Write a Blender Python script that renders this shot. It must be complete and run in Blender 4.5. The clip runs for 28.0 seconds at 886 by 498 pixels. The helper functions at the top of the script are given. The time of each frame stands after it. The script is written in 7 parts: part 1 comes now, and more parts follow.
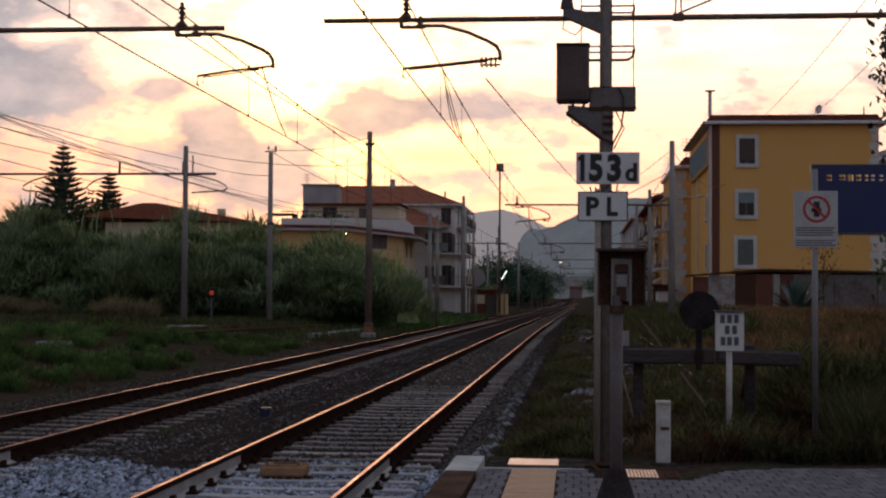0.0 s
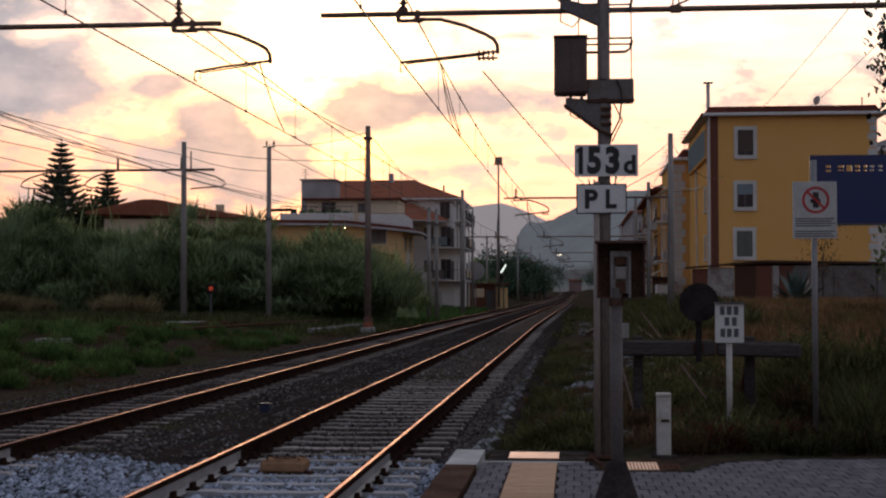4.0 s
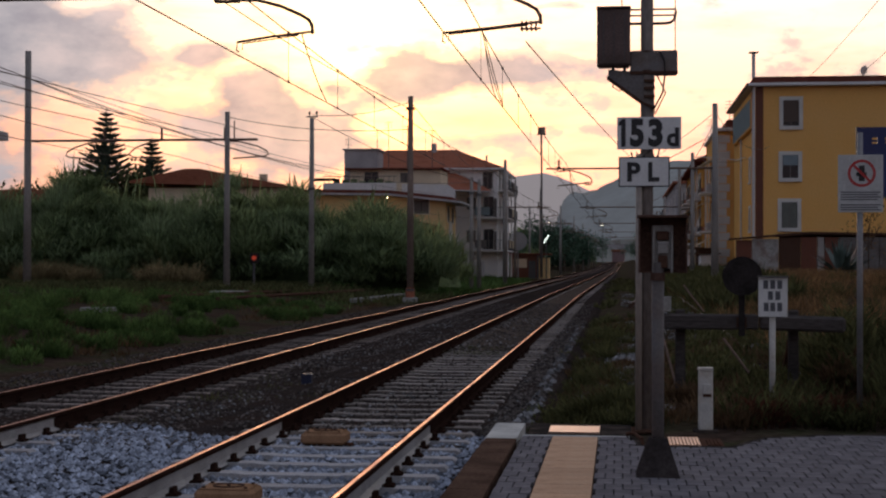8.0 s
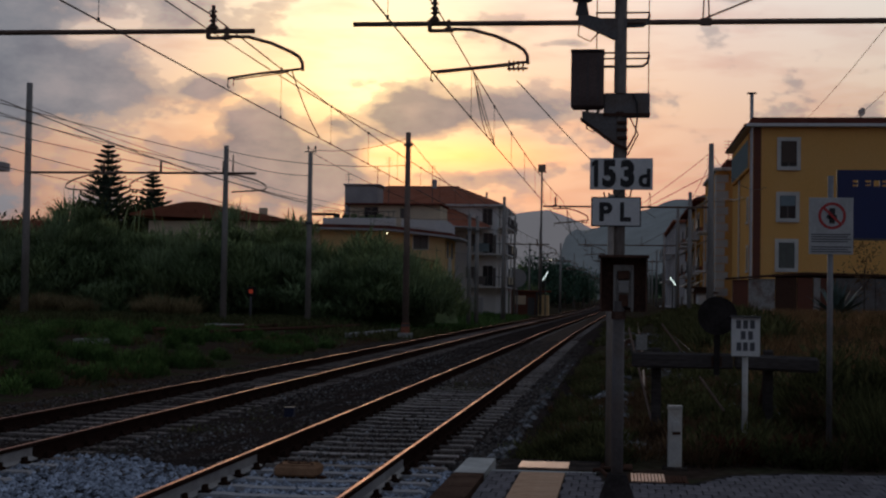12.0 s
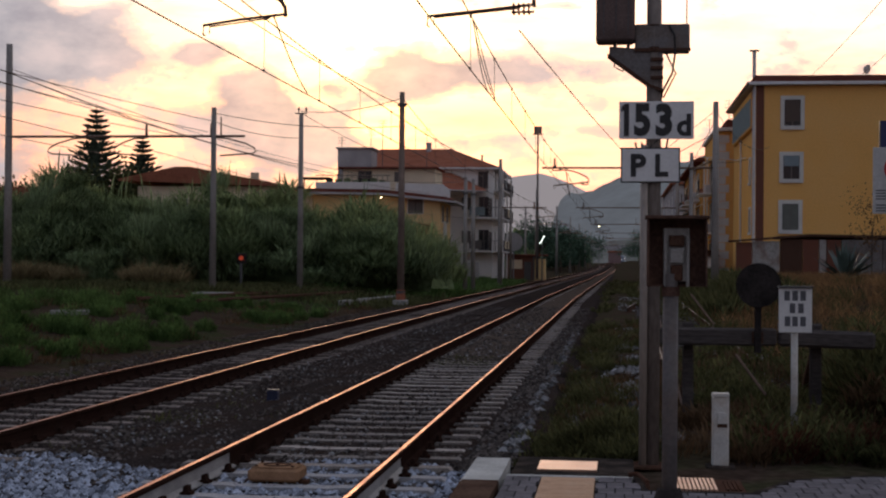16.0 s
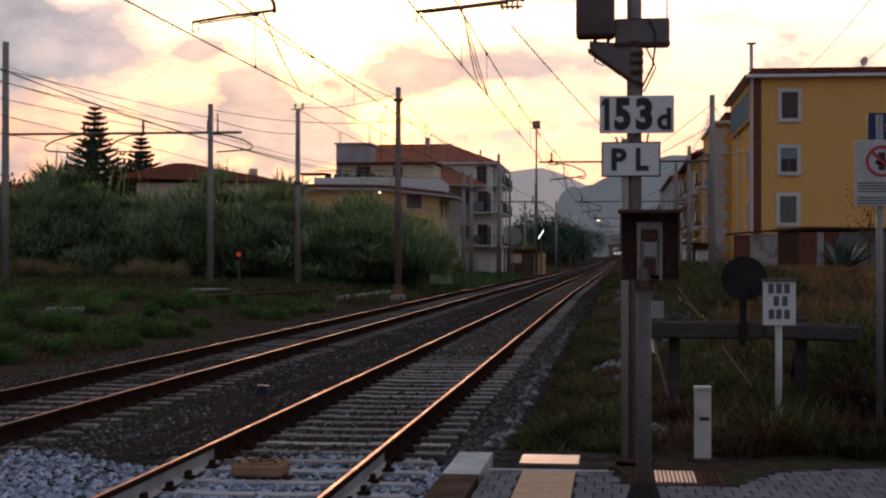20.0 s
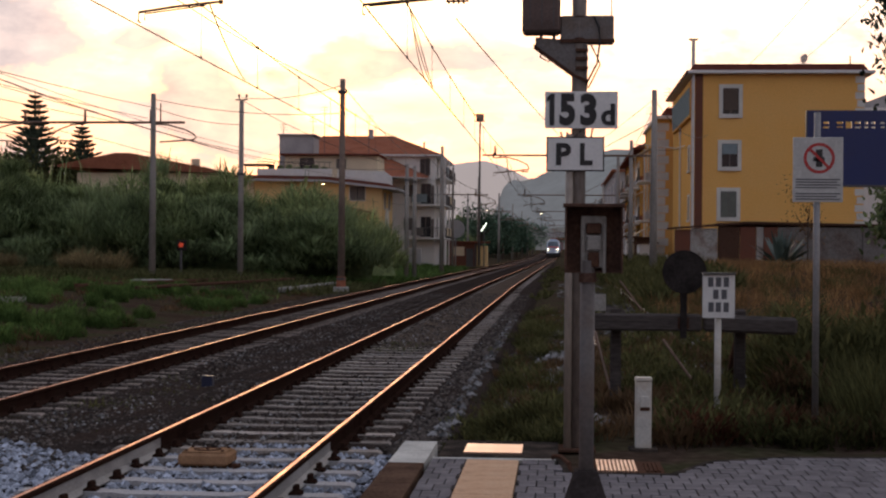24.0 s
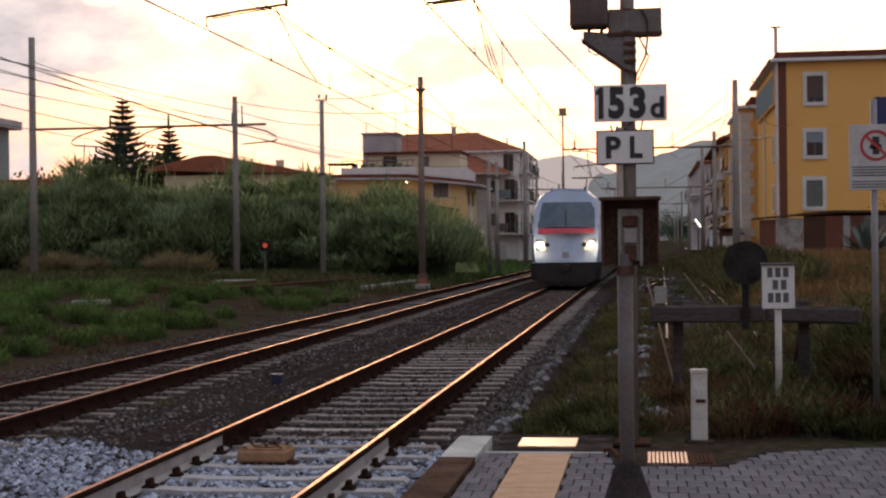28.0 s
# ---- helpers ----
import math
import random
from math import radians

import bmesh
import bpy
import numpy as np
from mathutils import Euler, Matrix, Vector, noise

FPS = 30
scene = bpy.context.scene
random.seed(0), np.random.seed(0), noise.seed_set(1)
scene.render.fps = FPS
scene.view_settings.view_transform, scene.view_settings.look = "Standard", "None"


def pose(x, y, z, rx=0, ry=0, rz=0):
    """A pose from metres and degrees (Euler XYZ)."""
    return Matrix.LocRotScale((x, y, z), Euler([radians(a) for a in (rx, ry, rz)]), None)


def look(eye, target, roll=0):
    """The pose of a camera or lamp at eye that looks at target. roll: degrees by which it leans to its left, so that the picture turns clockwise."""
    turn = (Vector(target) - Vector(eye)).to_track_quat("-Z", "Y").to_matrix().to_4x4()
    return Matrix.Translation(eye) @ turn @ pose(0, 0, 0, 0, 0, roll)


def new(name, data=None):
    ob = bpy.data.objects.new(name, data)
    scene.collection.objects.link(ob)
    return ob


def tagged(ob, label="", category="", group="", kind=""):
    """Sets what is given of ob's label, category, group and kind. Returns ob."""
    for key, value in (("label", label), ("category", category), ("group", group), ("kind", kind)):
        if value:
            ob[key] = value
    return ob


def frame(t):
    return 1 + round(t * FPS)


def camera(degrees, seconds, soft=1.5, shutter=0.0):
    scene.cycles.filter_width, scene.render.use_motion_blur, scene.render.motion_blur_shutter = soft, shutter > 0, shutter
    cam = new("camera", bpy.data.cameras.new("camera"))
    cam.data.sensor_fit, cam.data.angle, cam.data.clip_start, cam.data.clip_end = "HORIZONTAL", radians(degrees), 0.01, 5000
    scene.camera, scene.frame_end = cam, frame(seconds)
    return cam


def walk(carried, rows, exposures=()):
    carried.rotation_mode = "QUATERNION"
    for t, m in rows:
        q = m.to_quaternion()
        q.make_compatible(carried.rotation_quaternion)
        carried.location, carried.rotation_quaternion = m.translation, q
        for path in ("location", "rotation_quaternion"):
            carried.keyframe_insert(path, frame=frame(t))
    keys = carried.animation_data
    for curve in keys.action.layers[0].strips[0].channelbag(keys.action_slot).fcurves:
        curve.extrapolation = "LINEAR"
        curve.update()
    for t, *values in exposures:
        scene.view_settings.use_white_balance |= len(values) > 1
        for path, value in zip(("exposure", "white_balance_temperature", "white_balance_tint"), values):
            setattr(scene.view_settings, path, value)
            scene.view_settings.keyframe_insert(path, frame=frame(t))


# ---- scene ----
cam = camera(33.562, 28.0, 2.2, 0.3)


def aim(x, y, z, turn, tilt, roll):
    """A camera pose: degrees to the left of the track, upward tilt, roll."""
    a, b = radians(turn), radians(tilt)
    way = Vector((-math.sin(a) * math.cos(b), math.cos(a) * math.cos(b), math.sin(b)))
    return look((x, y, z), Vector((x, y, z)) + way, roll)


walk(cam, [
    (0.0, aim(-0.035, -1.572, 1.527, 5.174, 1.937, 0.371)),
    (0.5, aim(-0.017, -1.500, 1.552, 4.897, 1.378, 0.155)),
    (1.0, aim(-0.028, -1.550, 1.530, 4.616, 1.686, 0.151)),
    (1.5, aim(-0.034, -1.597, 1.519, 4.651, 1.808, 0.024)),
    (2.0, aim(-0.034, -1.591, 1.517, 4.979, 1.705, -0.182)),
    (2.5, aim(-0.033, -1.592, 1.519, 5.022, 1.897, -0.212)),
    (3.0, aim(-0.031, -1.591, 1.522, 5.134, 2.124, -0.166)),
    (3.5, aim(-0.032, -1.586, 1.518, 5.168, 2.040, -0.070)),
    (5.5, aim(-0.037, -1.383, 1.562, 5.063, 0.613, -0.184)),
    (6.0, aim(-0.031, -1.489, 1.556, 5.270, 0.611, -0.131)),
    (6.5, aim(-0.030, -1.487, 1.557, 5.470, 0.578, -0.015)),
    (7.0, aim(-0.039, -1.397, 1.564, 5.583, 0.550, -0.015)),
    (7.5, aim(-0.032, -1.468, 1.559, 6.401, 0.740, -0.061)),
    (8.0, aim(-0.022, -1.497, 1.555, 6.805, 0.526, 0.157)),
    (8.5, aim(-0.015, -1.453, 1.555, 6.170, 1.085, 0.501)),
    (9.0, aim(0.018, -1.517, 1.540, 5.343, 1.738, 0.055)),
    (9.5, aim(0.084, -1.470, 1.554, 5.327, 2.196, 0.241)),
    (10.0, aim(0.145, -1.516, 1.544, 5.887, 2.054, 0.332)),
    (10.5, aim(0.145, -1.575, 1.549, 6.101, 2.055, 0.526)),
    (11.0, aim(0.166, -1.584, 1.575, 6.246, 1.321, 1.540)),
    (11.5, aim(0.219, -1.577, 1.585, 5.837, 1.086, 1.007)),
    (12.0, aim(0.270, -1.690, 1.562, 6.892, 1.920, 0.881)),
    (12.5, aim(0.306, -1.680, 1.561, 7.254, 1.735, 0.200)),
    (14.5, aim(0.133, -0.877, 1.582, 7.662, 0.970, 0.067)),
    (15.0, aim(-0.038, 0.267, 1.610, 7.074, 0.696, 0.228)),
    (15.5, aim(-0.062, 0.483, 1.613, 6.750, 0.484, 0.364)),
    (16.0, aim(-0.065, 0.505, 1.615, 6.663, 0.530, 0.445)),
    (16.5, aim(-0.063, 0.511, 1.616, 6.520, 0.554, 0.534)),
    (17.0, aim(-0.061, 0.519, 1.617, 6.326, 0.498, 0.573)),
    (17.5, aim(-0.056, 0.505, 1.616, 5.997, 0.521, 0.513)),
    (18.0, aim(-0.060, 0.485, 1.621, 5.810, 0.584, 0.348)),
    (18.5, aim(-0.049, 0.485, 1.615, 5.728, 0.625, 0.193)),
    (19.0, aim(0.008, 0.488, 1.618, 5.699, 0.688, 0.028)),
    (19.5, aim(-0.050, 0.534, 1.622, 5.598, 0.780, 0.054)),
    (20.0, aim(0.095, 0.496, 1.619, 6.690, 0.327, 0.072)),
    (20.5, aim(0.123, 0.498, 1.615, 7.382, 0.234, 0.239)),
    (21.0, aim(0.151, 0.450, 1.612, 8.275, -0.036, 0.671)),
    (21.5, aim(0.126, 0.409, 1.619, 7.024, -0.103, 0.325)),
    (23.5, aim(0.072, 0.287, 1.615, 5.435, 0.139, 0.290)),
    (24.0, aim(0.079, 0.327, 1.616, 4.450, 0.038, 0.467)),
    (24.5, aim(0.096, 0.386, 1.625, 4.510, 1.251, -0.531)),
    (25.0, aim(0.152, 0.373, 1.627, 5.897, 1.374, 0.018)),
    (25.5, aim(0.225, 0.361, 1.618, 7.037, 0.774, -0.019)),
    (26.0, aim(0.270, 0.380, 1.618, 7.693, 0.608, -0.248)),
    (26.5, aim(0.320, 0.380, 1.609, 8.063, 0.581, -0.600)),
    (27.0, aim(0.344, 0.329, 1.616, 7.222, 0.112, -1.053)),
    (27.5, aim(0.380, 0.275, 1.614, 7.054, -0.622, -1.891)),
    (28.0, aim(0.388, 0.273, 1.616, 7.873, -0.108, -0.663)),
], [(0.0, -0.15, 6500, 10.0), (1.0, 0.27, 6600, 10.0), (3.0, -0.05, 6483, 10.0), (6.0, -0.15, 6467, 10.0), (8.0, -0.15, 6456, 10.0), (9.0, -0.72, 5950, 6.0), (10.0, -1.25, 5950, 4.0), (11.0, -1.30, 5950, 4.0), (11.5, -1.25, 5950, 4.0), (12.5, -1.05, 5950, 4.0), (14.5, -1.05, 5950, 4.0), (15.0, -0.63, 6050, 7.0), (15.5, -0.05, 6500, 10.0), (18.0, 0.0, 6500, 10.0), (20.0, 0.02, 6500, 10.0), (21.0, 0.28, 6500, 10.0), (24.0, 0.46, 7000, 11.5), (25.0, -0.30, 6650, 11), (26.0, -0.20, 6600, 11), (27.0, 0.48, 7000, 11.5), (28.0, 0.74, 7250, 12)])

# world: a low hazy evening sky, the sun behind thin cloud ahead and to the left of the track
SUN_AZ, SUN_EL = -10.5, 7.6
# cloud masses ahead: bearing, height, half width and half height as slopes, and strength (negative: a gap)
CLOUDS = [(-0.388, 0.151, 0.078, 0.027, 1.25), (-0.256, 0.108, 0.034, 0.026, 0.55), (-0.478, 0.161, 0.085, 0.065, 1), (-0.350, 0.220, 0.073, 0.029, 0.95), (-0.286, 0.146, 0.019, 0.007, 0.85), (-0.250, 0.115, 0.025, 0.015, 0.8), (-0.228, 0.082, 0.046, 0.021, 0.75), (-0.200, 0.121, 0.015, 0.007, 0.85), (-0.160, 0.147, 0.037, 0.007, 0.9), (-0.153, 0.120, 0.032, 0.017, 0.9), (-0.114, 0.131, 0.046, 0.012, 0.75), (-0.052, 0.129, 0.062, 0.012, 0.62), (-0.108, 0.081, 0.042, 0.008, 0.7), (-0.036, 0.175, 0.018, 0.003, 0.7), (-0.372, 0.186, 0.022, 0.009, -1.0), (-0.110, 0.099, 0.046, 0.008, -1), (-0.181, 0.168, 0.054, 0.023, -0.8), (-0.305, 0.166, 0.035, 0.015, -0.7), (-0.360, 0.055, 0.110, 0.018, 0.55), (-0.300, 0.094, 0.050, 0.012, 0.42), (-0.200, 0.088, 0.050, 0.022, 0.6), (-0.020, 0.090, 0.030, 0.006, 0.5)]


def sky_world():
    w = bpy.data.worlds.new("evening_sky")
    scene.world = w
    w.use_nodes = True
    nt = w.node_tree
    nt.nodes.clear()
    N = nt.nodes.new
    L = nt.links.new

    def math_node(op, a, b=None, clamp=False):
        n = N("ShaderNodeMath")
        n.operation, n.use_clamp = op, clamp
        for i, v in enumerate((a, b)):
            if v is None:
                continue
            if hasattr(v, "links"):
                L(v, n.inputs[i])
            else:
                n.inputs[i].default_value = v
        return n.outputs[0]

    def mix(fac, a, b, blend="MIX"):
        n = N("ShaderNodeMix")
        n.data_type, n.blend_type = "RGBA", blend
        for k, v in ((0, fac), (6, a), (7, b)):
            if hasattr(v, "links"):
                L(v, n.inputs[k])
            else:
                n.inputs[k].default_value = v
        return n.outputs[2]

    def ramp(fac, stops, ease="LINEAR"):
        n = N("ShaderNodeValToRGB")
        n.color_ramp.interpolation = ease
        e = n.color_ramp.elements
        while len(e) < len(stops):
            e.new(0.5)
        for el, (p, c) in zip(e, stops):
            el.position, el.color = p, (*c, 1)
        L(fac, n.inputs[0])
        return n.outputs[0]

    out, bg = N("ShaderNodeOutputWorld"), N("ShaderNodeBackground")
    L(bg.outputs[0], out.inputs[0])
    sky = N("ShaderNodeTexSky")
    sky.sky_type, sky.sun_disc = "NISHITA", False
    sky.sun_elevation, sky.sun_rotation = radians(SUN_EL), radians(SUN_AZ)
    sky.air_density, sky.dust_density, sky.ozone_density = 1.2, 2.5, 1.0
    tc = N("ShaderNodeTexCoord")
    d = tc.outputs["Generated"]
    sep = N("ShaderNodeSeparateXYZ")
    L(d, sep.inputs[0])
    dot = N("ShaderNodeVectorMath")
    dot.operation = "DOT_PRODUCT"
    a, e = radians(SUN_AZ), radians(SUN_EL)
    dot.inputs[1].default_value = (math.sin(a) * math.cos(e), math.cos(a) * math.cos(e), math.sin(e))
    L(d, dot.inputs[0])
    # bearing and height of a direction, as seen along the line
    ahead = math_node("MAXIMUM", sep.outputs[1], 0.05)
    flat = N("ShaderNodeCombineXYZ")
    L(math_node("DIVIDE", sep.outputs[0], ahead), flat.inputs[0])
    L(math_node("DIVIDE", sep.outputs[2], ahead), flat.inputs[1])

    def cloud_noise(scale, zs, detail, off):
        m = N("ShaderNodeMapping")
        m.inputs["Scale"].default_value = (scale, scale, scale * zs)
        m.inputs["Location"].default_value = off
        L(d, m.inputs[0])
        n = N("ShaderNodeTexNoise")
        n.inputs["Scale"].default_value, n.inputs["Detail"].default_value, n.inputs["Roughness"].default_value = 1.0, detail, 0.58
        L(m.outputs[0], n.inputs["Vector"])
        return n.outputs[0]

    big = cloud_noise(7.0, 2.2, 7, (3.1, 0.4, 0.2))
    small = cloud_noise(24.0, 1.9, 10, (0.0, 5.2, 1.3))

    def mass(u, v, ru, rv):
        """A cloud mass: 1 at its middle, 0 at its rim."""
        m = N("ShaderNodeMapping")
        m.vector_type = "TEXTURE"
        m.inputs["Location"].default_value = (u, v, 0)
        m.inputs["Scale"].default_value = (ru, rv, 1)
        L(flat.outputs[0], m.inputs[0])
        ln = N("ShaderNodeVectorMath")
        ln.operation = "LENGTH"
        L(m.outputs[0], ln.inputs[0])
        return math_node("SUBTRACT", 1.0, math_node("MULTIPLY", ln.outputs["Value"], 0.62), True)

    # clear sky: yellow white round the hidden sun, orange and rose low down, pale grey blue far from it
    near = math_node("DIVIDE", math_node("ARCCOSINE", math_node("MINIMUM", dot.outputs["Value"], 0.99999)), radians(60), True)
    height = math_node("DIVIDE", sep.outputs[2], 0.26, True)
    low = ramp(height, [(0.0, (0.56, 0.33, 0.40)), (0.14, (0.66, 0.37, 0.36)), (0.33, (0.80, 0.53, 0.44)), (0.5, (0.92, 0.71, 0.57)), (0.75, (1.0, 0.93, 0.87)), (1.0, (0.93, 0.97, 1.0))])
    glow = ramp(near, [(0.0, (4.2, 3.3, 1.9)), (0.05, (3.1, 2.35, 1.45)), (0.12, (2.1, 1.57, 1.30)), (0.24, (1.72, 1.40, 1.32)), (0.36, (1.62, 1.48, 1.38)), (0.6, (0.55, 0.55, 0.62)), (1.0, (0.36, 0.38, 0.46))])
    haze = mix(1.0, low, glow, "MULTIPLY")
    # the haze is duller towards the bank on the left
    dull = math_node("MULTIPLY", math_node("SUBTRACT", -0.17, sep.outputs[0]), 4.2, True)
    haze = mix(dull, haze, mix(1.0, haze, (0.58, 0.64, 0.75, 1), "MULTIPLY"))
    both = mix(1.0, haze, mix(1.0, sky.outputs[0], (0.013, 0.013, 0.013, 1), "MULTIPLY"), "ADD")
    slit = mass(-0.105, 0.098, 0.055, 0.010)
    both = mix(slit, both, mix(1.0, both, (1.75, 1.25, 0.75, 1), "MULTIPLY"))
    # thin rosy veils over the clear part
    veil = cloud_noise(13.0, 4.5, 6, (1.7, 2.2, 0.6))
    both = mix(ramp(veil, [(0.46, (0, 0, 0)), (0.66, (0.55, 0.55, 0.55))]), both, mix(1.0, both, (0.80, 0.66, 0.66, 1), "MULTIPLY"))
    # cloud masses: the bank far left, ragged clouds under and beside the sun, bright gaps between them
    dens = math_node("ADD", math_node("MULTIPLY", math_node("SUBTRACT", big, 0.5), 1.5), math_node("MULTIPLY", math_node("SUBTRACT", small, 0.5), 3.0))
    dens = math_node("SUBTRACT", dens, 0.05)
    for u, v, ru, rv, amp in CLOUDS:
        dens = math_node("ADD", dens, math_node("MULTIPLY", mass(u, v, ru, rv), amp * 1.35))
    cover = ramp(dens, [(0.12, (0, 0, 0)), (0.42, (0.5, 0.5, 0.5)), (0.95, (0.94, 0.94, 0.94))], "EASE")
    shade = ramp(near, [(0.0, (1.02, 0.72, 0.52)), (0.08, (0.80, 0.57, 0.50)), (0.16, (0.60, 0.52, 0.53)), (0.25, (0.35, 0.37, 0.43)), (0.5, (0.24, 0.28, 0.34)), (1.0, (0.13, 0.14, 0.18))])
    body = ramp(small, [(0.32, (0.70, 0.72, 0.78)), (0.5, (1.0, 1.0, 1.0)), (0.68, (1.35, 1.25, 1.18))])
    shade = mix(1.0, shade, body, "MULTIPLY")
    L(mix(cover, both, shade), bg.inputs[0])
    bg.inputs[1].default_value = 1.0


sky_world()

sun_data = bpy.data.lights.new("sun", "SUN")
sun_data.energy, sun_data.angle, sun_data.color = 0.28, radians(14), (1.0, 0.75, 0.52)
sun = new("sun", sun_data)
_a, _e = radians(SUN_AZ), radians(SUN_EL + 3)
sun.matrix_world = look((math.sin(_a) * math.cos(_e), math.cos(_a) * math.cos(_e), math.sin(_e)), (0, 0, 0))


# ---- materials ----
def surface(name, base, rough=0.8, metal=0.0, var=0.25, scale=3.0, fine=40.0, bump=0.15, second=None, amount=0.5, random_tone=0.0, island=0.0, emit=None, power=0.0, stretch=(1, 1, 1), spec=0.5, leaf=0.0, edge=None):
    """A worn surface: a coarse and a fine variation of the base colour, a second colour in patches, fine relief."""
    m = bpy.data.materials.new(name)
    m.use_nodes = True
    nt = m.node_tree
    N, L = nt.nodes.new, nt.links.new
    b = nt.nodes["Principled BSDF"]
    tc, mp = N("ShaderNodeTexCoord"), N("ShaderNodeMapping")
    mp.inputs["Scale"].default_value = stretch
    L(tc.outputs["Object"], mp.inputs[0])

    def noise_node(s, det):
        n = N("ShaderNodeTexNoise")
        n.inputs["Scale"].default_value, n.inputs["Detail"].default_value = s, det
        L(mp.outputs[0], n.inputs["Vector"])
        return n.outputs[0]

    def mix(fac, a, c, blend="MIX"):
        n = N("ShaderNodeMix")
        n.data_type, n.blend_type = "RGBA", blend
        for k, v in ((0, fac), (6, a), (7, c)):
            if hasattr(v, "links"):
                L(v, n.inputs[k])
            else:
                n.inputs[k].default_value = v
        return n.outputs[2]

    def span(val, a, c, lo=0.3, hi=0.7):
        n = N("ShaderNodeMapRange")
        n.inputs[1].default_value, n.inputs[2].default_value, n.inputs[3].default_value, n.inputs[4].default_value = lo, hi, a, c
        L(val, n.inputs[0])
        return n.outputs[0]

    def grey(val):
        n = N("ShaderNodeCombineColor")
        for i in range(3):
            L(val, n.inputs[i])
        return n.outputs[0]

    coarse, grain = noise_node(scale, 4), noise_node(fine, 3)
    col = (*base, 1)
    if second:
        col = mix(span(coarse, 0.0, amount * 2, 0.45, 0.65), col, (*second, 1))
    c = mix(1.0, col, grey(span(coarse, 1 - var, 1 + var)), "MULTIPLY")
    c = mix(1.0, c, grey(span(grain, 1 - var * 0.8, 1 + var * 0.8)), "MULTIPLY")
    if random_tone:
        oi = N("ShaderNodeObjectInfo")
        c = mix(1.0, c, grey(span(oi.outputs["Random"], 1 - random_tone, 1 + random_tone, 0, 1)), "MULTIPLY")
    if island:
        ge = N("ShaderNodeNewGeometry")
        c = mix(1.0, c, grey(span(ge.outputs["Random Per Island"], 1 - island, 1 + island, 0, 1)), "MULTIPLY")
    L(c, b.inputs["Base Color"])
    L(span(coarse, max(0.02, rough - 0.12), min(1, rough + 0.12)), b.inputs["Roughness"])
    b.inputs["Metallic"].default_value = metal
    b.inputs["Specular IOR Level"].default_value = spec if rough < 0.75 else 0.0
    if bump:
        bp = N("ShaderNodeBump")
        bp.inputs["Strength"].default_value, bp.inputs["Distance"].default_value = bump, 0.02
        L(grain, bp.inputs["Height"])
        L(bp.outputs[0], b.inputs["Normal"])
    if edge:
        b.inputs["Specular Tint"].default_value = (*edge, 1)
    if leaf:
        tr, mx = N("ShaderNodeBsdfTranslucent"), N("ShaderNodeMixShader")
        L(c, tr.inputs[0])
        mx.inputs[0].default_value = leaf
        L(b.outputs[0], mx.inputs[1])
        L(tr.outputs[0], mx.inputs[2])
        L(mx.outputs[0], nt.nodes["Material Output"].inputs[0])
    if emit:
        b.inputs["Emission Color"].default_value = (*emit, 1)
        b.inputs["Emission Strength"].default_value = power
    return m


M = {}
M["soil"] = surface("soil", (0.066, 0.045, 0.034), 0.95, var=0.45, scale=0.7, fine=9, bump=0.6, second=(0.034, 0.036, 0.018), amount=0.6)
M["ballast_old"] = surface("old_ballast", (0.042, 0.033, 0.030), 0.9, var=0.5, scale=0.8, fine=22, bump=1.0, second=(0.028, 0.020, 0.017))
M["gravel_brown"] = surface("brown_gravel", (0.10, 0.078, 0.064), 0.9, var=0.45, scale=1.5, fine=26, bump=1.0, second=(0.065, 0.048, 0.038))
M["stone_old"] = surface("old_stone", (0.092, 0.077, 0.069), 0.9, var=0.3, scale=5, fine=60, island=0.7)
M["stone_verge"] = surface("verge_stone", (0.19, 0.185, 0.185), 0.9, var=0.25, scale=5, fine=60, island=0.7)
M["stone_new"] = surface("fresh_stone", (0.30, 0.325, 0.385), 0.85, var=0.3, scale=7, fine=60, island=0.68)
M["rail_side"] = surface("rusted_rail", (0.036, 0.0185, 0.014), 0.85, var=0.4, scale=3, fine=60, bump=0.3, second=(0.024, 0.014, 0.011))
M["foot_dark"] = surface("dark_cast_foot", (0.050, 0.042, 0.040), 0.8, var=0.3, scale=6, fine=40)
M["rail_head"] = surface("polished_rail", (0.42, 0.31, 0.28), 0.36, metal=1.0, var=0.25, scale=2, fine=30, bump=0.05, edge=(0.62, 0.44, 0.38))
M["rail_mid"] = surface("clean_rail_side", (0.32, 0.30, 0.29), 0.7, metal=0.1, var=0.25, scale=4, fine=50)
M["sleeper"] = surface("sleeper_concrete", (0.36, 0.32, 0.295), 0.85, var=0.35, scale=5, fine=50, bump=0.4, random_tone=0.3, second=(0.10, 0.076, 0.062), amount=0.3)
M["sleeper_clean"] = surface("clean_sleeper_concrete", (0.42, 0.41, 0.42), 0.85, var=0.25, scale=5, fine=50, bump=0.4, random_tone=0.12, second=(0.24, 0.21, 0.20), amount=0.3)
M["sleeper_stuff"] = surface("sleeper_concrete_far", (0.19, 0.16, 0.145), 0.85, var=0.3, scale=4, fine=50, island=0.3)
M["paver"] = surface("grey_paver", (0.172, 0.158, 0.166), 0.85, var=0.22, scale=6, fine=70, bump=0.3, random_tone=0.13)
M["paver_stuff"] = surface("grey_paver_rest", (0.165, 0.152, 0.160), 0.85, var=0.22, scale=6, fine=70, bump=0.3, island=0.13)
M["joint"] = surface("joint_sand", (0.044, 0.037, 0.033), 0.95, var=0.35, scale=5, fine=80, second=(0.062, 0.048, 0.04))
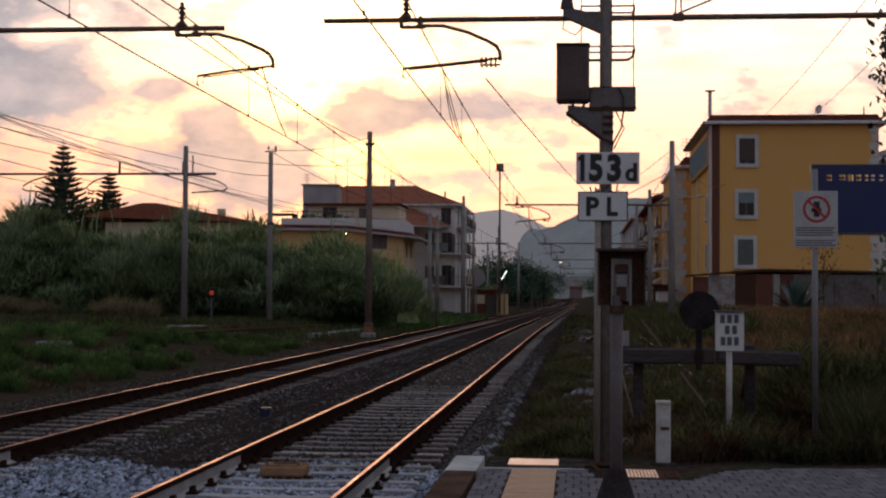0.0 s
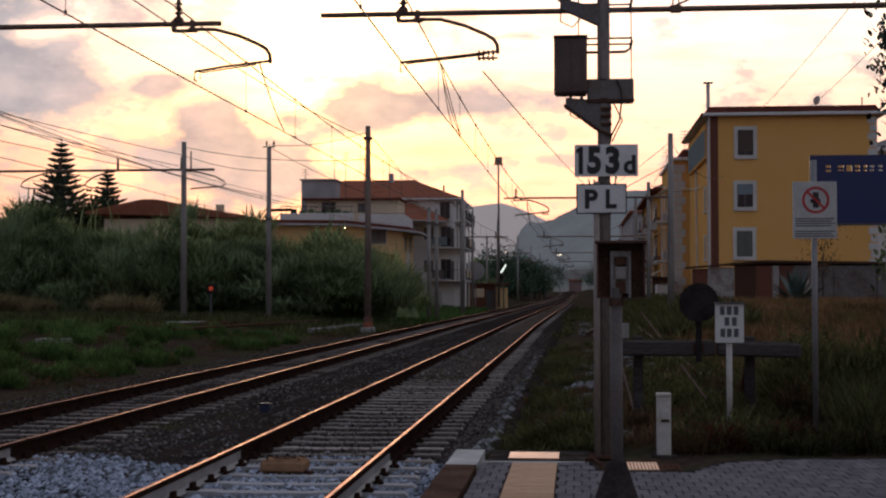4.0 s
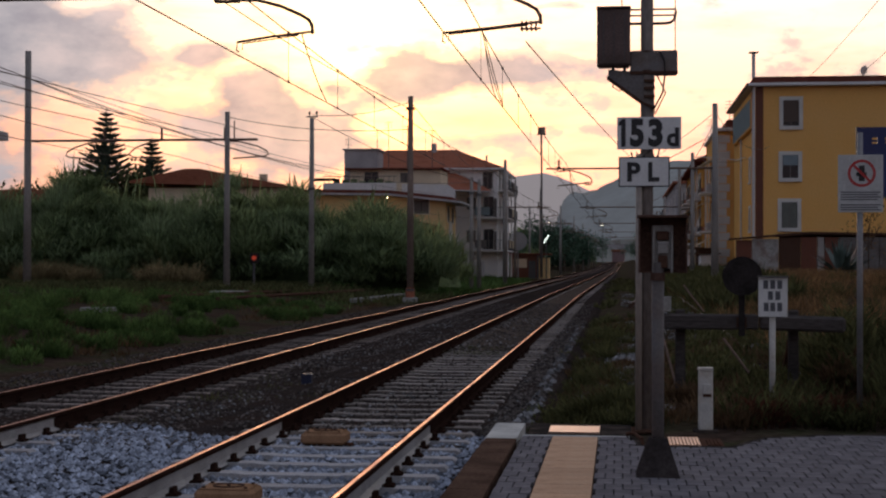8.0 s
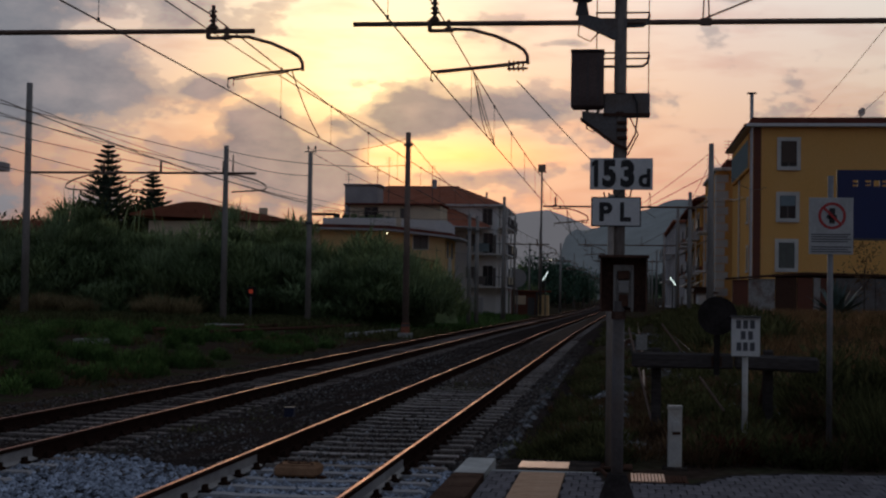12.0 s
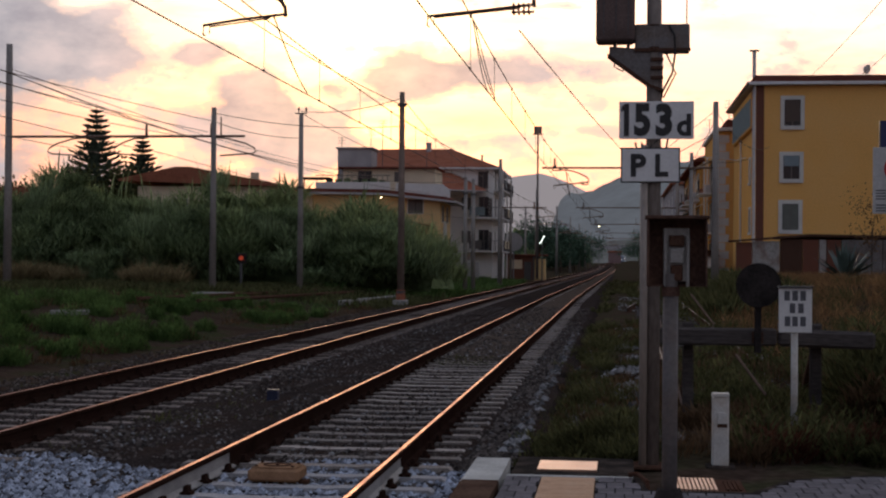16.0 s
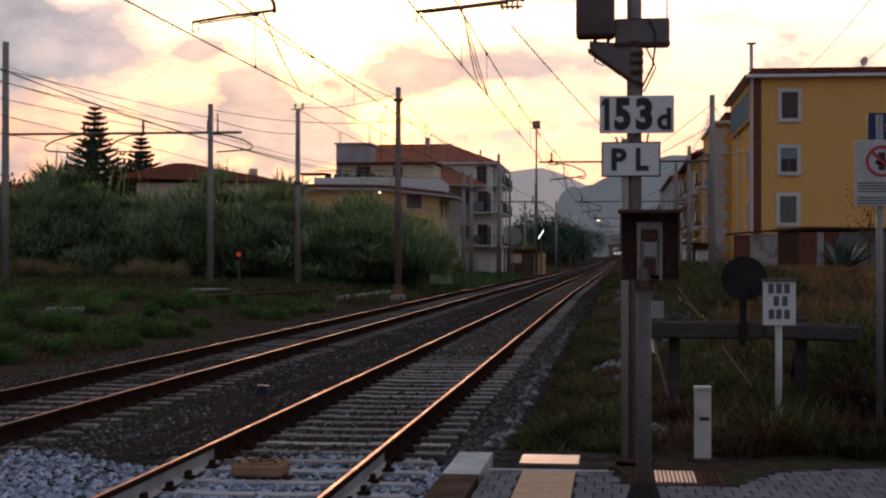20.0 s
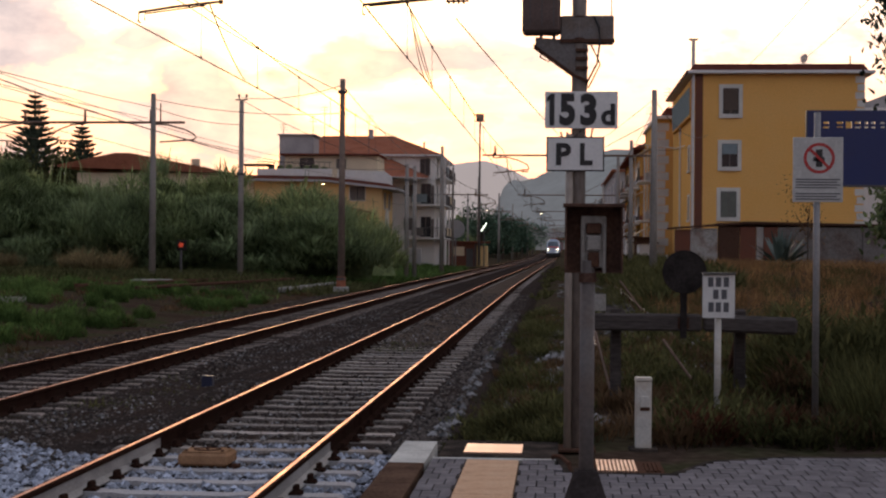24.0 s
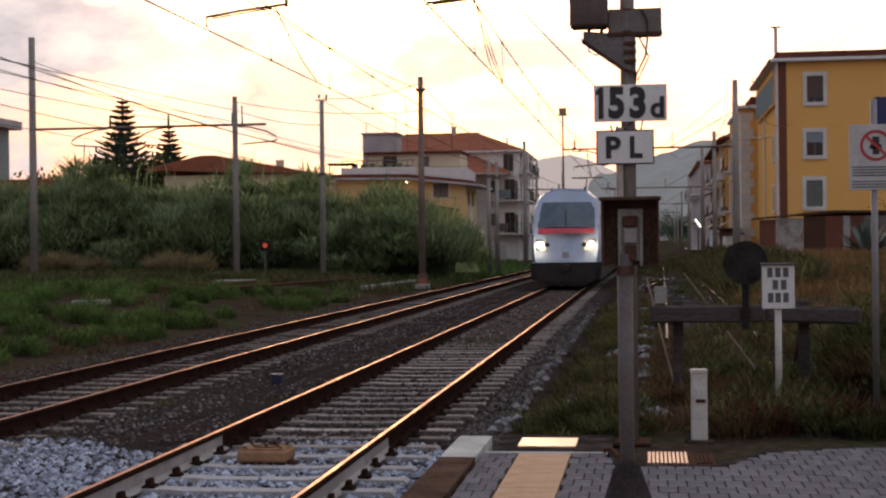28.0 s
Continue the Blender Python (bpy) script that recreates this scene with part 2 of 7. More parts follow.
M["yellow_tile"] = surface("yellow_tactile_tile", (0.56, 0.36, 0.235), 0.8, var=0.2, scale=5, fine=60, bump=0.25, random_tone=0.1, second=(0.46, 0.31, 0.21), amount=0.4)
M["coping"] = surface("coping_stone", (0.50, 0.49, 0.46), 0.75, var=0.2, scale=3, fine=50, bump=0.3)
M["coping_old"] = surface("rust_stained_coping", (0.10, 0.062, 0.045), 0.85, var=0.35, scale=3, fine=40, bump=0.4)
M["concrete"] = surface("concrete", (0.30, 0.285, 0.265), 0.85, var=0.22, scale=2, fine=40, bump=0.3)
M["mast_concrete"] = surface("mast_concrete", (0.30, 0.27, 0.245), 0.85, var=0.25, scale=1.5, fine=30, bump=0.2, stretch=(1, 1, 0.3))
M["mast_brown"] = surface("brown_stained_concrete", (0.22, 0.165, 0.135), 0.85, var=0.25, scale=1.5, fine=30, bump=0.2, stretch=(1, 1, 0.3))
M["tan_steel"] = surface("dusty_tan_steel", (0.30, 0.25, 0.21), 0.65, metal=0.1, var=0.2, scale=3, fine=40, stretch=(1, 1, 0.3))
M["post_grey"] = surface("grey_painted_post", (0.125, 0.112, 0.108), 0.6, var=0.2, scale=3, fine=40, second=(0.10, 0.07, 0.055), amount=0.4)
M["mast_grey"] = surface("dusty_grey_steel", (0.20, 0.185, 0.18), 0.75, var=0.22, scale=5, fine=50, bump=0.2, second=(0.14, 0.11, 0.09), amount=0.4)
M["head_brown"] = surface("faded_brown_case", (0.135, 0.098, 0.088), 0.75, var=0.2, scale=4, fine=50, bump=0.15)
M["disc_black"] = surface("sooty_black_paint", (0.034, 0.029, 0.028), 0.8, var=0.3, scale=6, fine=40)
M["mast_paint"] = surface("worn_mast_paint", (0.20, 0.17, 0.15), 0.75, var=0.25, scale=3, fine=40, stretch=(1, 1, 0.3))
M["brown_blind"] = surface("brown_blind", (0.09, 0.06, 0.045), 0.7, var=0.15, scale=3, fine=30)
M["green_blind"] = surface("grey_green_shutter", (0.13, 0.135, 0.115), 0.7, var=0.15, scale=3, fine=30)
M["pale_blind"] = surface("pale_blue_blind", (0.20, 0.25, 0.27), 0.6, var=0.1, scale=3, fine=30)
M["galv"] = surface("galvanised_steel", (0.26, 0.25, 0.25), 0.55, metal=0.5, var=0.2, scale=3, fine=50)
M["beam_steel"] = surface("brown_beam_steel", (0.17, 0.105, 0.075), 0.6, metal=0.3, var=0.25, scale=3, fine=40)
M["dark_steel"] = surface("dark_grey_steel", (0.095, 0.088, 0.088), 0.6, metal=0.2, var=0.25, scale=4, fine=50)
M["rust"] = surface("rust_brown_steel", (0.10, 0.056, 0.040), 0.78, var=0.35, scale=6, fine=60, second=(0.07, 0.035, 0.024))
M["hood_brown"] = surface("dark_rusty_sheet", (0.105, 0.062, 0.048), 0.8, var=0.35, scale=5, fine=50, second=(0.11, 0.06, 0.042), amount=0.35)
M["white_paint"] = surface("white_enamel", (0.72, 0.71, 0.69), 0.45, var=0.08, scale=4, fine=40, bump=0.05)
M["off_white"] = surface("weathered_white_paint", (0.58, 0.56, 0.52), 0.7, var=0.16, scale=6, fine=50, second=(0.34, 0.27, 0.2), amount=0.3)
M["sign_grey"] = surface("sun_bleached_sign", (0.50, 0.49, 0.47), 0.6, var=0.12, scale=5, fine=40, bump=0.05)
M["black_paint"] = surface("black_enamel", (0.018, 0.017, 0.018), 0.5, var=0.1, bump=0.0)
M["blue_paint"] = surface("blue_enamel", (0.008, 0.020, 0.105), 0.4, var=0.08, scale=2, fine=30, bump=0.03)
M["red_paint"] = surface("red_enamel", (0.45, 0.03, 0.03), 0.45, var=0.08, bump=0.0)
M["grey_text"] = surface("grey_print", (0.10, 0.10, 0.11), 0.6, var=0.05, bump=0.0)
M["timber"] = surface("tarred_timber", (0.072, 0.062, 0.058), 0.9, var=0.35, scale=3, fine=40, bump=0.6, stretch=(0.2, 1, 1))
M["balise"] = surface("ochre_beacon_housing", (0.29, 0.165, 0.095), 0.75, var=0.2, scale=8, fine=60)
M["cable_blue"] = surface("dark_blue_plastic", (0.010, 0.014, 0.045), 0.6, var=0.15, bump=0.0)
M["wire"] = surface("tarnished_copper", (0.10, 0.065, 0.05), 0.6, metal=0.4, var=0.1, bump=0.0)
M["ceramic"] = surface("brown_porcelain", (0.09, 0.04, 0.025), 0.25, var=0.1, bump=0.0)
M["ochre_wall"] = surface("ochre_render", (0.86, 0.465, 0.145), 0.9, var=0.10, scale=0.35, fine=12, bump=0.1, second=(0.76, 0.43, 0.15), amount=0.4)
M["orange_wall"] = surface("orange_render", (0.62, 0.32, 0.09), 0.9, var=0.14, scale=0.5, fine=12, bump=0.1)
M["cream_wall"] = surface("cream_render", (0.70, 0.58, 0.42), 0.9, var=0.14, scale=0.4, fine=12, bump=0.1)
M["yellow_wall"] = surface("pale_yellow_render", (0.78, 0.55, 0.27), 0.9, var=0.14, scale=0.4, fine=12, bump=0.1, second=(0.66, 0.47, 0.25), amount=0.4)
M["white_wall"] = surface("white_render", (0.76, 0.73, 0.71), 0.9, var=0.14, scale=0.4, fine=12, bump=0.1, second=(0.60, 0.55, 0.50), amount=0.35)
M["grey_wall"] = surface("grey_render", (0.42, 0.40, 0.40), 0.9, var=0.18, scale=0.5, fine=12, bump=0.1)
M["panel_grey"] = surface("stained_grey_panel", (0.21, 0.19, 0.18), 0.9, var=0.3, scale=0.7, fine=12, bump=0.2, second=(0.10, 0.07, 0.055), amount=0.5)
M["panel_white"] = surface("peeling_white_panel", (0.42, 0.39, 0.36), 0.9, var=0.3, scale=0.9, fine=12, bump=0.2, second=(0.14, 0.08, 0.06), amount=0.5)
M["lamp_case"] = surface("faded_brown_lamp_case", (0.34, 0.23, 0.17), 0.7, var=0.15, scale=2, fine=20)
M["roof_tile"] = surface("terracotta_roof", (0.34, 0.125, 0.075), 0.9, var=0.3, scale=0.8, fine=14, bump=0.5, second=(0.22, 0.09, 0.06), amount=0.4)
M["roof_dark"] = surface("dark_roof_edge", (0.16, 0.055, 0.04), 0.85, var=0.25, scale=0.8, fine=14)
M["trim_white"] = surface("white_surround", (0.66, 0.63, 0.58), 0.8, var=0.1, scale=1, fine=20)
M["brown_pipe"] = surface("red_brown_paint", (0.15, 0.045, 0.022), 0.7, var=0.2, scale=1, fine=20)
M["shutter"] = surface("grey_brown_shutter", (0.13, 0.11, 0.10), 0.7, var=0.15, scale=3, fine=30)
M["glass"] = surface("dark_window_glass", (0.015, 0.018, 0.022), 0.12, var=0.05, bump=0.0)
M["blue_glass"] = surface("pale_blue_loggia_glass", (0.24, 0.29, 0.29), 0.8, var=0.1, bump=0.0)
# aerial haze is put into both hill materials as a faint glow
M["hill"] = surface("hillside_haze_glow", (0.115, 0.125, 0.13), 1.0, var=0.18, scale=0.012, fine=0.06, bump=0.0, spec=0.0, emit=(0.25, 0.265, 0.29), power=0.30)
M["hill_far"] = surface("far_ridge_haze_glow", (0.10, 0.09, 0.095), 1.0, var=0.06, scale=0.004, fine=0.02, bump=0.0, spec=0.0, emit=(0.36, 0.325, 0.335), power=0.75)
M["reed"] = surface("reed_leaf", (0.19, 0.245, 0.115), 0.8, var=0.5, scale=0.22, fine=3, bump=0.0, island=0.55, second=(0.19, 0.22, 0.10), amount=0.5, leaf=0.45)
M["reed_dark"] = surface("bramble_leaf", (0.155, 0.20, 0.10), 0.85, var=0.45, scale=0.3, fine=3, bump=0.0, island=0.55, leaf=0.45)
M["dry"] = surface("dry_grass", (0.215, 0.125, 0.060), 0.9, var=0.4, scale=0.4, fine=4, bump=0.0, island=0.5, leaf=0.45)
M["straw"] = surface("straw_grass", (0.24, 0.185, 0.095), 0.9, var=0.4, scale=0.4, fine=4, bump=0.0, island=0.5, leaf=0.45)
M["reed_pale"] = surface("pale_reed_leaf", (0.21, 0.26, 0.135), 0.8, var=0.3, scale=0.3, fine=3, bump=0.0, island=0.4, leaf=0.45)
M["dry_dark"] = surface("withered_weeds", (0.105, 0.066, 0.038), 0.9, var=0.35, scale=0.6, fine=4, bump=0.0, island=0.4, leaf=0.3)
M["grass"] = surface("green_grass", (0.082, 0.136, 0.042), 0.85, var=0.35, scale=0.6, fine=4, bump=0.0, island=0.5, leaf=0.45)
M["fern"] = surface("withered_fern", (0.085, 0.036, 0.022), 0.9, var=0.4, scale=0.8, fine=5, bump=0.0, island=0.5, leaf=0.4)
M["weed"] = surface("dark_weeds", (0.080, 0.082, 0.036), 0.85, var=0.4, scale=0.6, fine=4, bump=0.0, island=0.5, leaf=0.45)
M["pine"] = surface("conifer_needles", (0.062, 0.080, 0.056), 0.9, var=0.3, scale=1, fine=8, bump=0.0, island=0.3)
M["bark"] = surface("bark", (0.09, 0.065, 0.05), 0.95, var=0.3, scale=2, fine=20, bump=0.6)
M["agave"] = surface("agave_leaf", (0.075, 0.105, 0.085), 0.6, var=0.2, scale=3, fine=20, island=0.2)
M["far_leaf"] = surface("far_tree_leaf", (0.072, 0.118, 0.082), 0.9, var=0.4, scale=0.2, fine=2, bump=0.0, island=0.5, leaf=0.3)
M["pink_wall"] = surface("dull_pink_render", (0.26, 0.17, 0.165), 0.9, var=0.2, scale=1, fine=10)
# bluish base: the cool shade on the train is mixed into its white
M["train_white"] = surface("train_white_cool_shade", (0.42, 0.52, 0.66), 0.35, var=0.06, scale=1, fine=20, bump=0.02)
M["train_red"] = surface("train_red_band", (0.62, 0.06, 0.09), 0.35, var=0.05, bump=0.0)
M["train_dark"] = surface("train_underframe", (0.014, 0.010, 0.009), 0.7, var=0.2, bump=0.1)
# lifted blue base stands in for sky mirrored in the train's glass
M["train_glass"] = surface("train_glass_sky_tint", (0.10, 0.135, 0.17), 0.12, var=0.1, bump=0.0)
M["headlight"] = surface("headlight", (0.9, 0.85, 0.75), 0.3, var=0.02, bump=0.0, emit=(1.0, 0.84, 0.62), power=11.0)
M["tube_light"] = surface("tube_light", (0.9, 0.95, 0.9), 0.3, var=0.02, bump=0.0, emit=(0.9, 1.0, 0.88), power=2.5)
M["warm_light"] = surface("warm_street_light", (0.9, 0.8, 0.6), 0.3, var=0.02, bump=0.0, emit=(1.0, 0.82, 0.5), power=9.0)
M["cold_light"] = surface("cold_street_light", (0.9, 0.9, 0.9), 0.3, var=0.02, bump=0.0, emit=(0.95, 0.98, 1.0), power=6.0)
M["red_lamp"] = surface("red_signal_lamp", (0.5, 0.05, 0.03), 0.4, var=0.02, bump=0.0, emit=(1.0, 0.12, 0.04), power=0.16)


# ---- building helpers ----
def thing(name, label, category, at=(0, 0, 0), rz=0.0, group="", kind=""):
    ob = new(name)
    ob.empty_display_size = 0.2
    ob.matrix_basis = pose(*at, 0, 0, rz)
    return tagged(ob, label, category, group, kind)


def link_mesh(name, me, material, parent=None, label=""):
    me.materials.append(material)
    ob = new(name, me)
    if parent is not None:
        ob.parent = parent
    if label:
        ob["label"] = label
    return ob


def part(name, bm, material, parent=None, label="", smooth=False):
    me = bpy.data.meshes.new(name)
    bm.to_mesh(me)
    bm.free()
    if smooth:
        me.polygons.foreach_set("use_smooth", [True] * len(me.polygons))
    return link_mesh(name, me, material, parent, label)


def raw(name, verts, faces, material, parent=None, label=""):
    me = bpy.data.meshes.new(name)
    me.from_pydata(verts, [], faces)
    me.update()
    return link_mesh(name, me, material, parent, label)


def box(bm, a, b, bevel=0.0):
    """An upright box from corner a to corner b, with chamfered edges if bevel is given."""
    c = [(a[i] + b[i]) / 2 for i in range(3)]
    s = [abs(b[i] - a[i]) for i in range(3)]
    g = bmesh.ops.create_cube(bm, size=1.0, matrix=Matrix.Translation(c) @ Matrix.Diagonal((*s, 1)))
    if bevel:
        edges = list({e for v in g["verts"] for e in v.link_edges})
        bmesh.ops.bevel(bm, geom=edges, offset=bevel, segments=1, affect="EDGES", profile=0.5)
    return bm


def rod(bm, p, q, r0, r1=None, n=8, caps=True):
    """A tapered round bar from p to q."""
    p, q = Vector(p), Vector(q)
    d = q - p
    m = Matrix.Translation((p + q) / 2) @ d.to_track_quat("Z", "Y").to_matrix().to_4x4()
    bmesh.ops.create_cone(bm, cap_ends=caps, segments=n, radius1=r0, radius2=r0 if r1 is None else r1, depth=d.length, matrix=m)
    return bm


def pipe(bm, pts, r, n=6):
    """A bent round tube along the points."""
    pts = [Vector(p) for p in pts]
    rings = []
    for i, p in enumerate(pts):
        d = (pts[min(i + 1, len(pts) - 1)] - pts[max(i - 1, 0)]).normalized()
        m = d.to_track_quat("Z", "Y").to_matrix()
        rings.append([bm.verts.new(p + m @ Vector((r * math.cos(k * math.tau / n), r * math.sin(k * math.tau / n), 0))) for k in range(n)])
    for a, b in zip(rings, rings[1:]):
        for k in range(n):
            bm.faces.new((a[k], a[(k + 1) % n], b[(k + 1) % n], b[k]))
    bm.faces.new(rings[0][::-1])
    bm.faces.new(rings[-1])
    return bm


def prism(bm, outline, y0, y1):
    """An outline in x and z, pushed from y0 to y1."""
    a = [bm.verts.new((x, y0, z)) for x, z in outline]
    b = [bm.verts.new((x, y1, z)) for x, z in outline]
    k = len(outline)
    for i in range(k):
        bm.faces.new((a[i], a[(i + 1) % k], b[(i + 1) % k], b[i]))
    bm.faces.new(a[::-1])
    bm.faces.new(b)
    bmesh.ops.recalc_face_normals(bm, faces=bm.faces)
    return bm


def B():
    return bmesh.new()


# ---- ground ----
def smooth_step(a, b, v):
    t = np.clip((np.asarray(v, float) - a) / (b - a), 0, 1)
    return t * t * (3 - 2 * t)


def rise(y):
    """The line climbs gently beyond the straight level stretch."""
    return 1.04e-5 * np.clip(np.asarray(y, float) - 150, 0, 450) ** 2


def ground_z(x, y):
    """Height of the ground: the track bed lies a little lower than the land on both sides."""
    x, y = np.asarray(x, float), np.asarray(y, float)
    z = -0.36 + 0.55 * smooth_step(-9.6, -16, x) * smooth_step(10, 30, y) + 0.10 * smooth_step(-16, -26, x)
    z = z + 0.29 * smooth_step(-0.9, 0.2, x) + 0.22 * smooth_step(2.5, 9, x)
    z = z + 0.75 * smooth_step(2.2, 6.0, x) * smooth_step(26, 60, y)
    z = z + rise(y) + 0.03 * np.sin(x * 1.7 + 0.6 * np.sin(y * 0.9)) * np.cos(y * 1.3) * (np.abs(x) < 60)
    return z


def graded(lo, hi, near, step, grow):
    """Grid lines that are dense round `near` and thin out away from it."""
    out = [near]
    s, v = step, near
    while v < hi:
        v += s
        s *= grow
        out.append(min(v, hi))
    s, v = step, near
    while v > lo:
        v -= s
        s *= grow
        out.append(max(v, lo))
    return np.unique(np.array(out))


def make_ground():
    xs, ys = graded(-2500, 2500, -2, 0.45, 1.045), graded(-80, 4200, 12, 0.55, 1.045)
    X, Y = np.meshgrid(xs, ys)
    Z = ground_z(X, Y)
    v = np.stack([X, Y, Z], -1).reshape(-1, 3)
    w = len(xs)
    f = [(j * w + i, j * w + i + 1, (j + 1) * w + i + 1, (j + 1) * w + i) for j in range(len(ys) - 1) for i in range(w - 1)]
    ob = raw("ground", v.tolist(), f, M["soil"])
    ob.data.polygons.foreach_set("use_smooth", [True] * len(ob.data.polygons))
    tagged(ob, "bare brown earth with patches of thin grass", "ground", kind="structure")


make_ground()

TRACKS = (-2.64, -6.53)
BEND = 820.0


def bend(y):
    """Sideways shift of the far track, which swings to the right beyond the straight."""
    return 0.0068 * max(0.0, min(y, 300) - 70) + 1.2e-5 * max(0.0, min(y, 850) - 150) ** 2 + 0.0018 * max(0.0, y - BEND) ** 2


def make_bed():
    xs = np.array([-9.3, -8.9, -8.2, -7.4, -6.5, -5.7, -4.9, -4.55, -4.2, -3.86, -3.5, -3.4, -2.6, -1.8, -1.2, -0.85, -0.45])
    ys = np.concatenate([np.arange(-40, 60, 0.8), np.arange(60, BEND + 120, 10)])
    rng = np.random.default_rng(3)
    X, Y = np.meshgrid(xs, ys)
    Z = np.full_like(X, -0.182) + rng.normal(0, 0.008, X.shape)
    Z[Y < 13.0] -= 0.026
    Z[(Y > 13.0) & (X > -4.3) & (X < -3.45)] += 0.030
    Z[:, 0], Z[:, -1] = -0.42, -0.55
    X[:, -2] += rng.normal(0, 0.06, len(ys))
    Z[:, 1] = -0.30
    X = X + np.vectorize(bend)(Y)
    Z = Z + rise(Y)
    v = np.stack([X, Y, Z], -1).reshape(-1, 3)
    w = len(xs)
    f = [(j * w + i, j * w + i + 1, (j + 1) * w + i + 1, (j + 1) * w + i) for j in range(len(ys) - 1) for i in range(w - 1)]
    tagged(raw("track_bed", v.tolist(), f, M["ballast_old"]), "brown weathered ballast bed under two railway tracks", "track bed", kind="structure")


make_bed()


def make_fill():
    """Gravel heaped over the sleepers between the rails of the nearer track."""
    xs = np.linspace(-0.67, 0.67, 9)
    ys = np.concatenate([np.arange(26.4, 60, 0.5), np.arange(60, 420, 6)])
    rng = np.random.default_rng(4)
    X, Y = np.meshgrid(xs, ys)
    Z = np.full_like(X, -0.152) + rng.normal(0, 0.008, X.shape)
    Z[:, 0], Z[:, -1] = -0.24, -0.24
    Z[0, :], Z[1, :] = -0.26, -0.20 + rng.normal(0, 0.02, len(xs))
    X = X + TRACKS[0] + np.vectorize(bend)(Y)
    Z = Z + rise(Y)
    v = np.stack([X, Y, Z], -1).reshape(-1, 3)
    w = len(xs)
    f = [(j * w + i, j * w + i + 1, (j + 1) * w + i + 1, (j + 1) * w + i) for j in range(len(ys) - 1) for i in range(w - 1)]
    tagged(raw("gravel_fill", v.tolist(), f, M["gravel_brown"]), "brown gravel heaped over the sleepers", "ballast", kind="stuff")


make_fill()


def stones(name, material, count, xr, yr, size, seed, label, dense=1.0, keep=None):
    """Loose angular stones lying on the bed, joined."""
    rng = np.random.default_rng(seed)
    base = np.array([(0, 0, 1), (1, 0, 0.1), (0.2, 1, 0), (-1, 0.1, -0.1), (-0.1, -1, 0.1), (0, 0, -0.8)], float)
    tri = np.array([(0, 1, 2), (0, 2, 3), (0, 3, 4), (0, 4, 1), (5, 2, 1), (5, 3, 2), (5, 4, 3), (5, 1, 4)])
    x = rng.uniform(*xr, count)
    y = yr[0] + (yr[1] - yr[0]) * rng.uniform(0, 1, count) ** dense
    if keep is not None:
        ok = keep(x, y)
        x, y = x[ok], y[ok]
    n = len(x)
    s = rng.uniform(*size, n)
    ang = rng.uniform(0, 6.283, n)
    v = base[None] * rng.uniform(0.6, 1.25, (n, 6, 3)) * s[:, None, None]
    v[:, :, 2] *= 0.75
    ca, sa = np.cos(ang)[:, None], np.sin(ang)[:, None]
    px = v[:, :, 0] * ca - v[:, :, 1] * sa + x[:, None]
    py = v[:, :, 0] * sa + v[:, :, 1] * ca + y[:, None]
    zb = np.where((x > -9.0) & (x < -0.95), np.where(y < 13.3, -0.200, -0.185), ground_z(x, y))
    zb = np.where((np.abs(x - TRACKS[0]) < 0.66) & (y > 26.5), -0.152, zb)
    zb = np.where((x > -4.2) & (x < -3.45) & (y > 13.3), -0.158, zb)
    pz = v[:, :, 2] + (zb + s * 0.25)[:, None]
    verts = np.stack([px, py, pz], -1).reshape(-1, 3)
    faces = (tri[None] + (np.arange(n) * 6)[:, None, None]).reshape(-1, 3)
    return tagged(raw(name, verts.tolist(), faces.tolist(), material), label, "ballast", kind="stuff")


stones("fresh_ballast", M["stone_new"], 50000, (-8.9, -1.0), (-4.0, 13.6), (0.016, 0.046), 11, "loose pale grey ballast stones between the rails", keep=lambda x, y: (y < 13.2 + 0.5 * np.sin(x * 2.1) + 0.2 * x * (x < -4.5) + 0.2 * 4.5 * (x < -4.5)) & ~((np.abs((y + 15.3) % 0.6 - 0.3) < 0.078 + 0.02 * np.sin(x * 17 + y * 5)) & ((np.abs(x + 2.64) < 1.2) | (np.abs(x + 6.53) < 1.2)) & (np.sin(x * 91 + y * 57) < 0.9)) & ~((np.abs(np.abs(x + 2.64) - 0.75) < 0.1) | (np.abs(np.abs(x + 6.53) - 0.75) < 0.1)))
stones("old_ballast_stones", M["stone_old"], 36000, (-9.0, -0.8), (12.0, 60), (0.013, 0.033), 12, "dark brown weathered ballast stones beside the tracks", 1.7, keep=lambda x, y: ~((np.abs(x + 1.64) < 0.24) & (np.abs((y + 15.3) % 0.6 - 0.3) < 0.1)))
stones("verge_stones", M["stone_verge"], 2600, (-1.1, 0.6), (14.4, 40), (0.022, 0.07), 13, "scattered pale stones on the dark verge", 1.9, keep=lambda x, y: np.sin(x * 4.3 + 1.7 * np.sin(y * 1.3)) + np.sin(y * 2.1 + 2.2 * np.sin(x * 2.7)) + 0.8 * np.sin(x * 23 + y * 17) > 0.25 + 1.0 * (x + 0.3))
stones("verge_rocks", M["stone_verge"], 700, (-0.95, 0.4), (14.3, 24), (0.04, 0.10), 18, "larger pale stones lying in the verge grass", 1.3, keep=lambda x, y: np.sin(x * 3.7 + 1.1 * np.sin(y * 1.7)) + np.sin(y * 1.9 + 1.6 * np.sin(x * 2.1)) > 0.1)
stones("shoulder_stones", M["stone_old"], 5200, (-1.4, -0.3), (13.2, 42), (0.014, 0.042), 17, "brown ballast stones rolled down the shoulder", 1.6)


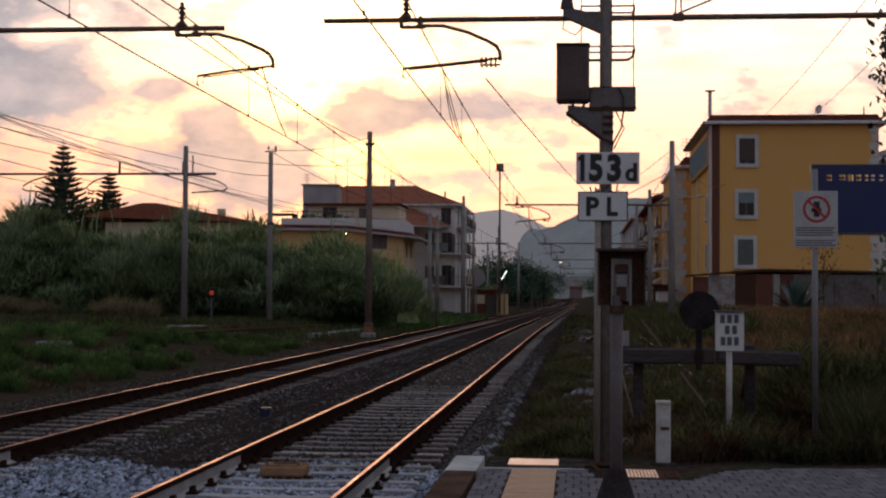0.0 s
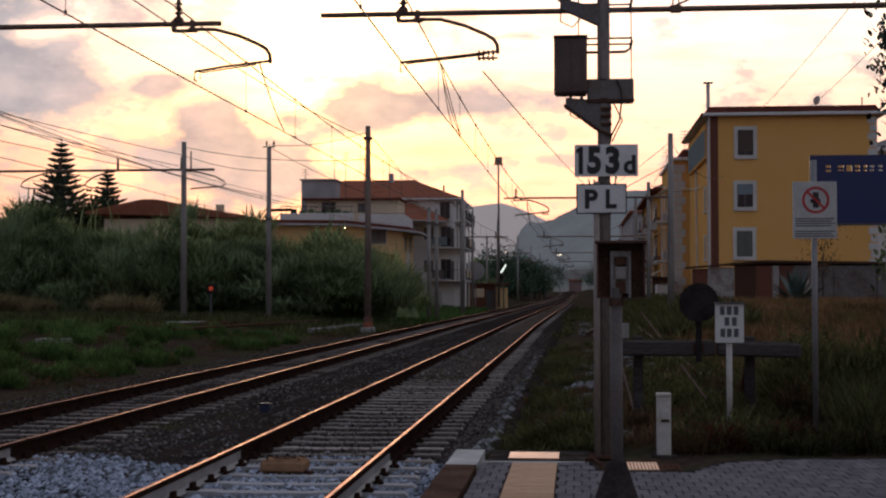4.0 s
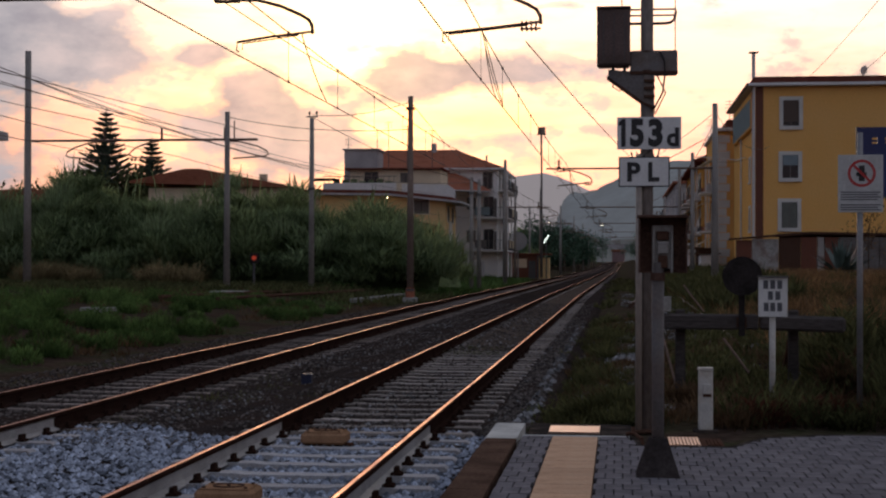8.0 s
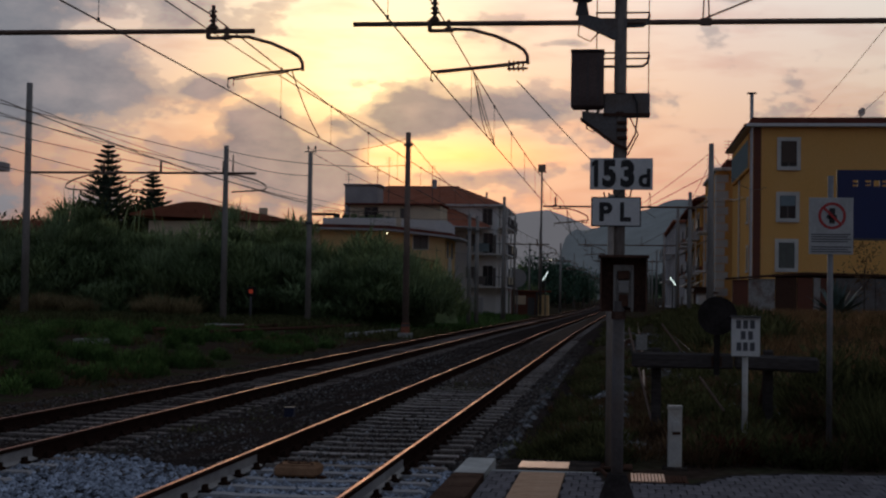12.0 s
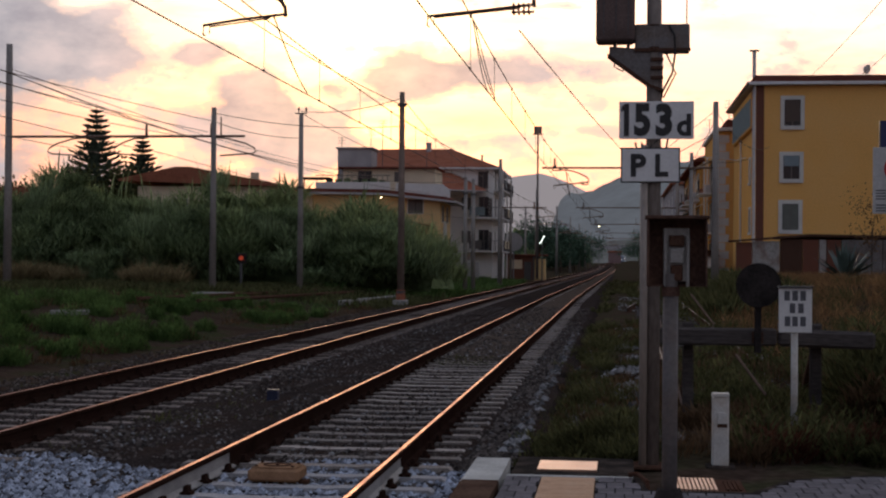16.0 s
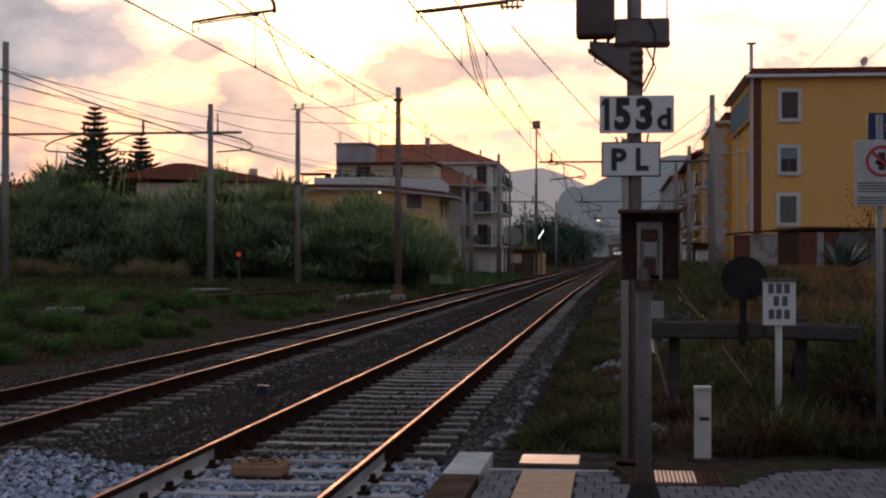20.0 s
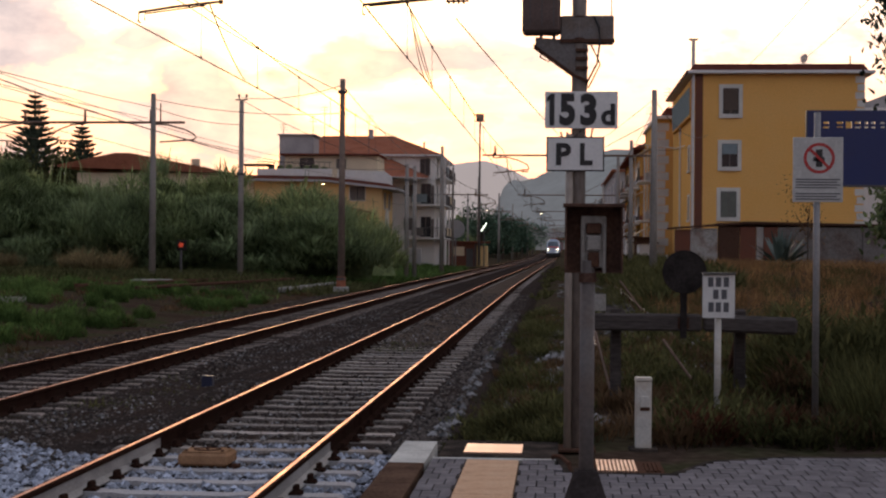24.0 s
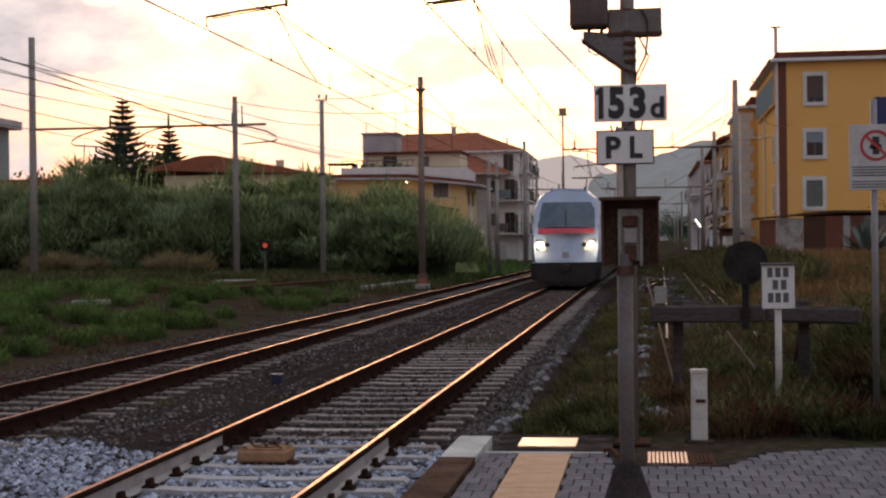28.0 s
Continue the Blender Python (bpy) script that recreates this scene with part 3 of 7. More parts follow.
stones("pale_chips", M["stone_verge"], 2600, (-5.5, -1.0), (13.2, 44), (0.012, 0.034), 15, "pale stone chips scattered over the old ballast", 1.3, keep=lambda x, y: np.sin(x * 2.3 + y * 0.6) * np.cos(y * 1.1 - x) > -0.2)
stones("siding_gravel", M["stone_verge"], 2400, (0.1, 3.2), (26, 75), (0.02, 0.06), 16, "pale gravel along the disused siding", 1.2, keep=lambda x, y: np.sin(x * 1.7 + y * 0.35) + 0.5 * np.cos(y * 0.8 - x) > -0.2)
stones("rubble", M["stone_verge"], 420, (0.75, 2.8), (16.6, 27), (0.015, 0.07), 14, "pale rubble and stones behind the buffer stop")


# ---- railway tracks ----
def rail_outline(cx):
    """Flat-bottomed rail, head top at height 0."""
    h = [(0.075, -0.172), (0.075, -0.160), (0.012, -0.138), (0.010, -0.052), (0.034, -0.040), (0.036, -0.013), (0.031, -0.004), (0.016, -0.0005)]
    return [(cx + x, z) for x, z in h] + [(cx - x, z) for x, z in h[::-1]]


RAIL_Y = [-38.0, 13.0, 70.0, 110.0, 150.0] + [150 + 46 * i for i in range(1, 15)] + [BEND + 20 * i for i in range(7)]


def make_rail(cx, parent):
    verts, faces = [], []
    o = rail_outline(cx)
    k = len(o)
    for y in RAIL_Y:
        verts += [(x + bend(y), y, z + float(rise(y))) for x, z in o]
    for j in range(len(RAIL_Y) - 1):
        for i in range(k):
            i2 = (i + 1) % k
            faces.append((j * k + i, (j + 1) * k + i, (j + 1) * k + i2, j * k + i2))
    ob = raw("rail", verts, faces, M["rail_side"], parent)
    ob.data.materials.append(M["rail_head"])
    ob.data.materials.append(M["rail_mid"])
    for p in ob.data.polygons:
        z = sum(ob.data.vertices[v].co.z - float(rise(ob.data.vertices[v].co.y)) for v in p.vertices) / len(p.vertices)
        if z > -0.0015:
            p.material_index = 1
        elif min(ob.data.vertices[v].co.y for v in p.vertices) < 12.9 and z < -0.03:
            p.material_index = 2
    return ob


def sleeper_mesh():
    bm = B()
    prism(bm, [(-1.2, -0.30), (1.2, -0.30), (1.2, -0.185), (1.17, -0.165), (0.45, -0.162), (0.38, -0.170), (-0.38, -0.170), (-0.45, -0.162), (-1.17, -0.165), (-1.2, -0.185)], -0.085, 0.085)
    me = bpy.data.meshes.new("sleeper")
    bm.to_mesh(me)
    bm.free()
    me.materials.append(M["sleeper"])
    return me


def clip_mesh():
    """One rail fastening: base plate, clip and screw."""
    bm = B()
    prism(bm, [(-0.05, -0.17), (0.05, -0.17), (0.045, -0.14), (0.02, -0.135), (0.016, -0.095), (-0.016, -0.095), (-0.02, -0.135), (-0.045, -0.145)], -0.05, 0.05)
    me = bpy.data.meshes.new("rail_fastening")
    bm.to_mesh(me)
    bm.free()
    me.materials.append(M["rail_side"])
    return me


def make_track(cx):
    tr = thing("railway_track", "rusty rails with shining heads on concrete sleepers", "railway track", group="parallel tracks")
    for s in (-0.7525, 0.7525):
        make_rail(cx + s, tr)
    me, clean, cl = sleeper_mesh(), sleeper_mesh(), clip_mesh()
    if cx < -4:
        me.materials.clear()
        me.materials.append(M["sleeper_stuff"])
    clean.materials.clear()
    clean.materials.append(M["sleeper_clean"])
    rng = np.random.default_rng(int(-cx * 100))
    y = -15.0
    far_v, far_f = [], []
    sv = [tuple(v.co) for v in me.vertices]
    sf = [tuple(p.vertices) for p in me.polygons]
    i = 0
    while y < 460:
        if i < 250:
            ob = new("sleeper", clean if y < 13.1 else me)
            ob.parent = tr
            ob.matrix_basis = pose(cx + bend(y) + rng.normal(0, 0.012), y, rng.normal(0, 0.004) - (0.004 if cx < -4 and y > 9 else 0.0), 0, 0, rng.normal(0, 0.35))
            if 26 < i < 72:
                for x in (-0.857, -0.647, 0.647, 0.857):
                    c = new("rail_fastening", cl)
                    c.parent = ob
                    c.matrix_basis = pose(x, 0, 0)
        else:
            n = len(far_v)
            far_v += [(a + cx + bend(y), b + y, c + float(rise(y))) for a, b, c in sv]
            far_f += [tuple(n + k for k in f) for f in sf]
        y += 0.6
        i += 1
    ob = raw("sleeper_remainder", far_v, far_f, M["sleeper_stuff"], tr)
    ob["kind"] = "stuff"


for _cx in TRACKS:
    make_track(_cx)


# ---- platform end ----
PLATFORM_Z = 0.03
EDGE = [(-0.86, 11.48), (0.08, 11.48), (0.14, 10.86), (0.92, 10.86), (1.25, 11.55), (1.8, 11.85), (3.2, 12.0), (16.0, 12.2)]


def platform_end(x):
    for (x0, y0), (x1, y1) in zip(EDGE, EDGE[1:]):
        if x0 <= x <= x1:
            return y0 + (y1 - y0) * (x - x0) / (x1 - x0)
    return 11.48 if x < 0 else 12.2


def make_platform():
    pl = thing("platform", "low station platform of grey pavers with a yellow tactile strip", "platform", kind="structure")
    bm = B()
    outline = [(-0.88, -40)] + [(x, y) for x, y in EDGE] + [(16.0, -40)]
    lo = [bm.verts.new((x, y, -0.45)) for x, y in outline]
    hi = [bm.verts.new((x, y, 0.0)) for x, y in outline]
    k = len(outline)
    bm.faces.new(hi)
    for i in range(k):
        bm.faces.new((lo[i], lo[(i + 1) % k], hi[(i + 1) % k], hi[i]))
    bmesh.ops.recalc_face_normals(bm, faces=bm.faces)
    part("base_slab", bm, M["joint"], pl)
    # coping: rust-stained stones, the last ones renewed in pale concrete
    y, i = -6.0, 0
    while y < 12.3:
        ln = 0.95 if y < 10.6 else 0.66
        bm = B()
        prism(bm, [(-1.17, -0.35), (-0.885, -0.35), (-0.885, 0.05), (-1.15, 0.05), (-1.17, 0.03)], y, min(y + ln - 0.012, 12.3))
        part("coping_stone", bm, M["coping"] if y > 10.5 else M["coping_old"], pl, "pale new coping" if y > 10.5 else "")
        y += ln
        i += 1
    # kerb at the end of the paving
    for (x0, y0), (x1, y1) in zip(EDGE, EDGE[1:]):
        a = math.atan2(y1 - y0, x1 - x0)
        bm = B()
        box(bm, (0, 0.0, -0.3), (math.hypot(x1 - x0, y1 - y0), 0.05, PLATFORM_Z + 0.004), 0.006)
        k = part("kerb", bm, M["coping"] if x1 < 0.2 and y0 == y1 else M["joint"], pl)
        k.matrix_basis = pose(x0, y0, 0, 0, 0, math.degrees(a))
    return pl


platform = make_platform()


def hood_post():
    t = thing("hooded_box_post", "rusty brown hooded box with grey device on a steel post", "post", (0.262, 9.2, PLATFORM_Z))
    bm = B()
    rod(bm, (0, 0, 0.01), (0, 0, 1.53), 0.045, 0.045, 14)
    part("post", bm, M["post_grey"], t, smooth=True)
    bm = B()
    v = [bm.verts.new((sx * 0.155, sy * 0.155, 0)) for sx, sy in ((-1, -1), (1, -1), (1, 1), (-1, 1))]
    u = [bm.verts.new((sx * 0.066, sy * 0.066, 0.27)) for sx, sy in ((-1, -1), (1, -1), (1, 1), (-1, 1))]
    for i in range(4):
        bm.faces.new((v[i], v[(i + 1) % 4], u[(i + 1) % 4], u[i]))
    bm.faces.new(u)
    part("foot", bm, M["foot_dark"], t)
    # hood: back, two cheeks, roof and floor, open to the front
    z0, z1, w, c = 1.455, 1.848, 0.172, 0.033
    for nm, a, b in (("back_panel", (c - w, 0.05, z0), (c + w, 0.062, z1)), ("cheek", (c - w, -0.13, z0), (c - w + 0.012, 0.05, z1)), ("cheek", (c + w - 0.012, -0.13, z0), (c + w, 0.05, z1)), ("floor_panel", (c - w + 0.012, -0.02, z0), (c + w - 0.012, 0.05, z0 + 0.012)), ("roof_panel", (c - w - 0.012, -0.15, z1), (c + w + 0.012, 0.07, z1 + 0.02))):
        part(nm, box(B(), a, b, 0.003), M["hood_brown"], t)
    bm = B()
    box(bm, (c - 0.076, -0.012, z0 + 0.03), (c + 0.076, 0.05, z1 - 0.05), 0.006)
    dev = part("mounting_plate", bm, M["concrete"], t, "grey mounting plate")
    part("upper_block", box(B(), (c - 0.045, -0.045, z0 + 0.235), (c + 0.045, -0.012, z0 + 0.30), 0.008), M["rust"], dev)
    part("white_block", box(B(), (c - 0.042, -0.05, z0 + 0.135), (c + 0.042, -0.012, z0 + 0.225), 0.008), M["concrete"], dev)
    part("rusty_block", box(B(), (c - 0.035, -0.04, z0 + 0.035), (c + 0.035, -0.012, z0 + 0.125), 0.006), M["rust"], dev)
    part("side_rib", box(B(), (c - 0.074, -0.03, z0 + 0.0), (c - 0.055, -0.012, z0 + 0.3), 0.004), M["concrete"], dev)
    part("side_rib", box(B(), (c + 0.055, -0.03, z0 + 0.0), (c + 0.074, -0.012, z0 + 0.3), 0.004), M["concrete"], dev)
    part("cap_ring", rod(B(), (0, 0, 1.40), (0, 0, z0), 0.055, 0.052, 14), M["hood_brown"], t)


hood_post()


def letters(text, size, material, parent, at, weight=0.0, squeeze=1.0, name="lettering"):
    """Raised lettering facing the camera side (minus y)."""
    cu = bpy.data.curves.new(name, "FONT")
    cu.body, cu.size, cu.extrude, cu.offset, cu.resolution_u = text, size, 0.002, weight, 4
    tmp = bpy.data.objects.new("tmp", cu)
    me = bpy.data.meshes.new_from_object(tmp)
    bpy.data.objects.remove(tmp)
    me.name = name
    me.materials.clear()
    me.transform(pose(*at, 90, 0, 0) @ Matrix.Diagonal((squeeze, 1, 1, 1)))
    return link_mesh(name, me, material, parent)


def fit_letter(ch, weight, material, parent, x0, x1, z0, z1, y):
    """One raised character, fitted to a width and height."""
    ob = letters(ch, 0.3, material, parent, (0, 0, 0), weight)
    vs = [v.co for v in ob.data.vertices]
    ax, bx = min(v.x for v in vs), max(v.x for v in vs)
    az, bz = min(v.z for v in vs), max(v.z for v in vs)
    kx, kz = (x1 - x0) / (bx - ax), (z1 - z0) / (bz - az)
    ob.data.transform(Matrix.Translation((x0 - ax * kx, y, z0 - az * kz)) @ Matrix.Diagonal((kx, 1, kz, 1)))
    return ob


def bars(parent, rows, material, name="line_of_print"):
    """Unreadable print as plain bars: x0, x1, z0, z1, front y."""
    for x0, x1, z0, z1, y in rows:
        part(name, box(B(), (x0, y - 0.002, z0), (x1, y, z1)), material, parent)


def signal_mast():
    t = thing("signal_mast", "dark steel railway signal mast with step hoops and two signal heads", "signal mast", (0.25, 12.8, -0.07))
    z = 0.07
    part("mast", rod(B(), (0, 0, 0), (0, 0, 5.6 + z), 0.062, 0.060, 16), M["mast_paint"], t, smooth=True)
    part("base_plate", box(B(), (-0.16, -0.16, 0), (0.16, 0.16, 0.03), 0.006), M["rust"], t)
    part("conduit", rod(B(), (-0.075, -0.06, 0), (-0.075, -0.06, 2.6 + z), 0.032, 0.032, 12), M["tan_steel"], t, "dusty tan conduit", smooth=True)
    # lower head seen from behind
    h = part("signal_head", box(B(), (-0.48, -0.14, 3.45 + z), (-0.16, 0.12, 4.0 + z), 0.02), M["head_brown"], t, "dark brown box of a signal head")
    part("head_lid", box(B(), (-0.485, -0.16, 4.0 + z), (-0.155, 0.16, 4.015 + z), 0.004), M["dark_steel"], h)
    for k in range(3):
        part("rib", box(B(), (-0.42 + 0.1 * k, -0.147, 3.5 + z), (-0.412 + 0.1 * k, -0.139, 3.95 + z)), M["dark_steel"], h)
    part("relay_box", box(B(), (-0.16, -0.06, 3.37 + z), (0.29, 0.10, 3.60 + z), 0.01), M["mast_grey"], t)
    part("relay_lip", box(B(), (-0.165, -0.07, 3.37 + z), (0.295, -0.061, 3.40 + z), 0.002), M["rust"], t)
    for zz in (3.40 + z, 3.585 + z):
        part("mast_band", rod(B(), (0, 0, zz), (0, 0, zz + 0.012), 0.073, 0.073, 16, caps=False), M["rust"], t)
    bm = B()
    prism(bm, [(-0.37, 3.42 + z), (-0.37, 3.35 + z), (-0.03, 3.10 + z), (0.07, 3.06 + z), (0.07, 3.38 + z)], -0.05, 0.05)
    part("bracket", bm, M["mast_grey"], t)
    bm = B()
    prism(bm, [(-0.385, 3.36 + z), (-0.385, 3.335 + z), (-0.03, 3.075 + z), (0.075, 3.035 + z), (0.075, 3.06 + z), (-0.03, 3.10 + z)], -0.075, 0.06)
    part("bracket_flange", bm, M["rust"], t)
    for zz in (3.14, 3.22, 3.29):
        part("mast_clamp", box(B(), (-0.03, -0.085, zz + z), (0.075, -0.06, zz + 0.03 + z), 0.004), M["rust"], t)
    for x in (-0.33, -0.22):
        part("head_bolt", rod(B(), (x, 0, 3.40 + z), (x + 0.015, 0, 3.46 + z), 0.014, 0.014, 6), M["dark_steel"], t)
    bm = B()
    prism(bm, [(-0.42, 4.40 + z), (-0.42, 4.30 + z), (-0.03, 4.12 + z), (0.06, 4.10 + z), (0.06, 4.34 + z), (-0.2, 4.34 + z)], -0.05, 0.05)
    part("bracket", bm, M["mast_grey"], t)
    bm = B()
    rod(bm, (-0.38, 0, 4.38 + z), (-0.38, 0, 4.52 + z), 0.07, 0.045, 10)
    rod(bm, (-0.38, 0, 4.52 + z), (-0.38, 0, 4.56 + z), 0.10, 0.10, 10)
    part("swivel_mount", bm, M["dark_steel"], t)
    part("signal_head", box(B(), (-0.62, -0.14, 4.56 + z), (0.02, 0.12, 5.25 + z), 0.012), M["galv"], t, "grey box of the upper signal head")
    # guard hoops and steps behind the mast
    for zz in (4.02 + z, 4.42 + z, 4.85 + z):
        part("guard_hoop", pipe(B(), [(-0.24, 0.1, zz), (-0.24, 0.45, zz), (0.28, 0.45, zz), (0.28, 0.1, zz), (-0.24, 0.1, zz)], 0.010), M["dark_steel"], t)
        part("step_bracket", pipe(B(), [(-0.16, 0.08, zz - 0.14), (0.16, 0.08, zz - 0.14), (0.22, 0.09, zz - 0.135), (0.265, 0.1, zz - 0.10), (0.28, 0.1, zz - 0.02)], 0.015), M["dark_steel"], t)
    part("guard_bar", rod(B(), (0.28, 0.3, 3.6 + z), (0.28, 0.3, 5.0 + z), 0.006, 0.006, 6), M["dark_steel"], t)
    part("guard_bar", rod(B(), (-0.24, 0.3, 4.0 + z), (-0.24, 0.3, 4.9 + z), 0.006, 0.006, 6), M["dark_steel"], t)
    for pts in ([(-0.3, 0, 3.38 + z), (-0.33, 0.02, 3.26 + z), (-0.26, 0.02, 3.22 + z), (-0.2, 0, 3.3 + z)], [(-0.4, 0, 4.35 + z), (-0.42, 0.02, 4.18 + z), (-0.3, 0.02, 4.12 + z), (-0.2, 0, 4.22 + z)], [(0.1, 0, 3.36 + z), (0.18, 0.03, 3.2 + z), (0.08, 0.05, 3.0 + z)], [(-0.1, -0.02, 2.62 + z), (-0.06, -0.05, 2.55 + z), (0.05, -0.06, 2.66 + z), (0.1, 0, 2.72 + z)]):
        part("cable", pipe(B(), pts, 0.007), M["black_paint"], t)
    # number plate and level-crossing plate
    p = part("number_plate", box(B(), (-0.285, -0.10, 2.645 + z), (0.325, -0.085, 2.955 + z), 0.003), M["white_paint"], t, "white enamel plate with black number")
    part("lettering", prism(B(), [(-0.246, 2.67 + z), (-0.204, 2.67 + z), (-0.204, 2.936 + z), (-0.238, 2.936 + z), (-0.268, 2.905 + z), (-0.268, 2.868 + z), (-0.246, 2.880 + z)], -0.105, -0.101), M["black_paint"], p)
    for ch, x0, x1, z0, z1, wt in (("5", -0.163, -0.030, 2.668, 2.938, 0.015), ("3", 0.012, 0.148, 2.668, 2.938, 0.015), ("d", 0.186, 0.302, 2.670, 2.852, 0.010)):
        fit_letter(ch, wt, M["black_paint"], p, x0, x1, z0 + z, z1 + z, -0.103)
    p = part("crossing_plate", box(B(), (-0.27, -0.10, 2.285 + z), (0.215, -0.085, 2.575 + z), 0.003), M["black_paint"], t, "white plate with black letters P L")
    q = part("plate_face", box(B(), (-0.258, -0.104, 2.297 + z), (0.203, -0.101, 2.563 + z)), M["white_paint"], p)
    fit_letter("P", 0.012, M["black_paint"], q, -0.188, -0.062, 2.335 + z, 2.522 + z, -0.107)
    fit_letter("L", 0.012, M["black_paint"], q, 0.012, 0.118, 2.335 + z, 2.522 + z, -0.107)
    for pts in ([(-0.15, 0.06, 2.63 + z), (-0.12, 0.07, 2.52 + z), (-0.03, 0.07, 2.60 + z)], [(0.05, 0.07, 2.6 + z), (0.1, 0.08, 2.55 + z), (0.12, 0.08, 2.66 + z)], [(0.12, -0.07, 3.59 + z), (0.165, -0.075, 3.5 + z), (0.17, -0.07, 3.36 + z), (0.15, 0.0, 3.2 + z), (0.07, 0.05, 3.05 + z), (0.05, 0.07, 2.9 + z)]):
        part("cable", pipe(B(), pts, 0.009), M["black_paint"], t)


signal_mast()


def marker_post():
    t = thing("marker_post", "short white concrete marker post with a cover plate and painted shadow", "marker post", (0.82, 12.95, -0.08))
    part("body", box(B(), (-0.068, -0.06, 0), (0.068, 0.06, 0.60), 0.012), M["off_white"], t)
    part("cover_plate", box(B(), (-0.028, -0.078, 0.375), (0.052, -0.0605, 0.47), 0.004), M["off_white"], t, "pale cover plate")
    # dark strip stands for the shadow that the cover plate casts below it
    part("slot", box(B(), (-0.028, -0.066, 0.345), (0.052, -0.0605, 0.372)), M["rust"], t, "dark strip painted as the shadow under the cover")
    part("cap", prism(B(), [(-0.074, 0.60), (0.074, 0.60), (0.068, 0.625), (-0.068, 0.625)], -0.066, 0.066), M["off_white"], t)
    part("plinth", box(B(), (-0.12, -0.1, -0.02), (0.12, 0.1, 0.03), 0.01), M["joint"], t)


marker_post()


def route_board():
    t = thing("route_board", "white board with worn black print on a white post", "sign", (1.655, 14.9, -0.05))
    part("post", rod(B(), (0, 0, 0), (0, 0, 1.05), 0.033, 0.033, 10), M["off_white"], t, smooth=True)
    b = part("board", box(B(), (-0.155, -0.06, 1.02), (0.155, -0.03, 1.45), 0.006), M["white_paint"], t)
    part("rain_cap", box(B(), (-0.165, -0.10, 1.45), (0.165, 0.0, 1.468), 0.004), M["dark_steel"], t)
    rows = []
    for z, xs in ((1.335, (-0.105, -0.03, 0.045)), (1.215, (-0.055, 0.025)), (1.09, (-0.10, -0.03, 0.045))):
        for x in xs:
            rows.append((x, x + 0.052, z - 0.008, z + 0.086, -0.0605))
    bars(b, rows, M["grey_text"], "worn_print_bar")


route_board()


def disc_signal():
    t = thing("disc_signal", "dark round signal disc seen from behind on a short post", "signal disc", (1.42, 16.02, 0))
    part("post", box(B(), (-0.035, 0.03, 0.70), (0.035, 0.075, 1.36), 0.006), M["disc_black"], t)
    part("disc", rod(B(), (0, -0.015, 1.405), (0, 0.012, 1.405), 0.23, 0.23, 40), M["disc_black"], t)
    part("rim", rod(B(), (0, -0.022, 1.405), (0, -0.004, 1.405), 0.238, 0.238, 40, caps=False), M["disc_black"], t)
    part("clamp", box(B(), (-0.05, 0.013, 1.31), (0.05, 0.03, 1.49), 0.005), M["rust"], t)
    part("foot_bracket", box(B(), (-0.06, 0.075, 0.80), (0.06, 0.079, 0.92), 0.001), M["rust"], t)


disc_signal()


def buffer_stop():
    t = thing("buffer_stop", "old tarred timber buffer stop on leaning posts", "buffer stop", (0, 16.2, 0))
    part("beam", box(B(), (0.42, -0.1, 0.77), (1.62, 0.12, 0.95), 0.02), M["timber"], t)
    half = part("broken_beam", box(B(), (0.0, -0.1, -0.09), (0.98, 0.12, 0.09), 0.03), M["timber"], t)
    half.matrix_basis = pose(1.64, 0, 0.86, 0, 1.5, -2)
    for x in (0.72, 2.05):
        part("post", box(B(), (x - 0.058, 0.12, -0.15), (x + 0.058, 0.26, 1.0), 0.015), M["timber"], t)
        part("strut", rod(B(), (x, 0.2, 0.75), (x + 0.02, 1.5, 0.0), 0.05, 0.05, 6), M["rust"], t)
    part("loose_bar", rod(B(), (1.28, 0.9, 0.62), (1.72, 0.35, 0.0), 0.016, 0.016, 6), M["beam_steel"], t, "rusty bar leaning on the ground")
    part("leaning_rod", rod(B(), (0.82, 1.6, 1.27), (1.07, 1.4, 0.93), 0.013, 0.013, 6), M["beam_steel"], t, "thin rusty rod")
    part("leaning_rod", rod(B(), (0.39, 1.6, 1.21), (0.67, 0.3, 0.10), 0.013, 0.013, 6), M["beam_steel"], t, "pale rusty stake")
    part("beacon_plate", box(B(), (0.47, -0.12, 0.98), (0.60, -0.10, 1.16), 0.004), M["concrete"], t, "small pale plate")


buffer_stop()


M["dull_rail"] = surface("dull_rail_head", (0.12, 0.085, 0.07), 0.6, metal=0.3, var=0.25, scale=3, fine=40)


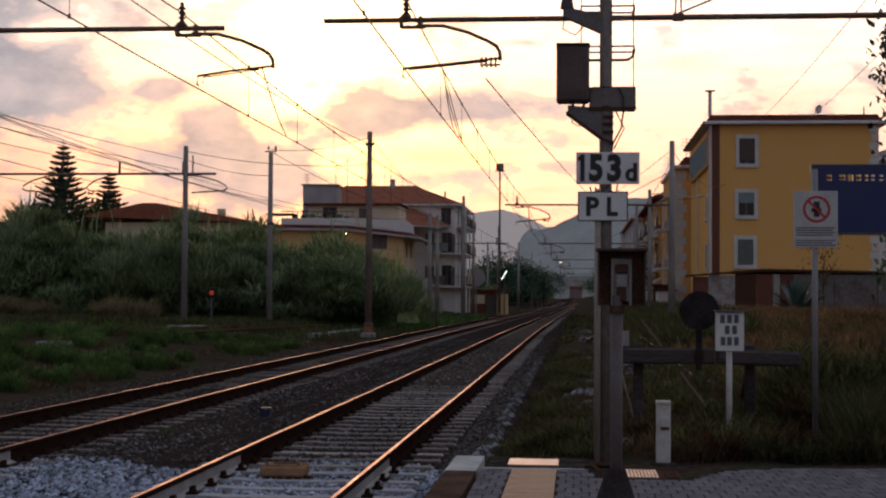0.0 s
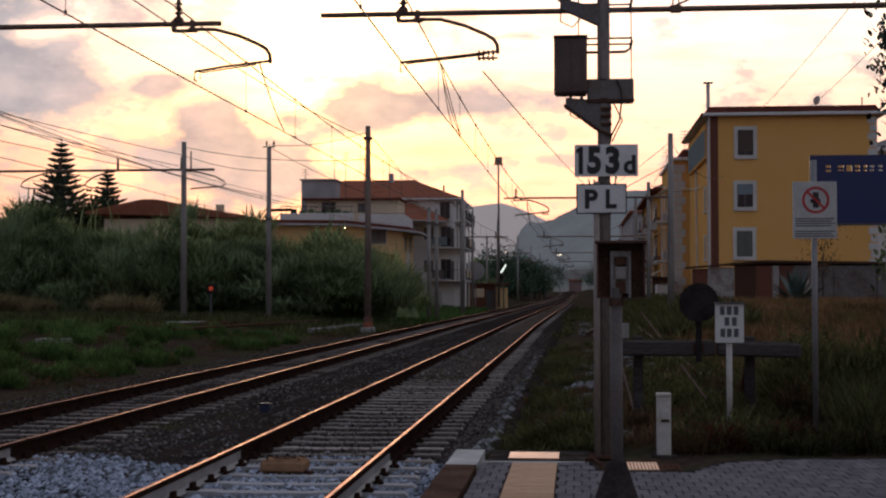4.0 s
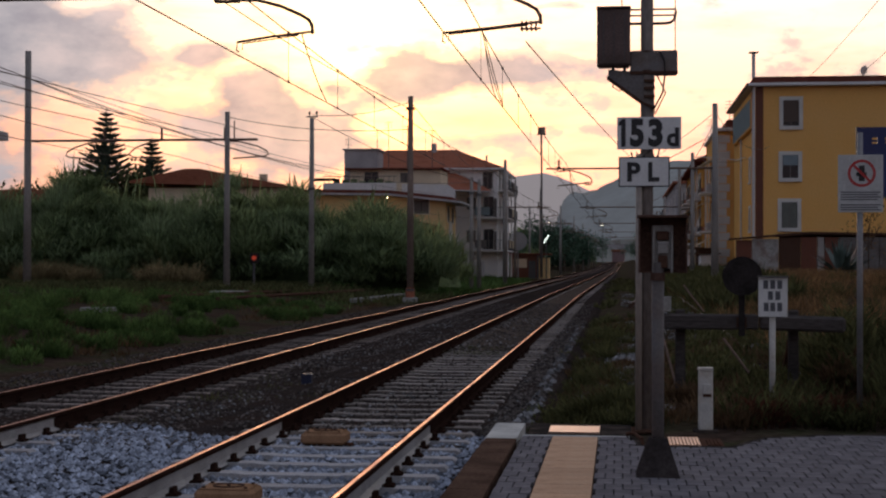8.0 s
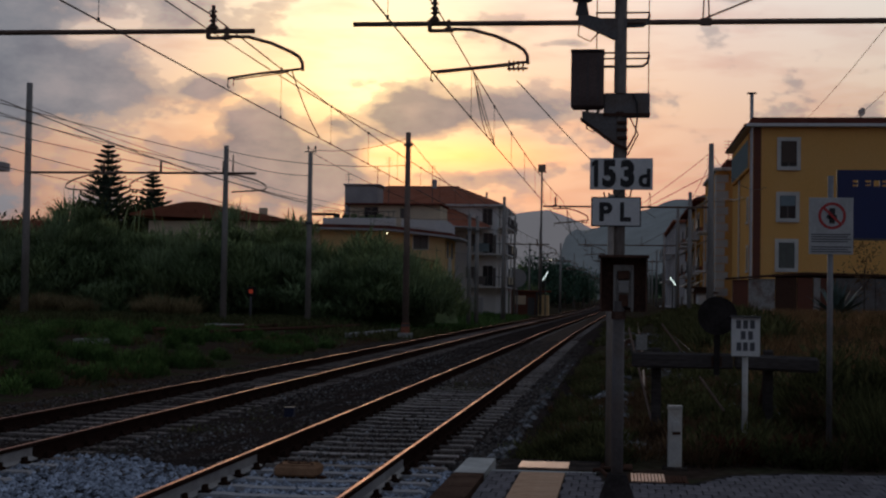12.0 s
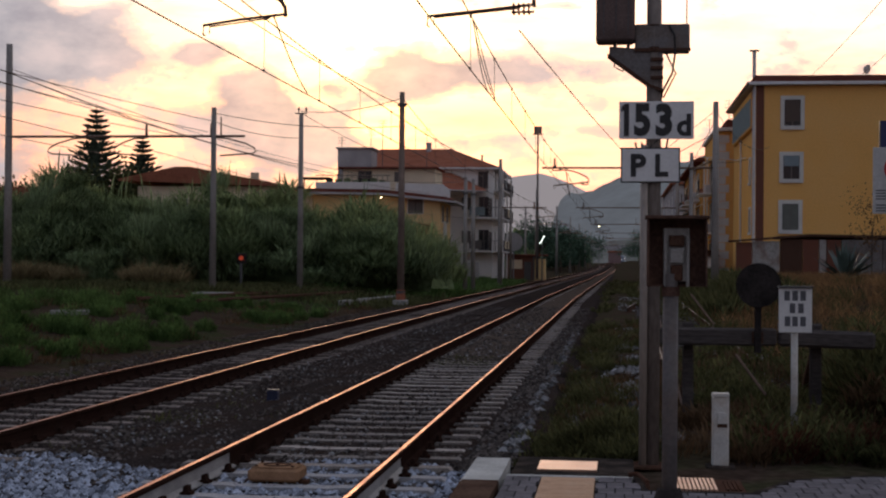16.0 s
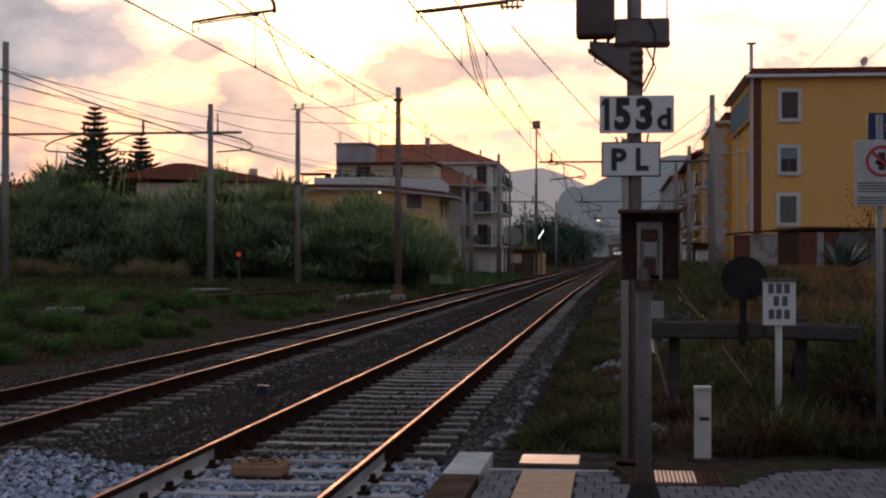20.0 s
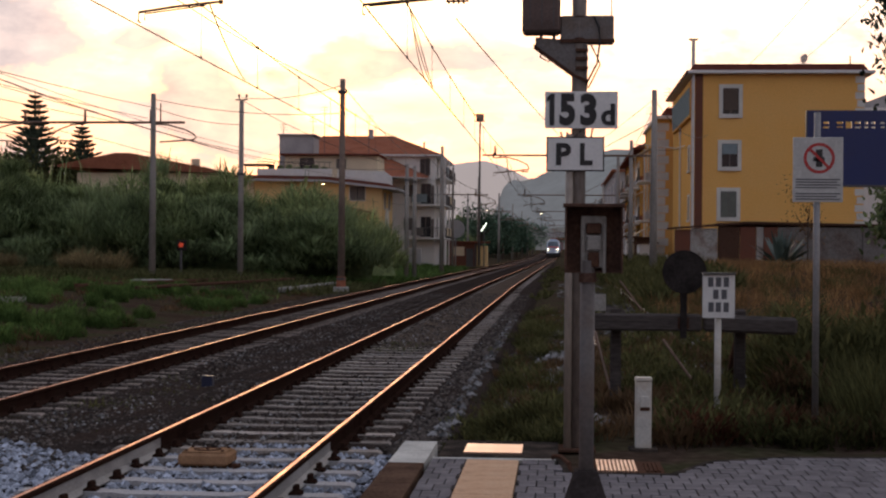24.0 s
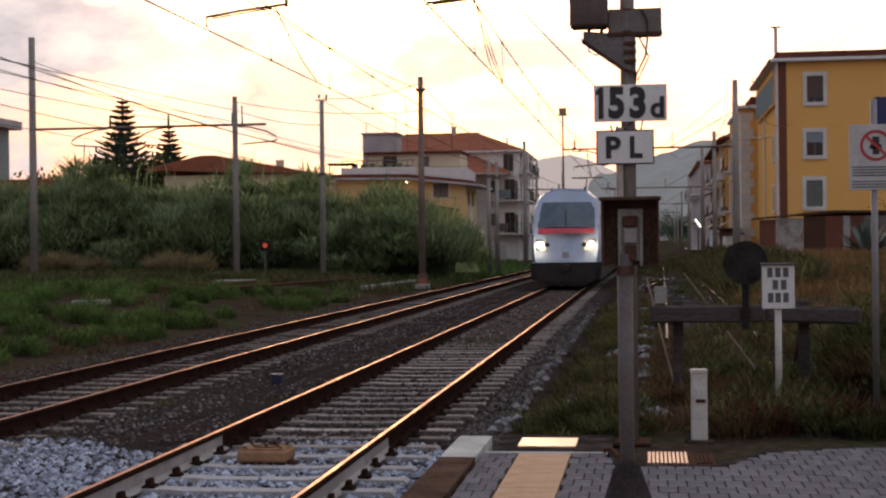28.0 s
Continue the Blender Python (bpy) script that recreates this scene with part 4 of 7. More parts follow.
def siding():
    t = thing("overgrown_siding", "rust-brown siding rails half hidden in weeds", "railway track")
    o = rail_outline(0.0)
    k = len(o)

    def run(name, pts, material, label=""):
        verts, faces = [], []
        for x, y in pts:
            verts += [(x + u, y, v + 0.11) for u, v in o]
        for j in range(len(pts) - 1):
            for i in range(k):
                faces.append((j * k + i, (j + 1) * k + i, (j + 1) * k + (i + 1) % k, j * k + (i + 1) % k))
        ob = raw(name, verts, faces, material, t, label)
        ob.data.materials.append(M["rail_mid"] if "switch" in name else M["dull_rail"])
        for p in ob.data.polygons:
            if sum(ob.data.vertices[v].co.z for v in p.vertices) / len(p.vertices) > 0.108:
                p.material_index = 1

    for off in (0.0, 1.45):
        run("rail", [(0.70 + off, 24.0), (0.78 + off, 30), (0.93 + off, 42), (1.28 + off, 78), (1.75 + off, 125)], M["rust"])
        run("switch_rail", [(0.38 + off * 1.33, 51.5), (1.12 + off * 1.2, 65.0)], M["rust"], "dark rail of a disused switch")
    for i in range(34):
        y = 31.0 + 0.9 * i
        x = 1.55 + 0.012 * (y - 30)
        part("sleeper", box(B(), (x - 1.15, y - 0.12, -0.2), (x + 1.15, y + 0.12, -0.055), 0.02), M["timber"], t)


siding()


def beacon(y):
    t = thing("track_beacon", "ochre beacon housing bolted between the rails", "track beacon", (-2.78, y, -0.19), group="beacons between the rails")
    part("housing", box(B(), (-0.21, -0.17, 0.03), (0.21, 0.17, 0.135), 0.022), M["balise"], t)
    part("lid", box(B(), (-0.18, -0.14, 0.135), (0.18, 0.14, 0.147), 0.006), M["balise"], t)
    bm = pipe(B(), [(0.11 * math.cos(a), 0.085 * math.sin(a), 0.15) for a in [k * 0.3927 for k in range(17)]], 0.007, 5)
    part("sealing_ring", bm, M["rust"], t)
    part("bracket", box(B(), (-0.26, -0.05, 0.0), (0.26, 0.05, 0.03), 0.004), M["rust"], t)
    for x, y in ((-0.15, -0.11), (0.15, -0.11), (0.0, 0.0), (-0.15, 0.11), (0.15, 0.11)):
        part("bolt", rod(B(), (x, y, 0.147), (x, y, 0.159), 0.013, 0.013, 6), M["rust"], t)


beacon(12.25)
beacon(8.75)

_b = thing("cable_box", "small dark blue cable box on the ballast", "cable box", (-4.43, 19.1, -0.2))
part("body", box(B(), (-0.07, -0.065, 0), (0.07, 0.065, 0.15), 0.012), M["cable_blue"], _b)
part("lid", box(B(), (-0.076, -0.072, 0.15), (0.076, 0.072, 0.163), 0.005), M["cable_blue"], _b)

# plates and drain beyond the end of the paving
_b = thing("end_ramp", "sloping concrete ramp with a pale smooth plate", "ramp", (0, 0, 0))
bm = B()
prism(bm, [(-0.85, -0.3), (0.1, -0.3), (0.1, -0.02), (-0.85, -0.02)], 11.54, 12.95)
part("ramp_slab", bm, M["joint"], _b)
M["plate"] = surface("worn_smooth_plate", (0.55, 0.345, 0.25), 0.42, metal=0.6, var=0.12, scale=5, fine=50, bump=0.03)
part("plate", box(B(), (-0.66, 12.1, -0.02), (-0.19, 12.62, -0.002), 0.004), M["plate"], _b)
_b = thing("drain_grate", "worn metal drain grate with slots", "drain grate", (0.62, 11.36, 0.005))
part("frame", box(B(), (-0.26, -0.34, -0.1), (0.26, 0.34, 0.0), 0.006), M["rust"], _b)
for _k in range(10):
    part("bar", box(B(), (-0.235 + 0.03 * _k, -0.27, 0.001), (-0.215 + 0.03 * _k, 0.3, 0.016), 0.002), M["plate"], _b)
for _k in range(4):
    part("bar", box(B(), (0.12 + 0.03 * _k, -0.22, 0.001), (0.14 + 0.03 * _k, 0.2, 0.012), 0.002), M["rust"], _b)
_b = thing("bent_pipe", "bent rusty pipe stub at the platform end", "pipe", (0.06, 11.2, 0.0))
part("pipe", pipe(B(), [(0, 0.3, -0.1), (0, 0.3, 0.06), (0.06, 0.1, 0.085), (0.12, -0.1, 0.06), (0.12, -0.12, -0.02)], 0.016, 8), M["rust"], _b)


def pole_sign():
    t = thing("prohibition_sign", "white no-walking notice with red ring on a grey pole", "sign", (2.44, 13.95, -0.05))
    part("pole", rod(B(), (0, 0.03, 0), (0, 0.03, 2.95), 0.03, 0.03, 10), M["galv"], t, smooth=True)
    b = part("panel", box(B(), (-0.225, -0.02, 2.13), (0.225, 0.0, 2.72), 0.004), M["sign_grey"], t)
    bm = B()
    for k in range(36):
        a0, a1 = k * math.tau / 36, (k + 1) * math.tau / 36
        q = [(0.14, a0), (0.14, a1), (0.113, a1), (0.113, a0)]
        bm.faces.new([bm.verts.new((0.01 + r * math.cos(a), -0.0235, 2.53 + r * math.sin(a))) for r, a in q][::-1])
    part("red_ring", bm, M["red_paint"], b)
    s = part("red_slash", box(B(), (-0.115, -0.0255, -0.012), (0.115, -0.0225, 0.012)), M["red_paint"], b)
    s.matrix_basis = pose(0.01, 0, 2.53, 0, 45, 0)
    part("dark_symbol", box(B(), (-0.02, -0.0222, 2.45), (0.04, -0.0202, 2.61)), M["black_paint"], b)
    part("dark_symbol", box(B(), (-0.045, -0.0222, 2.5), (0.06, -0.0202, 2.54)), M["black_paint"], b)
    bars(b, [(-0.2, 0.2 - 0.03 * (k % 2), 2.33 - 0.025 * k - 0.03 * (k > 3), 2.342 - 0.025 * k - 0.03 * (k > 3), -0.0205) for k in range(7)], M["grey_text"])


pole_sign()


def station_board():
    t = thing("station_name_board", "dark blue station name board with cut-out lettering on poles", "sign", (3.55, 21.2, -0.05))
    # the lettering is cut right through the panel
    bm = B()
    box(bm, (0.0, 0.0, 2.62), (2.7, 0.06, 3.37))
    box(bm, (0.0, 0.0, 3.53), (2.7, 0.06, 3.66))
    rng = random.Random(4)
    x = 0.0
    nxt = 0.22
    while nxt < 2.45:
        box(bm, (x, 0.0, 3.37), (nxt, 0.06, 3.53))
        x = nxt + rng.choice((0.05, 0.075, 0.06, 0.085))
        box(bm, (nxt, 0.0, 3.37), (x, 0.06, 3.37 + rng.choice((0.02, 0.05, 0.04, 0.075))))
        if rng.random() < 0.5:
            box(bm, (nxt, 0.0, 3.44), (x, 0.06, 3.47))
        box(bm, (nxt, 0.0, 3.505), (x, 0.06, 3.53))
        nxt = x + rng.choice((0.04, 0.055, 0.07, 0.11))
    box(bm, (x, 0.0, 3.37), (2.7, 0.06, 3.53))
    part("panel", bm, M["blue_paint"], t, "blue panel with cut-out lettering")
    part("edge_strip", box(B(), (-0.015, -0.01, 2.62), (0.0, 0.07, 3.66), 0.002), M["dark_steel"], t)
    part("edge_strip", box(B(), (-0.015, -0.01, 2.59), (2.7, 0.07, 2.62), 0.002), M["dark_steel"], t)
    for x in (1.18, 2.5):
        part("pole", rod(B(), (x, 0.1, 0), (x, 0.1, 3.6), 0.06, 0.06, 12), M["galv"], t, smooth=True)


station_board()


# ---- overhead line ----
def tapered_mast(name, label, x, y, z0, top, r0, r1, material, group, fittings=()):
    t = thing(name, label, "mast", (x, y, z0), group=group)
    part("shaft", rod(B(), (0, 0, 0), (0, 0, top - z0), r0, r1, 12), material, t, smooth=True)
    for z in fittings:
        part("collar", rod(B(), (0, 0, z - z0 - 0.06), (0, 0, z - z0 + 0.06), r0 * 1.25, r0 * 1.25, 10), M["dark_steel"], t)
    return t


def hanger(parent, x, y, z, flip=1, short=False):
    """A registration arm below the beam at x, with its insulators: an arch outward, then a level arm back over the wire."""
    f = flip
    end = 0.06 if short else -0.26
    part("insulator", pipe(B(), [(x - 0.22 * f, y, z + 0.02), (x - 0.22 * f, y, z + 0.44)], 0.035, 8), M["ceramic"], parent)
    for k in range(4):
        part("insulator_skirt", rod(B(), (x - 0.22 * f, y, z + 0.09 + 0.08 * k), (x - 0.22 * f, y, z + 0.12 + 0.08 * k), 0.075, 0.05, 10), M["ceramic"], parent)
    part("insulator_foot", box(B(), (x - 0.30 * f, y - 0.06, z + 0.03), (x - 0.14 * f, y + 0.06, z + 0.09), 0.012), M["beam_steel"], parent)
    for k in (-0.30, 0.02):
        part("clamp", box(B(), (x + (k - 0.03) * f, y - 0.065, z - 0.13), (x + (k + 0.03) * f, y + 0.065, z + 0.06), 0.01), M["beam_steel"], parent)
    part("clamp_plate", box(B(), (x - 0.32 * f, y - 0.05, z - 0.14), (x + 0.10 * f, y + 0.05, z - 0.09), 0.01), M["beam_steel"], parent)
    part("arch_tube", pipe(B(), [(x - 0.05 * f, y, z - 0.09), (x + 0.40 * f, y, z - 0.10), (x + 0.8 * f, y, z - 0.21), (x + 1.14 * f, y, z - 0.36), (x + 1.27 * f, y, z - 0.44), (x + 1.33 * f, y, z - 0.54), (x + 1.34 * f, y, z - 0.68)], 0.030, 8), M["beam_steel"], parent)
    part("level_arm", pipe(B(), [(x + 1.36 * f, y, z - 0.64), (x + 0.6 * f, y, z - 0.72), (x + end * f, y, z - 0.80)], 0.022, 8), M["beam_steel"], parent)
    part("lower_arm", pipe(B(), [(x + 1.10 * f, y, z - 0.70), (x + (end + 0.09) * f, y, z - 0.825), (x + (end + 0.09) * f, y, z - 0.93)], 0.012, 6), M["beam_steel"], parent)
    part("wire_hook", pipe(B(), [(x + end * f, y, z - 0.79), (x + (end - 0.01) * f, y, z - 0.94), (x + (end + 0.03) * f, y, z - 0.96)], 0.016, 6), M["beam_steel"], parent)
    if not short:
        for k in range(4):
            for dz in (0.0, -0.09):
                part("insulator_skirt", rod(B(), (x + (1.02 + 0.075 * k) * f, y, z - 0.665 + dz), (x + (1.05 + 0.075 * k) * f, y, z - 0.66 + dz), 0.045, 0.045, 10), M["ceramic"], parent)
        part("insulator_pin", rod(B(), (x + 1.0 * f, y, z - 0.755), (x + 1.34 * f, y, z - 0.75), 0.018, 0.018, 6), M["beam_steel"], parent)


def portal_right(y, mast_x, end_x, beam, top, hanger_x, near=False):
    t = thing("overhead_line_mast", "grey concrete overhead line mast with brown cantilever beam", "mast", (bend(y), y, float(rise(y))), group="overhead line masts")
    part("shaft", rod(B(), (mast_x, 0, -0.2), (mast_x, 0, top), 0.19, 0.12, 14), M["mast_concrete"], t, smooth=True)
    part("beam", rod(B(), (end_x, 0, beam), (mast_x, 0, beam), 0.042, 0.05, 10), M["beam_steel"], t, smooth=True)
    part("stay_rod", rod(B(), (1.6, 0, beam + 0.06), (mast_x, 0, beam + 1.6), 0.016, 0.016, 6), M["beam_steel"], t)
    part("stay_clamp", box(B(), (1.52, -0.05, beam - 0.06), (1.70, 0.05, beam + 0.06), 0.01), M["beam_steel"], t)
    part("stay_fork", pipe(B(), [(1.56, 0, beam + 0.05), (1.58, 0, beam + 0.5), (1.62, 0, beam + 0.7)], 0.014), M["beam_steel"], t)
    part("stay_fork", pipe(B(), [(1.66, 0, beam + 0.05), (1.64, 0, beam + 0.5), (1.62, 0, beam + 0.7)], 0.014), M["beam_steel"], t)
    hanger(t, hanger_x, 0, beam)
    return t


def portal_left(y, mast_x, end_x, beam, top, hanger_x):
    t = thing("overhead_line_mast", "grey concrete overhead line mast with brown cantilever beam", "mast", (bend(y), y, float(rise(y))), group="overhead line masts")
    part("shaft", rod(B(), (mast_x, 0, -0.2), (mast_x, 0, top), 0.19, 0.12, 14), M["mast_concrete"], t, smooth=True)
    part("beam", rod(B(), (mast_x, 0, beam), (end_x, 0, beam), 0.05, 0.042, 10), M["beam_steel"], t, smooth=True)
    hanger(t, hanger_x, 0, beam, short=True)
    return t


PORTALS = [22.4, 68.0, 116.0, 164.0, 212.0, 262.0, 312.0, 362.0, 420.0]
portal_right(22.4, 5.35, -4.21, 6.12, 9.5, -2.62)
portal_left(22.4, -13.5, -5.9, 6.02, 9.5, -6.4)
for _y in PORTALS[1:]:
    portal_right(_y, 4.45, -3.4, 6.0, 9.0, -2.6)
for _y in PORTALS[2:]:
    portal_left(_y, -9.35, -5.7, 6.0, 9.8, -6.45)

# the yard portal and single masts on the left
_p = thing("yard_portal", "two concrete masts carrying a long brown beam over the yard", "mast", (0, 68.1, 0))
part("shaft", rod(B(), (-29.0, 0, 0.2), (-29.0, 0, 11.95), 0.2, 0.15, 12), M["mast_concrete"], _p, smooth=True)
part("shaft", rod(B(), (-18.9, 0, 0.2), (-18.9, 0, 8.85), 0.17, 0.12, 12), M["mast_concrete"], _p, smooth=True)
part("beam", rod(B(), (-29.0, 0, 7.5), (-17.4, 0, 7.5), 0.06, 0.06, 8), M["beam_steel"], _p)
for _x, _f, _l in ((-18.9, 1, 2.05), (-22.3, -1, 1.5), (-25.2, -1, 1.85)):
    part("loop_arm", pipe(B(), [(_x, 0, 7.44), (_x + 0.35 * _l * _f, 0, 7.38), (_x + 0.75 * _l * _f, 0, 7.16), (_x + 0.96 * _l * _f, 0, 6.94), (_x + 1.0 * _l * _f, 0, 6.78), (_x + 0.9 * _l * _f, 0, 6.68), (_x + 0.15 * _l * _f, 0, 6.58)], 0.04, 6), M["beam_steel"], _p)
    part("insulator", rod(B(), (_x - 0.12 * _f, 0, 7.5), (_x - 0.12 * _f, 0, 8.1), 0.07, 0.05, 8), M["ceramic"], _p)
part("stub", rod(B(), (-18.55, 0, 7.5), (-18.55, 0, 8.4), 0.04, 0.03, 6), M["beam_steel"], _p)
tapered_mast("line_mast", "slim grey concrete mast with two pin insulators", -15.2, 70.4, 0.2, 8.75, 0.15, 0.11, M["mast_concrete"], "yard masts", (5.2,))
tapered_mast("line_mast", "slim brown concrete mast with a rusty foot", -9.08, 62.3, 0.0, 8.85, 0.16, 0.11, M["mast_brown"], "yard masts", (0.35, 8.3))
_p = thing("pin_insulators", "two small pin insulators on a mast top", "insulator", (-15.2, 70.4, 8.75))
part("cross_bar", rod(B(), (-0.3, 0, 0.05), (0.3, 0, 0.05), 0.03, 0.03, 6), M["dark_steel"], _p)
for _x in (-0.12, 0.24):
    part("pin", rod(B(), (_x, 0, 0.05), (_x, 0, 0.26), 0.03, 0.025, 6), M["dark_steel"], _p)
    part("bell", rod(B(), (_x, 0, 0.2), (_x, 0, 0.34), 0.075, 0.03, 8), M["ceramic"], _p)
_p = thing("mast_foot", "rust-red painted foot round a concrete mast", "mast foot", (-9.08, 62.3, -0.1))
part("collar", rod(B(), (0, 0, 0), (0, 0, 0.55), 0.21, 0.19, 12), M["roof_tile"], _p)
part("base", box(B(), (-0.3, -0.3, -0.1), (0.3, 0.3, 0.12), 0.03), M["concrete"], _p)
for _x, _y, _t in ((-9.35, 92.0, 7.0), (-9.05, 94.0, 7.0), (-10.6, 150.0, 10.0), (-11.5, 190.0, 9.0), (4.6, 92.0, 8.5)):
    tapered_mast("line_mast", "slim grey concrete mast beside the track", _x, _y, -0.1, _t, 0.15, 0.11, M["mast_concrete"], "track masts", (_t - 1.0,))
_p = tapered_mast("floodlight_mast", "tall slim mast with a floodlight box on top", -8.15, 155.0, 0.0, 15.4, 0.14, 0.09, M["mast_grey"], "", (7.0,))
part("lamp_box", box(B(), (-0.4, -0.3, 15.2), (0.4, 0.3, 16.0), 0.05), M["lamp_case"], _p)
part("lamp_arm", rod(B(), (-0.5, 0, 15.2), (0.5, 0, 15.2), 0.05, 0.05, 6), M["dark_steel"], _p)


def sag_wire(p, q, sag, r, n=10):
    pts = []
    for i in range(n + 1):
        s = i / n
        v = Vector(p).lerp(Vector(q), s)
        v.z -= sag * 4 * s * (1 - s)
        pts.append(tuple(v))
    return pts


def stagger(y):
    """The wires zigzag from support to support."""
    return -0.12 if int(round(y)) % 4 == 2 else 0.14


def catenary(cx, name_label, sup):
    t = thing("overhead_wires", name_label, "overhead line")
    for i, (a, b) in enumerate(zip(sup, sup[1:])):
        xa, xb = cx + stagger(a) + bend(a), cx + stagger(b) + bend(b)
        ra, rb = float(rise(a)), float(rise(b))
        part("contact_wire", pipe(B(), [(xa, a, 5.18 + ra), (xb, b, 5.18 + rb)], 0.012, 5), M["wire"], t)
        part("messenger_wire", pipe(B(), sag_wire((xa, a, 6.3 + ra), (xb, b, 6.3 + rb), 0.32, 0.012), 0.013, 5), M["wire"], t)
        if i < 5:
            n = 9
            for k in range(1, n):
                s = k / n
                x, y = xa + (xb - xa) * s, a + (b - a) * s
                zz = ra + (rb - ra) * s
                z = 6.3 - 0.32 * 4 * s * (1 - s) + zz
                part("dropper", rod(B(), (x, y, 5.18 + zz), (x, y, z), 0.005, 0.005, 4), M["wire"], t)
                part("dropper_clamp", rod(B(), (x, y, z - 0.03), (x, y, z + 0.03), 0.028, 0.028, 6), M["dark_steel"], t)
                part("dropper_clamp", rod(B(), (x, y, 5.16 + zz), (x, y, 5.22 + zz), 0.02, 0.02, 6), M["dark_steel"], t)
        if 20 < a < 120 and cx > -5:
            for lead, reach, droop in ((5.4, 4.4, 0.16), (5.6, 3.6, 0.34), (5.9, 4.2, 0.05)):
                u0, u1 = lead / (b - a), (lead + reach) / (b - a)
                pts = sag_wire((xa + (xb - xa) * u0, a + lead, 6.2 - 0.4 * u0), (xa + (xb - xa) * u1 + 0.02, a + lead + reach, 5.2), droop, 0.01)
                part("jumper_cable", pipe(B(), pts, 0.010, 5), M["wire"], t)
        elif 20 < a < 120:
            part("jumper_cable", pipe(B(), sag_wire((xa + 1.4, a, 5.36), (xa + 0.02, a + 9.0, 5.22), 0.10, 0.01), 0.012, 5), M["wire"], t)
    return t


catenary(-2.64, "contact wire and carrying wire over the nearer track", [-26.0] + PORTALS)
catenary(-6.53, "contact wire and carrying wire over the farther track", [-26.0] + PORTALS)


def feeder(label, spans, r=0.014):
    t = thing("feeder_wires", label, "wire")
    for p, q, sag in spans:
        part("wire", pipe(B(), sag_wire(p, q, sag, r), r, 5), M["wire"], t)


feeder("dark feeder wires strung along the yard masts", [((-21.0, 10, 8.6), (-21.4, 68.1, 7.9), 0.4), ((-21.0, 10, 7.7), (-21.4, 68.1, 6.7), 0.5), ((-24.2, 10, 7.6), (-24.4, 68.1, 6.7), 0.5), ((-29.0, 10, 10.6), (-29.0, 68.1, 10.6), 0.5), ((-29.0, 68.1, 10.6), (-15.2, 70.4, 6.3), 0.4), ((-29.0, 68.1, 10.8), (-18.9, 116, 8.4), 0.6), ((-21.4, 68.1, 7.9), (-15.0, 150, 8.5), 0.8), ((-21.4, 68.1, 6.7), (-13.0, 164, 6.5), 0.8), ((-18.2, 20, 8.2), (-18.0, 68.1, 6.9), 0.4), ((-18.0, 68.1, 6.9), (-9.35, 92, 6.7), 0.6), ((-15.2, 70.4, 8.9), (-9.08, 62.3, 8.6), 0.25), ((-22.0, 10, 8.0), (-19.2, 68.1, 7.7), 0.4), ((-23.4, 10, 8.5), (-18.9, 68.1, 8.2), 0.4), ((-24.8, 10, 8.2), (-20.5, 68.1, 7.5), 0.5), ((-18.9, 68.1, 8.2), (-15.2, 70.4, 7.6), 0.2), ((-18.9, 68.1, 8.6), (-9.08, 62.3, 7.4), 0.3), ((-9.08, 62.3, 8.6), (-10.4, 116, 8.4), 0.5), ((-15.2, 70.4, 8.8), (-9.05, 94, 6.8), 0.5), ((-10.4, 22, 8.6), (-9.08, 62.3, 8.3), 0.4)], 0.016)
feeder("dark service wires from the house to the poles beyond", [((9.5, 93.6, 9.0), (4.45, 68.0, 8.6), 0.8), ((4.45, 68.0, 8.6), (-3.0, 130, 7.6), 0.5), ((12.0, 93.6, 13.4), (6.5, 10.0, 9.5), 0.4), ((15.0, 93.6, 13.4), (8.2, 12.0, 9.8), 0.4), ((4.45, 68.0, 8.2), (4.45, 116.0, 8.2), 0.5), ((-2.0, 30.0, 6.3), (3.0, 116.0, 8.2), 0.3), ((8.2, 93.6, 8.2), (4.6, 92.0, 8.3), 0.3)], 0.014)


# ---- buildings ----
def window(parent, x, z, w, h, y, side="front", surround=0.16, pane=None, shutters=False):
    """A window with surround, sill, recessed frame and panes on a front (facing minus y) or on a side wall (facing minus or plus x)."""
    pane = pane or M["glass"]

    def put(name, a, b, m, par, label=""):
        if side == "front":
            return part(name, box(B(), (a[0], y + a[1], a[2]), (b[0], y + b[1], b[2])), m, par, label)
        s = -1 if side == "left" else 1
        xa, xb = y - s * a[1], y - s * b[1]
        return part(name, box(B(), (min(xa, xb), a[0], a[2]), (max(xa, xb), b[0], b[2])), m, par, label)

    win = put("window", (x, -0.02, z), (x + w, 0.03, z + h), pane, parent)
    if surround:
        s = surround
        put("surround", (x - s, -0.06, z - s), (x, 0.03, z + h + s), M["trim_white"], win)
        put("surround", (x + w, -0.06, z - s), (x + w + s, 0.03, z + h + s), M["trim_white"], win)
        put("surround", (x, -0.06, z + h), (x + w, 0.03, z + h + s), M["trim_white"], win)
        put("sill", (x - s * 0.2, -0.12, z - s), (x + w + s * 0.2, 0.03, z), M["trim_white"], win)
    if shutters:
        put("shutter", (x + 0.03, -0.045, z + 0.02), (x + w / 2 - 0.02, -0.022, z + h - 0.02), M["shutter"], win)
        put("shutter", (x + w / 2 + 0.02, -0.045, z + 0.02), (x + w - 0.03, -0.022, z + h - 0.02), M["shutter"], win)
    else:
        put("mullion", (x + w / 2 - 0.03, -0.045, z), (x + w / 2 + 0.03, -0.022, z + h), M["shutter"], win)
    return win


def walls(parent, a, b, material, label=""):
    return part("wall", box(B(), a, b, 0.03), material, parent, label)


